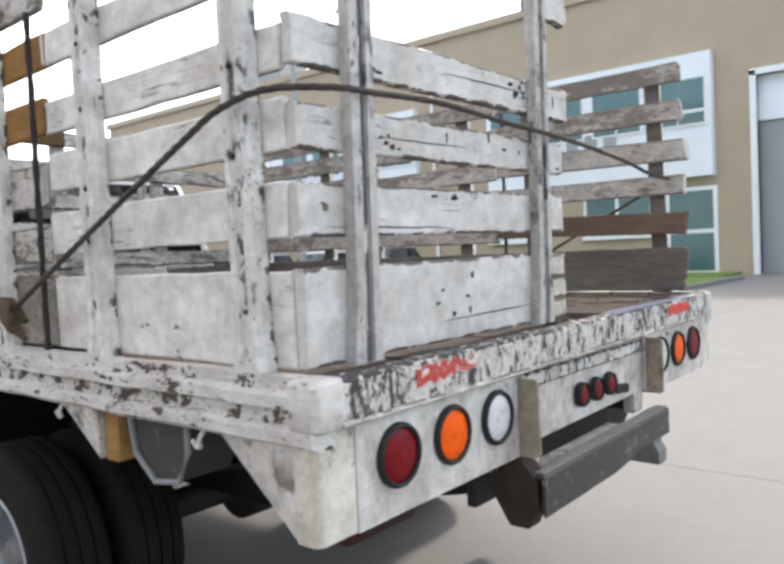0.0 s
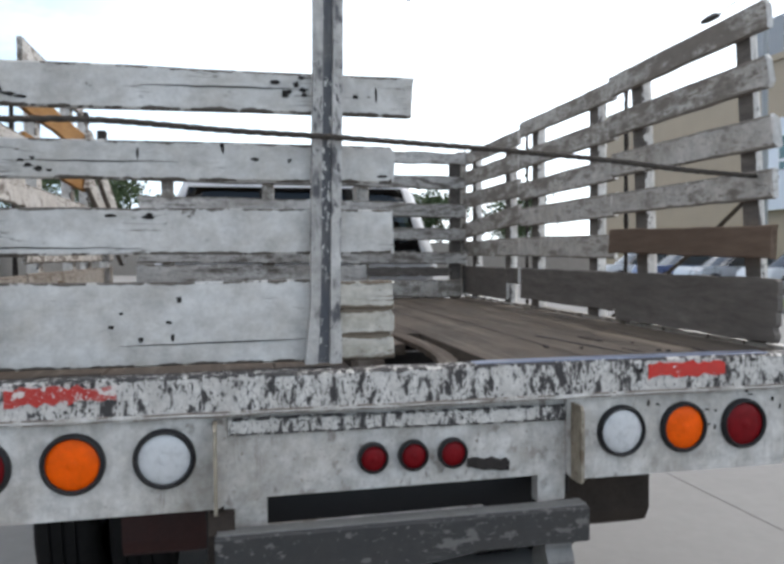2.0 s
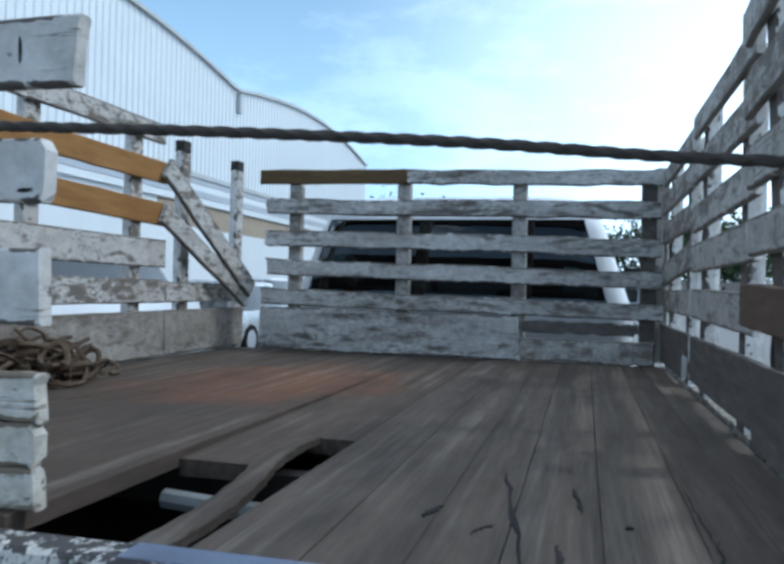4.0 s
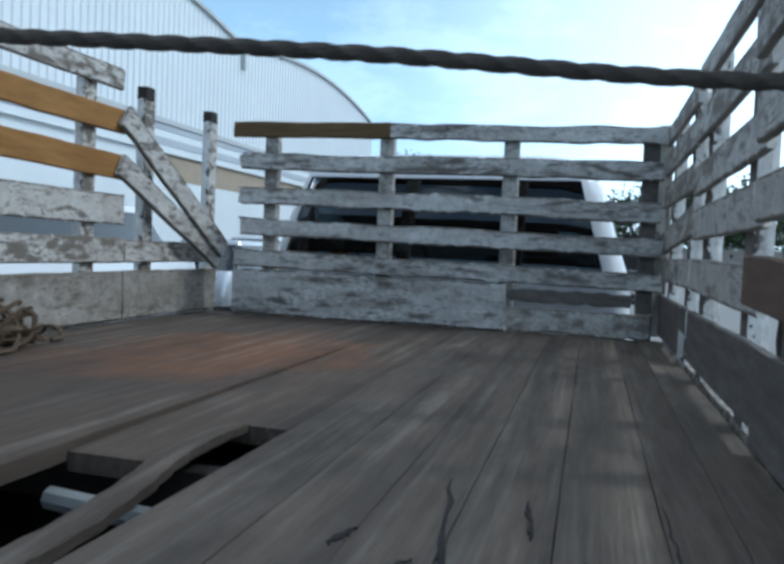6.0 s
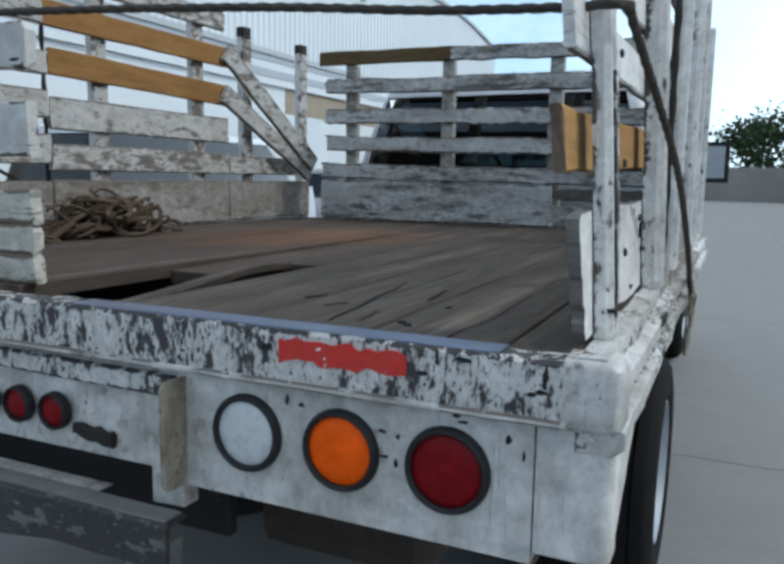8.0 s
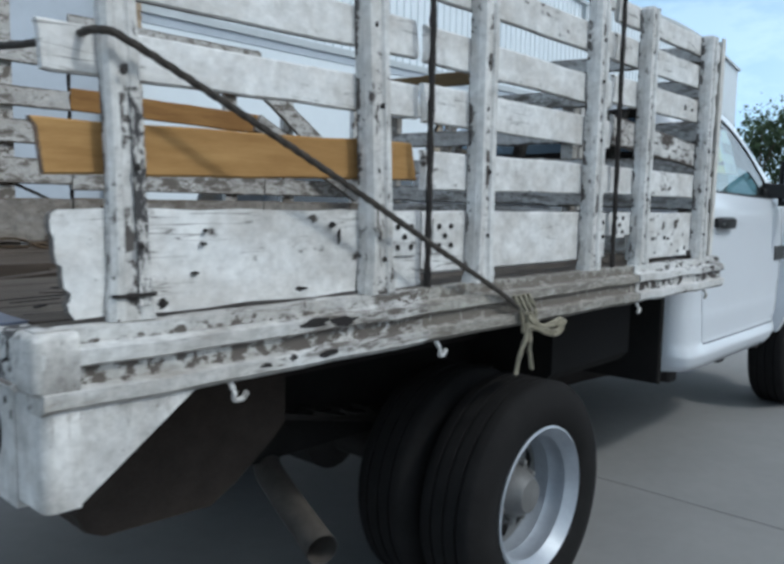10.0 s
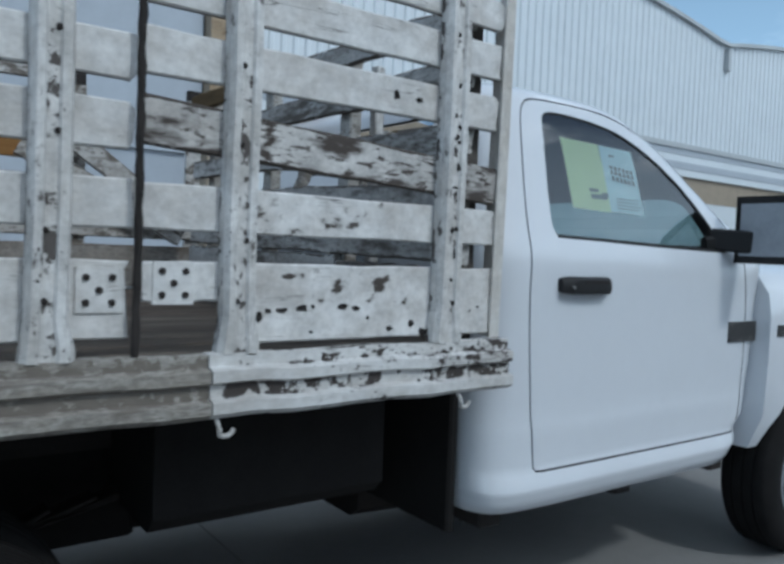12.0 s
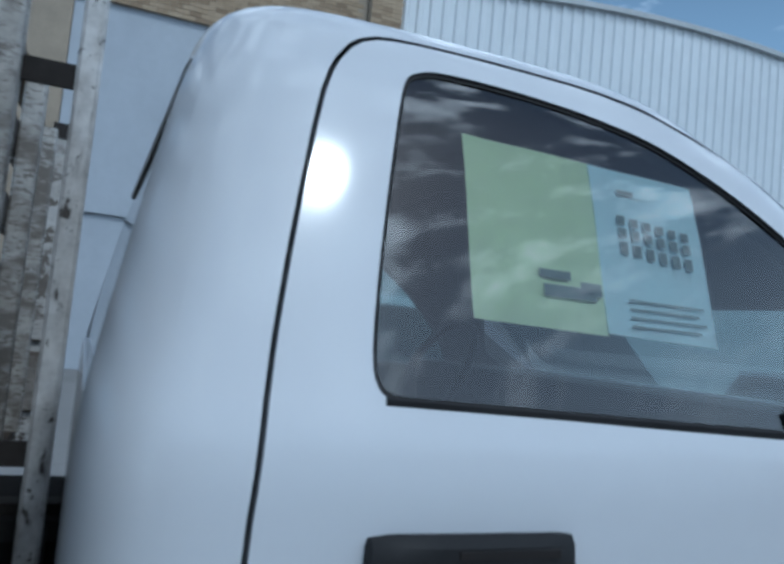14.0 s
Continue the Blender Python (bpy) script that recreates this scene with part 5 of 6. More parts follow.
# flat end bar of the front panel
b = bmesh.new()
beam(b, (-2.998, 1.130, DECK + 0.012), (-3.010, 1.130, 2.13), (1, 0, 0), 0.036, 0.008, 6, 0.0008, 0.001, 77, soft_ends=False)
part("end_bar", b, M_BAR, right_front, "thin white flat bar closing the panel")
b = bmesh.new()
beam(b, (-3.003, 1.098, DECK + 0.012), (-3.015, 1.098, 2.12), (0, 1, 0), 0.056, 0.006, 6, 0.0010, 0.001, 78, soft_ends=False)
part("end_bar", b, M_BAR, right_front, "white steel angle leg closing the panel")
left_front = side_panel(-1, -2.20, -2.99, (-2.39, -2.965), [(1.17, 1.375, M_LOW, 0, 0, 0), (1.41, 1.505, M_INNER, 0, -0.02, 0)],
                        "worn stake side panel with boards fallen aslant", "side panels of the bed", 2.135)
for k, (a, c) in enumerate((((-2.15, -1.083, 2.02), (-2.88, -1.005, 1.475)), ((-2.13, -1.086, 1.815), (-2.875, -1.03, 1.425)))):
    b = bmesh.new()
    beam(b, a, c, (0, 0, 1), 0.098, 0.024, 8, 0.004, 0.004, 900 + k)
    part("board", b, M_INNER, left_front, "fallen weathered board leaning aslant")

# bolted joint plates between the racks
for x, z in ((-0.905, 1.295), (-1.065, 1.295), (-1.925, 1.30), (-2.075, 1.315)):
    b = bmesh.new()
    block(b, x - 0.045, x + 0.045, 1.122, 1.129, z - 0.045, z + 0.045, 0.002)
    plate = tagged(part("joint_plate", b, M_BOARD), "white steel joint plate with five dark bolts", "plate", "joint plates")
    for dx, dz in ((-0.025, 0.025), (0.025, 0.025), (0, 0), (-0.025, -0.025), (0.025, -0.025)):
        b = bmesh.new()
        lathe(b, [(0.0075, 0), (0.0075, 0.004), (0.0001, 0.005)], (x + dx, 1.129, z + dz), "y", 8)
        part("bolt", b, M_DARK_STEEL, plate)

# rear gate, left half
gate = thing("tail_gate", "white wooden tail gate of four chipped boards", "truck gate", at=(-0.08, -0.5, DECK + 0.01))
for k, (z0, z1, y0, y1) in enumerate(((1.172, 1.372, -1.120, -0.158), (1.436, 1.545, -1.122, 0.0), (1.612, 1.702, -1.120, 0.0), (1.776, 1.876, -1.121, 0.050))):
    b = bmesh.new()
    beam(b, (-0.088, y0, (z0 + z1) / 2), (-0.088, y1, (z0 + z1) / 2), (0, 0, 1), z1 - z0, 0.026, 9, 0.0015, 0.004, 300 + k, ragged=0.005)
    part("board", b, M_GATE, gate)
for k, (z0, z1, y1) in enumerate(((1.172, 1.232, 0.002), (1.233, 1.296, -0.004), (1.297, 1.368, 0.000))):
    b = bmesh.new()
    beam(b, (-0.088, -0.156, (z0 + z1) / 2), (-0.088, y1, (z0 + z1) / 2), (0, 0, 1), z1 - z0, 0.026, 5, 0.0022, 0.004, 340 + k, ragged=0.008)
    part("board", b, M_STUB, gate, "split yellowed end of the lowest gate board")
for k, (z, ya, yb, rise) in enumerate(((1.222, -0.66, -0.20, 0.006), (1.455, -1.05, -0.60, -0.004), (1.652, -0.90, -0.52, 0.003), (1.832, -0.60, -0.22, 0.004))):
    # long splits in the boards
    b = bmesh.new()
    rng = random.Random(k + 61)
    top = [(ya + (yb - ya) * q / 12, z + rise * q / 12 + rng.uniform(-0.0012, 0.0012) + 0.0014 * math.sin(math.pi * q / 12)) for q in range(13)]
    prism(b, top + [(y, zz - 0.0030 * math.sin(math.pi * q / 12) - 0.0004) for q, (y, zz) in enumerate(top)][::-1], "x", -0.0790, -0.0738)
    part("split", b, M_SCAR, gate)
for y, top in ((-0.955, 2.25), (-0.172, 2.25)):
    b = bmesh.new()
    prof = [(-0.036, 0), (-0.036, 0.030), (-0.012, 0.032), (-0.010, 0.014), (0.010, 0.014), (0.012, 0.032), (0.036, 0.030), (0.036, 0)]
    sweep(b, [[(-0.074 + v, y + u * f + dy, z) for u, v in prof] for z, f, dy in ((1.168, 1.25, -0.012), (1.20, 1.22, -0.01), (1.30, 1.0, -0.006), (1.6, 1.0, 0), (1.9, 1.0, 0.006), (top, 1.0, 0.010))])
    part("post", b, M_GATE_POST, gate, "white steel post with a worn dark channel")
    b = bmesh.new()
    beam(b, (-0.058, y - 0.012, 1.17), (-0.058, y + 0.010, top - 0.01), (0, 1, 0), 0.032, 0.010, 3, 0, 0.001)
    part("channel", b, M_CHANNEL, gate, "dark bare channel of the post")

b = bmesh.new()
beam(b, (-0.088, -0.16, 2.125), (-0.088, 0.060, 2.128), (0, 0, 1), 0.105, 0.026, 6, 0.004, 0.004, 330, ragged=0.03)
part("board", b, M_GATE, gate, "broken stub of a gate board")

# ---- headboard behind the cab ----
head = thing("headboard", "weathered grey slatted headboard behind the cab", "truck panel", at=(-2.9, 0.08, DECK))
HX = -2.905
rows = [(2.035, 2.110, -0.155, 1.097, -0.018), (1.882, 1.965, -0.93, 1.097, -0.022), (1.712, 1.797, -0.93, 1.097, -0.036), (1.556, 1.641, -0.93, 1.097, -0.034), (1.398, 1.482, -0.95, 1.097, -0.030),
        (1.158, 1.380, -0.95, 0.43, 0.0), (1.298, 1.356, 0.44, 0.985, 0.0), (1.158, 1.272, 0.44, 1.070, 0.0)]
for k, (z0, z1, y0, y1, droop) in enumerate(rows):
    b = bmesh.new()
    beam(b, (HX, y0, (z0 + z1) / 2 + 0.004), (HX, y1, (z0 + z1) / 2 + droop), (0, 0, 1), z1 - z0, 0.026, 14, 0.0055, 0.005, 400 + k, ragged=0.012)
    ob = part("board", b, M_SHADE if k == 7 else M_HEAD, head)
    # the side towards the cab takes the dark board material
    ob.data.materials.append(M_DARK_BOARD)
    for f in ob.data.polygons:
        f.material_index = 1 if f.normal.x < -0.5 else 0
b = bmesh.new()
beam(b, (HX, -0.97, 2.088), (HX, -0.152, 2.080), (0, 0, 1), 0.076, 0.032, 8, 0.003, 0.006, 420)
part("board", b, M_OLD_BROWN, head, "brown replacement board on top")
# posts behind the slats carry their shade in the paint colour
for y in (-0.775, -0.174, 0.423, 1.037):
    b = bmesh.new()
    block(b, HX - 0.062, HX - 0.015, y - 0.036, y + 0.036, DECK, 2.08, 0.006)
    part("post", b, M_DARK_BOARD if y > 1 else M_SHADE, head)

# upright towards the cab, strapped to the headboard
b = bmesh.new()
block(b, -3.048, -3.086, 0.382, 0.426, DECK - 0.12, 2.06, 0.006)
part("upright", b, M_POST, head, "white scuffed upright between headboard and cab")
for z in (1.30, 1.92):
    b = bmesh.new()
    block(b, -2.960, -3.052, 0.400, 0.412, z - 0.02, z + 0.02, 0.002)
    part("strap", b, M_DARK_STEEL, head)

# ---- ropes and rods ----
rope = thing("rope", "dark rope tied round the tail of the bed", "rope", at=(-0.01, 0.0, 1.75))
line = smooth_line([(-1.18, -1.20, 1.285), (-1.10, -1.195, 1.326), (-0.72, -1.19, 1.495), (-0.344, -1.19, 1.652), (-0.215, -1.188, 1.700), (-0.11, -1.155, 1.724), (-0.03, -1.05, 1.728), (-0.022, -0.955, 1.730), (-0.022, -0.70, 1.738), (-0.022, -0.40, 1.722), (-0.022, -0.172, 1.714), (-0.035, 0.085, 1.704),
                    (-0.06, 0.30, 1.697), (-0.09, 0.60, 1.682), (-0.12, 0.85, 1.664), (-0.120, 1.06, 1.652), (-0.125, 1.145, 1.650), (-0.20, 1.152, 1.630), (-0.60, 1.195, 1.435), (-0.96, 1.205, 1.262), (-1.22, 1.205, 1.140), (-1.36, 1.207, 1.060)], 16)
b = bmesh.new()
even, gap = [line[0]], 0.0055
for p, q in zip(line, line[1:]):
    while (q - even[-1]).length > gap:
        even.append(even[-1] + (q - even[-1]).normalized() * gap)
tube(b, even, 0.0070, 12, True, 1.0, 3)
part("strand", b, M_ROPE, rope, smooth=True)
rng = random.Random(4)
strands = []
for k in range(3):
    strands.append(([(-1.35 + rng.uniform(-0.03, 0.03), 1.207 + rng.uniform(0, 0.015), 1.075), (-1.43 + rng.uniform(-0.03, 0.03), 1.212, 1.035 + rng.uniform(-0.015, 0.015)), (-1.53 + rng.uniform(-0.05, 0.05), 1.208, 1.030 + rng.uniform(-0.02, 0.02)), (-1.51, 1.21, 0.995 + rng.uniform(-0.01, 0.01)), (-1.38 + rng.uniform(-0.03, 0.03), 1.212, 1.035)], 0.0055, M_ROPE_PALE))
for dx, ln in ((0.022, 0.165), (-0.024, 0.160)):
    strands.append(([(-1.36, 1.207, 1.06), (-1.356 + dx * 0.5, 1.212, 1.0), (-1.352 + dx, 1.207, 0.96), (-1.356 + dx * 1.9, 1.202, 1.06 - ln)], 0.0068, M_ROPE_PALE))
for k in range(4):
    strands.append(([(-1.30 - 0.025 * k, 1.197, 1.125), (-1.32 - 0.025 * k, 1.210, 1.075), (-1.345 - 0.018 * k, 1.204, 1.015)], 0.0060, M_ROPE_PALE))
for k in range(9):
    strands.append(([(-1.12 - 0.012 * k, -1.20, 1.20 + 0.012 * k), (-1.16, -1.235, 1.25), (-1.20 - 0.01 * k, -1.20, 1.31), (-1.15, -1.185, 1.25)], 0.0095, M_STRAW))
for pts, r, material in strands:
    b = bmesh.new()
    tube(b, smooth_line(pts, 8), r, 7, True, 0.9, 3)
    part("knot_strand", b, material, rope, "pale knotted rope end hanging from the rail" if material is M_ROPE_PALE else "thick brown rope strand of the knot", True)
for s, x, top in ((1, -0.972, 2.15), (1, -1.992, 2.15), (-1, -1.10, 2.12)):
    b = bmesh.new()
    z = DECK + 0.012
    rng = random.Random(int(-x * 10))
    pts = []
    while z < top:
        pts.append((x + rng.uniform(-0.002, 0.002), s * 1.150, z))
        z += 0.02
    tube(b, pts, 0.0085, 8, True, 1.2, 2)
    tagged(part("tie_chain", b, M_DARK_STEEL, smooth=True), "thin dark tie chain between two stake panels", "chain", "tie chains")
# heap of old straw rope on the deck
coil = thing("rope_heap", "tangled dark brown straw rope heap lying on the deck", "rope", at=(-1.25, -0.97, DECK))
rng = random.Random(8)
for k in range(60):
    cx, cy = -1.22 + rng.gauss(0, 0.13), -0.975 + rng.gauss(0, 0.045)
    r = rng.uniform(0.035, 0.09)
    top = 0.15 * math.exp(-((cx + 1.22) / 0.20) ** 2)
    z = DECK + 0.012 + top * rng.random()
    tilt, ph = rng.uniform(-0.9, 0.9), rng.uniform(0, 6.28)
    b = bmesh.new()
    tube(b, [(cx + r * 1.2 * math.cos(a + ph), min(-0.80, max(-1.085, cy + r * 0.8 * math.sin(a + ph))), max(DECK + 0.008, z + tilt * r * math.cos(a * 1.3))) for a in [0.42 * i for i in range(14)]], rng.uniform(0.005, 0.011), 6, True, 0.9, 3)
    part("loop", b, M_STRAW, coil, smooth=True)

# ---- bare scars in the paint ----
def scar(parent, axis, depth, u, z, long, tall, seed):
    """A ragged dark spot where a flake of paint is gone."""
    rng = random.Random(seed)
    ring = []
    for i in range(11):
        a = 2 * math.pi * i / 11
        r = rng.uniform(0.55, 1.15)
        ring.append((u + long * r * math.cos(a), z + tall * r * math.sin(a)))
    b = bmesh.new()
    prism(b, ring, axis, depth - 0.004, depth + 0.0016)
    part("paint_scar", b, M_SCAR, parent)


SCARS = ((-2.275, 1.24, 0.008, 0.016), (-2.296, 1.252, 0.009, 0.007), (-2.332, 1.254, 0.014, 0.007), (-2.385, 1.258, 0.018, 0.009), (-2.412, 1.262, 0.006, 0.006), (-2.497, 1.260, 0.016, 0.007), (-2.535, 1.256, 0.012, 0.008), (-2.570, 1.231, 0.006, 0.006),
         (-2.41, 1.201, 0.007, 0.004), (-2.637, 1.203, 0.012, 0.008), (-2.706, 1.213, 0.010, 0.012), (-2.745, 1.19, 0.016, 0.012), (-2.938, 1.254, 0.004, 0.004), (-2.91, 1.243, 0.003, 0.003), (-2.634, 1.792, 0.010, 0.012), (-2.706, 1.790, 0.012, 0.006))
for k, (x, z, long, tall) in enumerate(SCARS):
    scar(right_front, "y", 1.1245, x, z, long, tall, k)
for k, (x, z, long, tall) in enumerate(((-0.334, 1.293, 0.009, 0.004), (-0.340, 1.318, 0.007, 0.004), (-0.315, 1.238, 0.010, 0.004), (-0.67, 1.327, 0.010, 0.007), (-0.58, 1.19, 0.016, 0.005), (-0.247, 1.185, 0.012, 0.010), (-0.69, 1.30, 0.003, 0.016))):
    scar(right_rear, "y", 1.1245, x, z, long, tall, 100 + k)
for k, (y, z, long, tall) in enumerate(((-0.522, 1.328, 0.009, 0.011), (-0.546, 1.276, 0.009, 0.005), (-0.610, 1.236, 0.006, 0.008), (-0.538, 1.240, 0.005, 0.010), (-0.653, 1.299, 0.006, 0.004), (-0.676, 1.267, 0.008, 0.005), (-0.417, 1.690, 0.006, 0.013),
                                        (-0.259, 1.662, 0.006, 0.006), (-0.341, 1.664, 0.012, 0.005), (-0.610, 1.673, 0.004, 0.014), (-0.588, 1.529, 0.011, 0.006), (-0.223, 1.834, 0.012, 0.006), (-0.265, 1.827, 0.016, 0.007), (-0.095, 1.822, 0.010, 0.007), (-0.044, 1.831, 0.004, 0.020), (-0.03, 1.628, 0.018, 0.004),
                                        (-0.292, 1.850, 0.014, 0.006), (-0.268, 1.818, 0.010, 0.005), (-0.240, 1.846, 0.009, 0.009), (-0.222, 1.822, 0.007, 0.008), (-0.228, 1.863, 0.010, 0.005), (-0.905, 1.809, 0.010, 0.012), (-0.885, 1.800, 0.018, 0.007), (-0.858, 1.795, 0.016, 0.004),
                                        (-0.862, 1.652, 0.010, 0.005), (-0.846, 1.640, 0.012, 0.006), (-0.826, 1.634, 0.010, 0.007), (-0.802, 1.630, 0.008, 0.004), (-0.838, 1.658, 0.005, 0.005), (-0.671, 1.527, 0.015, 0.004), (-0.589, 1.524, 0.015, 0.005), (-0.416, 1.683, 0.003, 0.009), (-0.589, 1.700, 0.008, 0.003))):
    scar(gate, "x", -0.075, y, z, long, tall, 200 + k)
for k, (y, z, long, tall) in enumerate(((0.957, 1.057, 0.008, 0.004), (0.968, 1.049, 0.010, 0.003), (1.036, 1.034, 0.005, 0.008), (0.836, 1.014, 0.008, 0.003), (0.863, 1.009, 0.004, 0.005), (0.840, 0.974, 0.009, 0.003), (0.860, 0.966, 0.004, 0.008), (1.06, 1.012, 0.003, 0.010),
                                        (0.663, 1.040, 0.004, 0.009), (0.690, 1.035, 0.007, 0.004), (0.752, 0.947, 0.003, 0.006), (0.634, 0.940, 0.006, 0.003))):
    scar(truck, "x", 0.0, y, z, long, tall, 300 + k)
for k, (y, z, long, tall) in enumerate(((1.088, 1.134, 0.005, 0.018), (1.084, 1.113, 0.009, 0.004), (1.070, 1.108, 0.010, 0.004), (0.928, 1.144, 0.003, 0.012), (0.905, 1.118, 0.010, 0.004), (0.97, 1.145, 0.016, 0.004), (0.632, 1.128, 0.010, 0.008))):
    scar(truck, "x", 0.012, y, z, long, tall, 330 + k)
for k, (x, z, long, tall) in enumerate(((-0.56, 1.124, 0.050, 0.010), (-0.645, 1.120, 0.045, 0.012), (-0.60, 1.055, 0.035, 0.008), (-0.43, 1.054, 0.020, 0.006), (-0.50, 1.060, 0.012, 0.008))):
    scar(truck, "y", 1.1905 if z > 1.1 else 1.1945, x, z, long, tall, 390 + k)
# dark band round the foot of the rear post
b = bmesh.new()
block(b, -0.219, -0.139, 1.122, 1.1565, 1.206, 1.212, 0.003)
part("foot_band", b, M_DARK_STEEL, right_rear, "dark wire band round the foot of the post")
for k, (x, z, long, tall) in enumerate(((-2.814, 1.729, 0.009, 0.006), (-2.806, 1.702, 0.006, 0.009), (-2.816, 1.690, 0.010, 0.005), (-2.803, 1.670, 0.004, 0.008), (-2.812, 1.631, 0.005, 0.006), (-2.806, 1.572, 0.012, 0.003), (-2.809, 1.556, 0.003, 0.008), (-2.808, 1.836, 0.006, 0.008), (-2.801, 1.46, 0.006, 0.010), (-2.812, 1.40, 0.004, 0.014), (-2.804, 1.33, 0.006, 0.005))):
    scar(right_front, "y", 1.1635, x, z, long, tall, 360 + k)


# ---- warehouse beyond the truck ----
M_CLAD = plain("white_metal_cladding", (0.60, 0.63, 0.65), 0.45, 0.1, 0.06, 0.3)
M_TRIM = plain("grey_roof_trim", (0.40, 0.42, 0.43), 0.6, 0, 0.1, 1)
M_BRICK = plain("tan_mortar", (0.30, 0.25, 0.19), 0.9, 0, 0.15, 2, bumpy=0.2)


def brick_clay():
    """Tan brick whose tone changes from brick to brick."""
    m, n, l, bsdf = node_set("tan_brick")
    tone = math_node(n, l, "ADD", n.new("ShaderNodeObjectInfo").outputs["Random"], n.new("ShaderNodeNewGeometry").outputs["Random Per Island"])
    tone = math_node(n, l, "FRACT", math_node(n, l, "MULTIPLY", tone, 7.31), 0.0)
    fired = ramp(n, l, tone, [(0.0, (0.25, 0.18, 0.115)), (0.5, (0.36, 0.27, 0.175)), (1.0, (0.44, 0.34, 0.23))])
    grit = ramp(n, l, noise_fac(n, l, 14, 5, 0.7), [(0.3, (0.72, 0.72, 0.72)), (0.7, (1, 1, 1))])
    l.new(mix(n, l, 1.0, fired, grit, "MULTIPLY"), bsdf.inputs["Base Color"])
    bsdf.inputs["Roughness"].default_value = 0.9
    return m


M_CLAY = brick_clay()


def brick_box(x0, x1, y0, y1, z0, z1):
    vs = [(x, y, z) for x in (x0, x1) for y in (y0, y1) for z in (z0, z1)]
    return vs, [(0, 1, 3, 2), (4, 6, 7, 5), (0, 4, 5, 1), (2, 3, 7, 6), (0, 2, 6, 4), (1, 5, 7, 3)]
M_PALE = plain("pale_blue_white_panel", (0.36, 0.39, 0.43), 0.5, 0, 0.10, 0.5)
WY = -18.0
warehouse = thing("warehouse", "large white corrugated warehouse with low curved gables", "building", at=(-36, WY, GROUND))


def gable(x):
    """Height of the curved roof edge: two spans with a valley between."""
    span = 24.6
    u = ((-11.6 - x) % span) / span
    return 12.15 + 1.25 * math.sin(math.pi * u) ** 0.9


b = bmesh.new()
pitch = 0.42
x = -10.5
line = []
while x > -60.8:
    for dx, dy in ((0, 0), (0.20, 0), (0.25, 0.06), (0.37, 0.06)):
        line.append((x - dx, WY + dy))
    x -= pitch
lo = [b.verts.new((p, q, 6.75)) for p, q in line]
hi = [b.verts.new((p, q, gable(p))) for p, q in line]
for i in range(len(line) - 1):
    b.faces.new((lo[i], lo[i + 1], hi[i + 1], hi[i]))
part("cladding", b, M_CLAD, warehouse, "white vertical corrugated cladding")
b = bmesh.new()
rings = []
for i in range(61):
    xx = -10.3 - 50.7 * i / 60
    z = gable(xx)
    rings.append([(xx, WY - 0.3, z - 0.12), (xx, WY + 0.22, z - 0.12), (xx, WY + 0.22, z + 0.06), (xx, WY - 0.3, z + 0.06)])
sweep(b, rings)
part("roof_edge", b, M_TRIM, warehouse, "grey roof edge trim")
b = bmesh.new()
for i in range(40):
    x0, x1 = -10.5 - 50.3 * i / 40, -10.5 - 50.3 * (i + 1) / 40
    sweep(b, [[(x0, WY - 30, gable(x0)), (x1, WY - 30, gable(x1)), (x1, WY - 30, gable(x1) - 0.1), (x0, WY - 30, gable(x0) - 0.1)], [(x0, WY, gable(x0)), (x1, WY, gable(x1)), (x1, WY, gable(x1) - 0.1), (x0, WY, gable(x0) - 0.1)]])
part("roof", b, M_TRIM, warehouse)
b = bmesh.new()
block(b, -29.0, -60.8, WY - 30, WY - 0.1, 4.3, 5.5, 0)
part("base_wall", b, M_BRICK, warehouse, "tan lower wall band")
b = bmesh.new()
block(b, -10.5, -60.8, WY - 30, WY - 0.12, GROUND, 4.3, 0)
block(b, -10.5, -29.0, WY - 30, WY - 0.12, 4.3, 5.5, 0)
part("plinth", b, M_CLAD, warehouse, "pale lower wall")
for k in range(4):
    b = bmesh.new()
    block(b, -10.5, -60.8, WY - 0.2, WY + 0.05 + 0.03 * (k % 2), 5.45 + 0.33 * k, 5.45 + 0.33 * k + 0.325, 0.01)
    part("louvre_band", b, M_PALE if k % 2 else M_CLAD, warehouse)
b = bmesh.new()
block(b, -10.4, -60.8, WY - 0.1, WY + 0.16, 6.72, 6.95, 0.01)
part("band_trim", b, M_TRIM, warehouse)
b = bmesh.new()
block(b, -36.3, -36.55, WY, WY + 0.25, 10.9, 12.0, 0.01)
part("downpipe_head", b, M_TRIM, warehouse)
b = bmesh.new()
block(b, -9.55, -10.5, WY - 1, WY + 0.5, GROUND, 13.4, 0.02)
pillar = part("pillar", b, M_BRICK, warehouse, "tan brick pillar")
office = thing("office_wing", "tan office wing with pale panels beside the warehouse", "building", at=(0, WY, GROUND))
b = bmesh.new()
block(b, -9.55, 26.0, WY - 14, WY, GROUND, 11.8, 0.02)
part("wall", b, M_PALE, office)
b = bmesh.new()
block(b, -9.55, 26.0, WY - 0.1, WY + 0.25, 9.2, 11.9, 0.02)
tan_band = part("tan_band", b, M_BRICK, office, "tan brick band under the roof")
b = bmesh.new()
block(b, -2.0, -0.2, WY - 0.1, WY + 0.20, GROUND, 9.2, 0.02)
pier = part("pier", b, M_BRICK, office, "tan brick pier with a small dark vent")
b = bmesh.new()
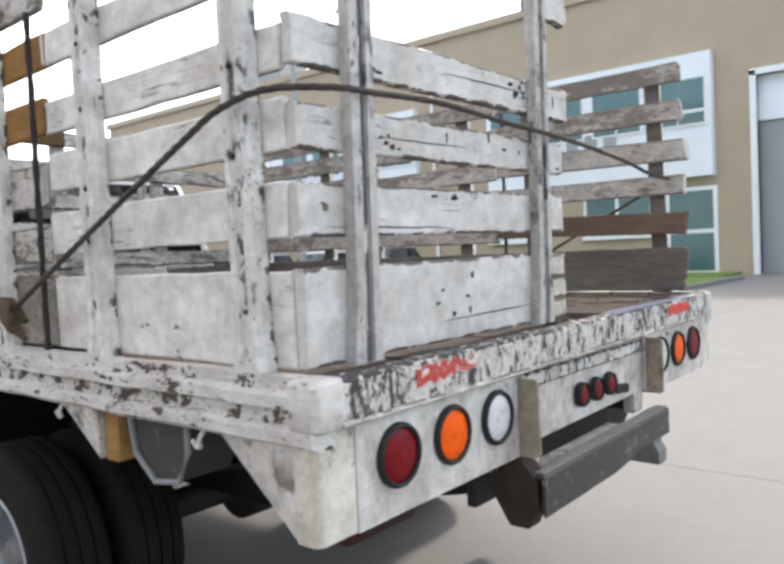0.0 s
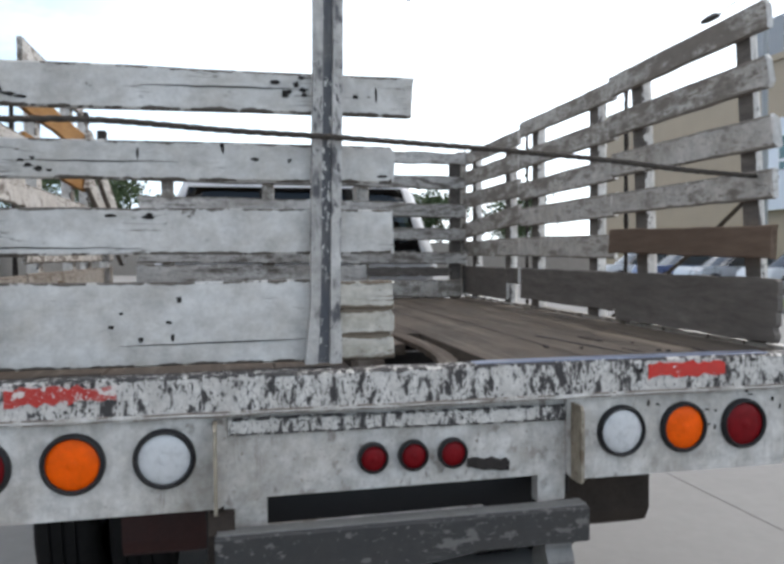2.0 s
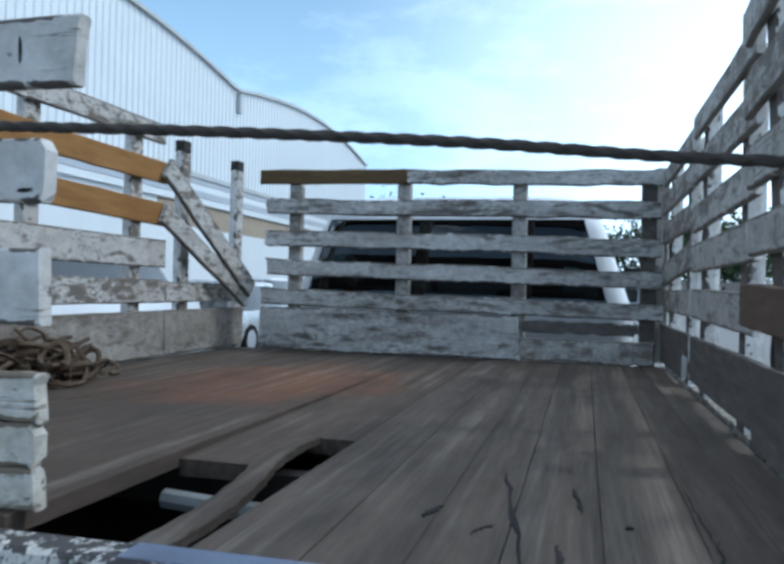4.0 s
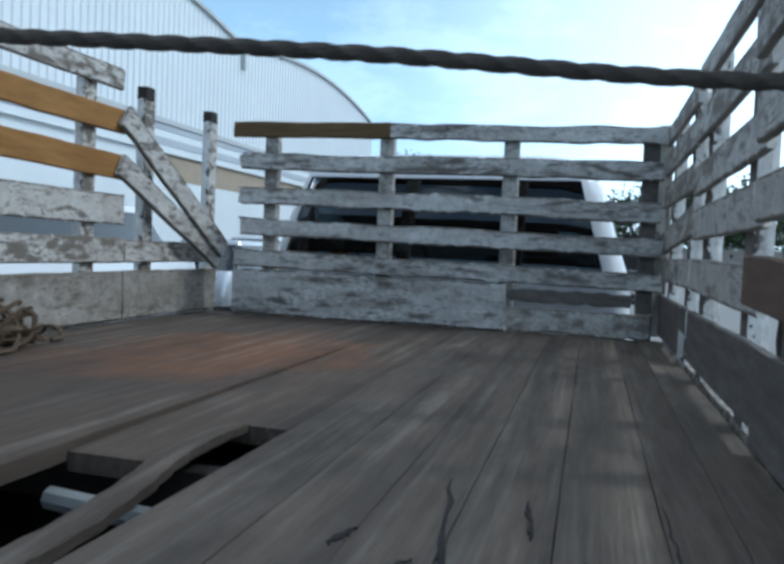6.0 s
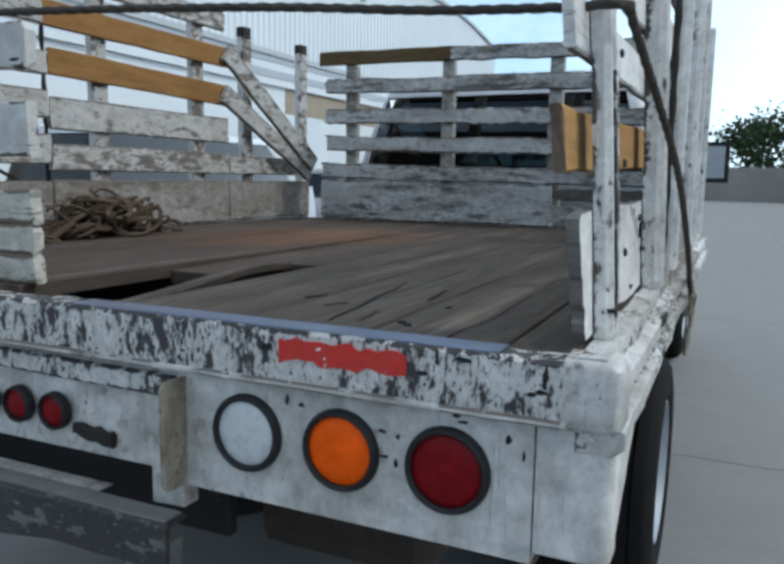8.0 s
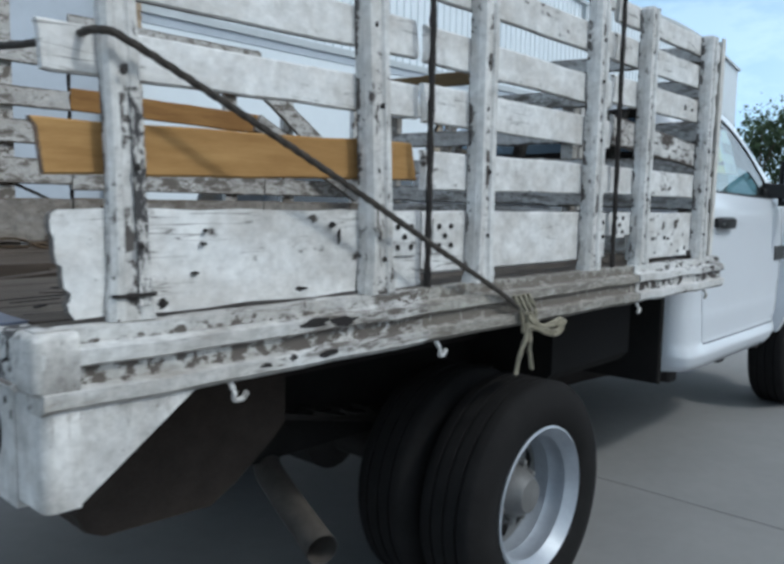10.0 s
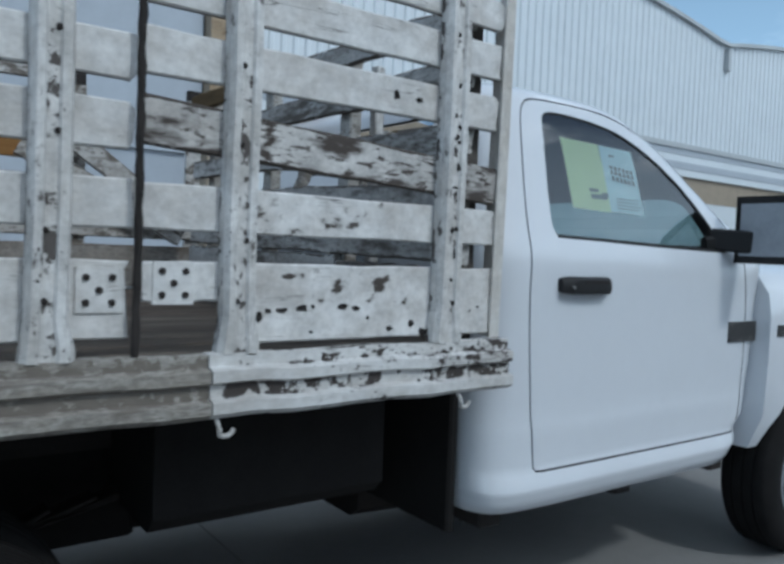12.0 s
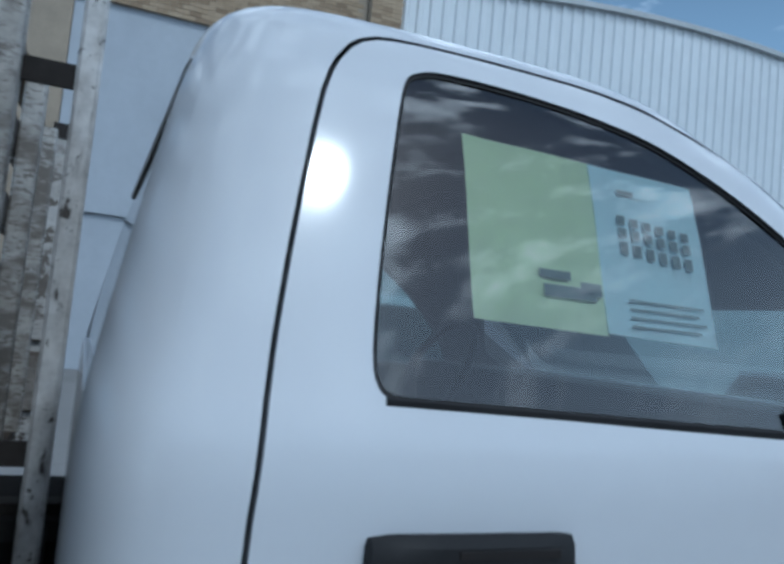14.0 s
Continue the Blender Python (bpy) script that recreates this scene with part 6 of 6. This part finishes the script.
block(b, -1.67, -0.82, WY + 0.19, WY + 0.24, 4.98, 5.81, 0.01)
part("vent", b, M_CAB_IN, pier, "dark square vent")
for x0, x1, z0, z1 in ((-9.5, -2.0, 3.9, 9.2), (-0.2, 7.5, 3.9, 9.2), (8.5, 17, 3.9, 9.2)):
    b = bmesh.new()
    block(b, x0, x1, WY - 0.1, WY + 0.12, z0, z1, 0.02)
    part("panel", b, M_PALE, office, "pale blue-white wall panel")

# ---- building across the yard ----
M_TAN = plain("tan_stucco", (0.40, 0.325, 0.245), 0.92, 0, 0.08, 0.8, bumpy=0.15)
M_WHITE_PANEL = plain("white_wall_panel", (0.72, 0.76, 0.82), 0.5, 0, 0.04, 0.6)
M_FRAME = plain("white_window_frame", (0.74, 0.76, 0.78), 0.4, 0, 0.04, 3)
M_TEAL = plain("teal_window_glass", (0.05, 0.13, 0.14), 0.06, 0, 0.25, 0.8, coat=0.6)
M_SHUTTER = plain("grey_roller_shutter", (0.30, 0.31, 0.33), 0.6, 0.1, 0.08, 1)
M_GRASS = plain("grass", (0.13, 0.20, 0.045), 0.95, 0, 0.35, 6, bumpy=0.6)
BY = 25.0
hall = thing("office_hall", "tan office building with a white window band", "building", at=(-18, BY, GROUND))
b = bmesh.new()
block(b, -46, 14, BY, BY + 18, GROUND, 10.65, 0.02)
openings = []
c = bmesh.new()
block(c, -5.45, 0.2, BY - 1, BY + 0.5, GROUND - 0.2, 6.7, 0)
part("wall", carve(b, [c]), M_TAN, hall, "tan stucco wall")
b = bmesh.new()
block(b, -46.2, 14.2, BY - 0.15, BY + 0.3, 10.55, 10.85, 0.02)
part("parapet_cap", b, M_TAN, hall)
for x0, x1 in ((-6.75, -15.8), (-19.6, -30.6)):
    b = bmesh.new()
    block(b, x0, x1, BY - 0.35, BY + 0.05, 3.5, 7.75, 0.02)
    part("window_band", b, M_WHITE_PANEL, hall, "white projecting wall panel")
    w = x0 - 0.15
    while w > x1 + 2.0:
        win = bmesh.new()
        block(win, w, w - 1.95, BY - 0.40, BY - 0.30, 5.25, 6.95, 0.01)
        wob = part("window", win, M_FRAME, hall)
        for px0, px1, pz0, pz1 in ((w - 0.08, w - 1.87, 5.82, 6.87), (w - 0.08, w - 0.95, 5.33, 5.70), (w - 1.0, w - 1.87, 5.33, 5.70)):
            win = bmesh.new()
            block(win, px0, px1, BY - 0.412, BY - 0.39, pz0, pz1, 0.004)
            part("pane", win, M_TEAL, wob)
        w -= 2.25
for x0, x1, z0, z1 in ((-6.72, -8.50, GROUND, 3.15), (-8.98, -11.68, 1.5, 3.12), (-13.3, -16.0, 1.5, 3.12), (-20.2, -22.9, 1.5, 3.12)):
    win = bmesh.new()
    block(win, x0, x1, BY - 0.08, BY + 0.1, z0, z1, 0.01)
    wob = part("window", win, M_FRAME, hall, "white framed window")
    mid_z = (z0 + z1) / 2
    mid_x = (x0 + x1) / 2
    halves = [(x0 - 0.14, x1 + 0.14, z0 + 0.16, mid_z - 0.07), (x0 - 0.14, x1 + 0.14, mid_z + 0.07, z1 - 0.14)] if z0 < 1 else [(x0 - 0.12, mid_x + 0.07, z0 + 0.16, z1 - 0.10), (mid_x - 0.07, x1 + 0.12, z0 + 0.16, z1 - 0.10)]
    for px0, px1, pz0, pz1 in halves:
        win = bmesh.new()
        block(win, px0, px1, BY - 0.095, BY - 0.06, pz0, pz1, 0.004)
        part("pane", win, M_TEAL, wob)
    if z0 > 1:
        win = bmesh.new()
        block(win, x0 + 0.06, x1 - 0.06, BY - 0.16, BY - 0.05, z0 - 0.06, z0 + 0.05, 0.01)
        part("window_sill", win, M_FRAME, wob)
b = bmesh.new()
block(b, -5.45, 0.2, BY + 0.42, BY + 0.6, GROUND, 5.2, 0.01)
part("shutter", b, M_SHUTTER, hall, "grey roller shutter in the gateway")
b = bmesh.new()
block(b, -5.45, 0.2, BY + 0.30, BY + 0.55, 5.2, 6.7, 0.01)
part("gateway_panel", b, M_WHITE_PANEL, hall)
b = bmesh.new()
for x0, x1, z0, z1 in ((-5.42, -5.62, GROUND, 6.85), (0.2, 0.4, GROUND, 6.85), (-5.62, 0.4, 6.7, 6.9)):
    block(b, x0, x1, BY - 0.06, BY + 0.1, z0, z1, 0.01)
part("gateway_frame", b, M_FRAME, hall)
# rain pipe with a hopper head
b = bmesh.new()
tube(b, [(-18.75, BY - 0.09, GROUND), (-18.75, BY - 0.09, 8.75)], 0.075, 10)
pipe = part("rain_pipe", b, M_FRAME, hall, "pale rain pipe")
b = bmesh.new()
sweep(b, [[(-18.75 + u * g, BY - 0.16 + v * g, z) for u, v in ((-1, -0.6), (1, -0.6), (1, 0.6), (-1, 0.6))] for z, g in ((8.70, 0.12), (8.85, 0.30), (9.10, 0.32))])
part("hopper_head", b, M_FRAME, pipe)
# sign bars on the white band
for k in range(7):
    x = -10.15 - k * 0.76
    b = bmesh.new()
    block(b, x, x - 0.50, BY - 0.385, BY - 0.35, 4.82, 5.42, 0.01)
    part("sign_bar", b, M_SHUTTER, hall, "dark grey bar of a wall sign")
b = bmesh.new()
block(b, -33.2, -30.3, BY + 1.4, BY + 3.6, 10.6, 13.3, 0.03)
tank = tagged(part("roof_tank", b, M_SHUTTER), "grey box on the roof of the tan building", "roof unit")
# grass strip and kerb along the building
b = bmesh.new()
block(b, -16.5, -5.4, 12.2, 22.3, GROUND - 0.02, GROUND + 0.09, 0.02)
block(b, -46, -6.0, 22.3, BY - 0.02, GROUND - 0.02, GROUND + 0.10, 0.02)
grass = tagged(part("lawn", b, M_GRASS), "strip of green lawn along the tan building", "grass", kind="structure")
b = bmesh.new()
block(b, -46, -16.7, 22.12, 22.28, GROUND - 0.02, GROUND + 0.13, 0.02)
block(b, -16.7, -5.2, 12.0, 12.18, GROUND - 0.02, GROUND + 0.13, 0.02)
block(b, -5.38, -5.2, 12.18, 22.2, GROUND - 0.02, GROUND + 0.13, 0.02)
tagged(part("kerb", b, M_CONCRETE), "pale concrete kerb beside the lawn", "kerb", kind="structure")
# street lamp
M_POLE = plain("galvanised_pole", (0.30, 0.31, 0.32), 0.5, 0.4, 0.1, 3)
lamp = thing("street_lamp", "tall grey double-armed street lamp", "street lamp", at=(-15.3, 13.3, GROUND))
b = bmesh.new()
lathe(b, [(0.0001, GROUND), (0.11, GROUND), (0.07, 8.30), (0.0001, 8.34)], (-15.3, 13.3, 0), "z", 14)
part("pole", b, M_POLE, lamp, smooth=True)
for s in (1, -1):
    b = bmesh.new()
    e = (-15.3 - s * 1.85, 13.3 - s * 0.10, 8.20)
    tube(b, smooth_line([(-15.3, 13.3, 8.25), (-15.3 - s * 0.9, 13.3 - s * 0.05, 8.38), e], 6), 0.018, 8)
    arm = part("arm", b, M_POLE, lamp, smooth=True)
    b = bmesh.new()
    sweep(b, [[(e[0] - s * (0.05 + 0.46 * f), e[1] + w, e[2] + h) for w, h in ((-0.17 * g, 0), (0, 0.14 * g), (0.17 * g, 0), (0, -0.07 * g))] for f, g in ((-0.3, 0.4), (0.2, 1.0), (1.0, 1.0), (1.4, 0.5))])
    part("lamp_head", b, M_BUMPER, arm, "grey lamp head")


# ---- parked vehicles ----
M_CAR_GLASS = plain("dark_car_glass", (0.02, 0.024, 0.028), 0.08, 0, 0.2, 1, coat=0.4)


def car(x, y, yaw, paint, label, length=4.4, width=1.75, height=1.5, van=False):
    m = pose(x, y, GROUND, 0, 0, yaw)
    c = thing("parked_car", label, "car", "parked cars", at=(x, y, GROUND))
    L, W = length / 2, width / 2

    def place(bm_, name, material, parent=c, lab="", smooth=False):
        bmesh.ops.transform(bm_, matrix=m, verts=bm_.verts[:])
        return part(name, bm_, material, parent, lab, smooth)

    b_ = bmesh.new()
    belt = height * 0.60
    sweep(b_, [[(px, py, z) for px, py in plan(L * f, -L * g, W * w, 0.18, 0.25, 0, 5)] for z, f, g, w in ((0.25, 0.95, 0.95, 0.94), (0.42, 1.0, 1.0, 1.0), (belt * 0.8, 0.99, 0.97, 1.0), (belt, 0.95, 0.90 if not van else 0.96, 0.96))])
    place(b_, "body", paint, smooth=True)
    b_ = bmesh.new()
    f0, f1 = (0.92, 0.86) if van else (0.78, 0.62)
    g0, g1 = (0.72, 0.50) if van else (0.40, 0.12)
    sweep(b_, [[(px, py, z) for px, py in plan(L * f, -L * g, W * w, 0.12, 0.15, 0, 5)] for z, f, g, w in ((belt, f0, g0, 0.94), (height * 0.93, f1, g1, 0.78))])
    place(b_, "glasshouse", M_CAR_GLASS, smooth=True, lab="dark glazed cabin windows")
    b_ = bmesh.new()
    sweep(b_, [[(px, py, z) for px, py in plan(L * f, -L * g, W * w, 0.12, 0.15, 0, 5)] for z, f, g, w in ((height * 0.93, f1 + 0.01, g1 + 0.01, 0.79), (height * 0.975, f1, g1, 0.76), (height, f1 - 0.1, g1 - 0.1, 0.62))])
    place(b_, "roof", paint, smooth=True)
    for sx in (-0.62, 0.60):
        for sy in (-1, 1):
            b_ = bmesh.new()
            lathe(b_, [(0.0001, -0.09), (0.31, -0.09), (0.33, -0.05), (0.33, 0.05), (0.31, 0.09), (0.0001, 0.09)], (L * sx, sy * (W - 0.06), 0.33), "y", 20)
            tyre = place(b_, "wheel", M_TYRE, smooth=True)
            b_ = bmesh.new()
            lathe(b_, [(0.0001, sy * 0.095), (0.20, sy * 0.098), (0.21, sy * 0.09)], (L * sx, sy * (W - 0.06), 0.33), "y", 16)
            place(b_, "rim", M_RIM, tyre, smooth=True)
    return c


M_CAR_BLUE = plain("blue_car_paint", (0.07, 0.10, 0.22), 0.3, 0.2, 0.05, 2, coat=0.8)
M_CAR_DARK = plain("dark_car_paint", (0.03, 0.032, 0.036), 0.3, 0.2, 0.05, 2, coat=0.8)
M_CAR_RED = plain("red_car_paint", (0.42, 0.02, 0.03), 0.35, 0.1, 0.05, 2, coat=0.8)
M_CAR_SILVER = plain("silver_car_paint", (0.45, 0.47, 0.50), 0.3, 0.5, 0.05, 2, coat=0.8)
car(-17.5, 19.5, 90, M_CAR_DARK, "dark parked saloon car beside the lawn")
car(-21.0, 19.5, 90, M_CAB, "white parked car beside the lawn")
car(-24.6, 19.3, 90, M_CAR_SILVER, "silver parked car beside the lawn")
car(-28.2, 19.5, 90, M_CAR_BLUE, "blue parked car beside the lawn")
car(-32.0, 19.4, 90, M_CAB, "white parked car beside the lawn")
car(-8.0, -6.4, 0, M_CAB, "white parked van beside the truck", 5.2, 1.95, 2.0, True)
car(-14.6, -6.8, 0, M_CAR_SILVER, "silver parked car beyond the van", 4.5, 1.8, 1.55)
car(-23.0, -9.8, 0, M_CAB, "white parked pickup near the warehouse", 5.2, 1.9, 1.75)
car(-58.0, 6.5, 90, M_CAR_RED, "red car parked at the far wall")
car(-58.5, 14.0, 90, M_CAB, "white car parked at the far wall")

# ---- far wall and trees ----
M_FAR_WALL = plain("grey_far_wall", (0.26, 0.24, 0.22), 0.95, 0, 0.15, 0.5)
b = bmesh.new()
block(b, -62.0, -61.7, -60, 60, GROUND, 2.6, 0.02)
tagged(part("boundary_wall", b, M_FAR_WALL), "low grey boundary wall at the end of the yard", "wall", kind="structure")
M_BARK = plain("bark", (0.10, 0.08, 0.06), 0.95, 0, 0.3, 6, bumpy=0.5)
M_LEAF = plain("dark_leaves", (0.045, 0.075, 0.030), 0.8, 0, 0.45, 1.2)


def tree(x, y, h, spread, seed):
    rng = random.Random(seed)
    t = thing("tree", "dark green leafy tree behind the boundary wall", "tree", "trees along the wall", at=(x, y, GROUND))
    b_ = bmesh.new()
    lathe(b_, [(0.0001, 0), (0.03 * h, 0), (0.018 * h, h * 0.35), (0.008 * h, h * 0.75), (0.0001, h * 0.76)], (x, y, GROUND), "z", 8)
    tips = []
    for k in range(9):
        a, up = rng.uniform(0, 6.28), rng.uniform(0.45, 0.95)
        tip = (x + spread * rng.uniform(0.3, 0.9) * math.cos(a), y + spread * rng.uniform(0.3, 0.9) * math.sin(a), GROUND + h * up)
        tube(b_, smooth_line([(x, y, GROUND + h * rng.uniform(0.25, 0.5)), (x * 0.6 + tip[0] * 0.4, y * 0.6 + tip[1] * 0.4, GROUND + h * up * 0.8), tip], 3), 0.007 * h, 5)
        tips.append(tip)
    part("trunk", b_, M_BARK, t)
    vs, fs = [], []
    for tip in tips + [(x, y, GROUND + h * 0.85)]:
        for k in range(300):
            d = Vector((rng.gauss(0, 1), rng.gauss(0, 1), rng.gauss(0, 0.8))) * spread * 0.30
            c_, s_ = Vector(tip) + d, rng.uniform(0.12, 0.30)
            u = Vector((rng.uniform(-1, 1), rng.uniform(-1, 1), rng.uniform(-1, 1))).normalized()
            v = u.cross(Vector((rng.uniform(-1, 1), rng.uniform(-1, 1), rng.uniform(-1, 1)))).normalized()
            i0 = len(vs)
            vs += [c_ - u * s_, c_ + v * s_ * 0.5, c_ + u * s_, c_ - v * s_ * 0.5]
            fs.append((i0, i0 + 1, i0 + 2, i0 + 3))
    me = bpy.data.meshes.new("crown")
    me.from_pydata(vs, [], fs)
    me.materials.append(M_LEAF)
    ob = new("crown", me)
    ob.parent = t
    ob.matrix_parent_inverse = Matrix.Translation(-t.location)
    tagged(ob, kind="stuff")


for k, (x, y, h, sp) in enumerate(((-66, -11.5, 8.6, 3.0), (-65, -6.0, 6.2, 2.4), (-66, 3.0, 6.0, 2.6), (-65, 7.6, 7.4, 3.0), (-66, 10.5, 7.2, 2.8), (-65, 13.5, 7.8, 3.2), (-66, 19, 7.2, 3.0), (-67, 26, 8, 3.5), (-68, -18, 9, 3.4))):
    tree(x, y, h, sp, k)

# ---- bricks of the pillar and the band ----
vs, fs = brick_box(-0.155, 0.155, 0.0, 0.018, -0.0575, 0.0575)
shared = bpy.data.meshes.new("brick")
shared.from_pydata(vs, [], fs)
shared.materials.append(M_CLAY)
for row in range(66):
    z = 4.9 + row * 0.128
    for col in range(3):
        x = -9.715 - 0.31 * col - (0.0 if row % 2 else 0.02)
        ob = new("brick", shared)
        ob.parent = pillar
        ob.location = (x, WY + 0.5, z)
rng = random.Random(19)
verts, faces = [], []
for row in range(21):
    z = 9.2 + row * 0.128
    x = -9.4 + (0.16 if row % 2 else 0.0)
    while x < 4.5:
        vs, fs = brick_box(x, x + 0.31, WY + 0.25, WY + 0.262 + rng.uniform(0, 0.008), z, z + 0.115)
        faces += [tuple(q + len(verts) for q in f) for f in fs]
        verts += vs
        x += 0.324
me = bpy.data.meshes.new("brickwork")
me.from_pydata(verts, [], faces)
me.materials.append(M_CLAY)
ob = new("brickwork", me)
ob.parent = tan_band
tagged(ob, "courses of tan brick", kind="stuff")
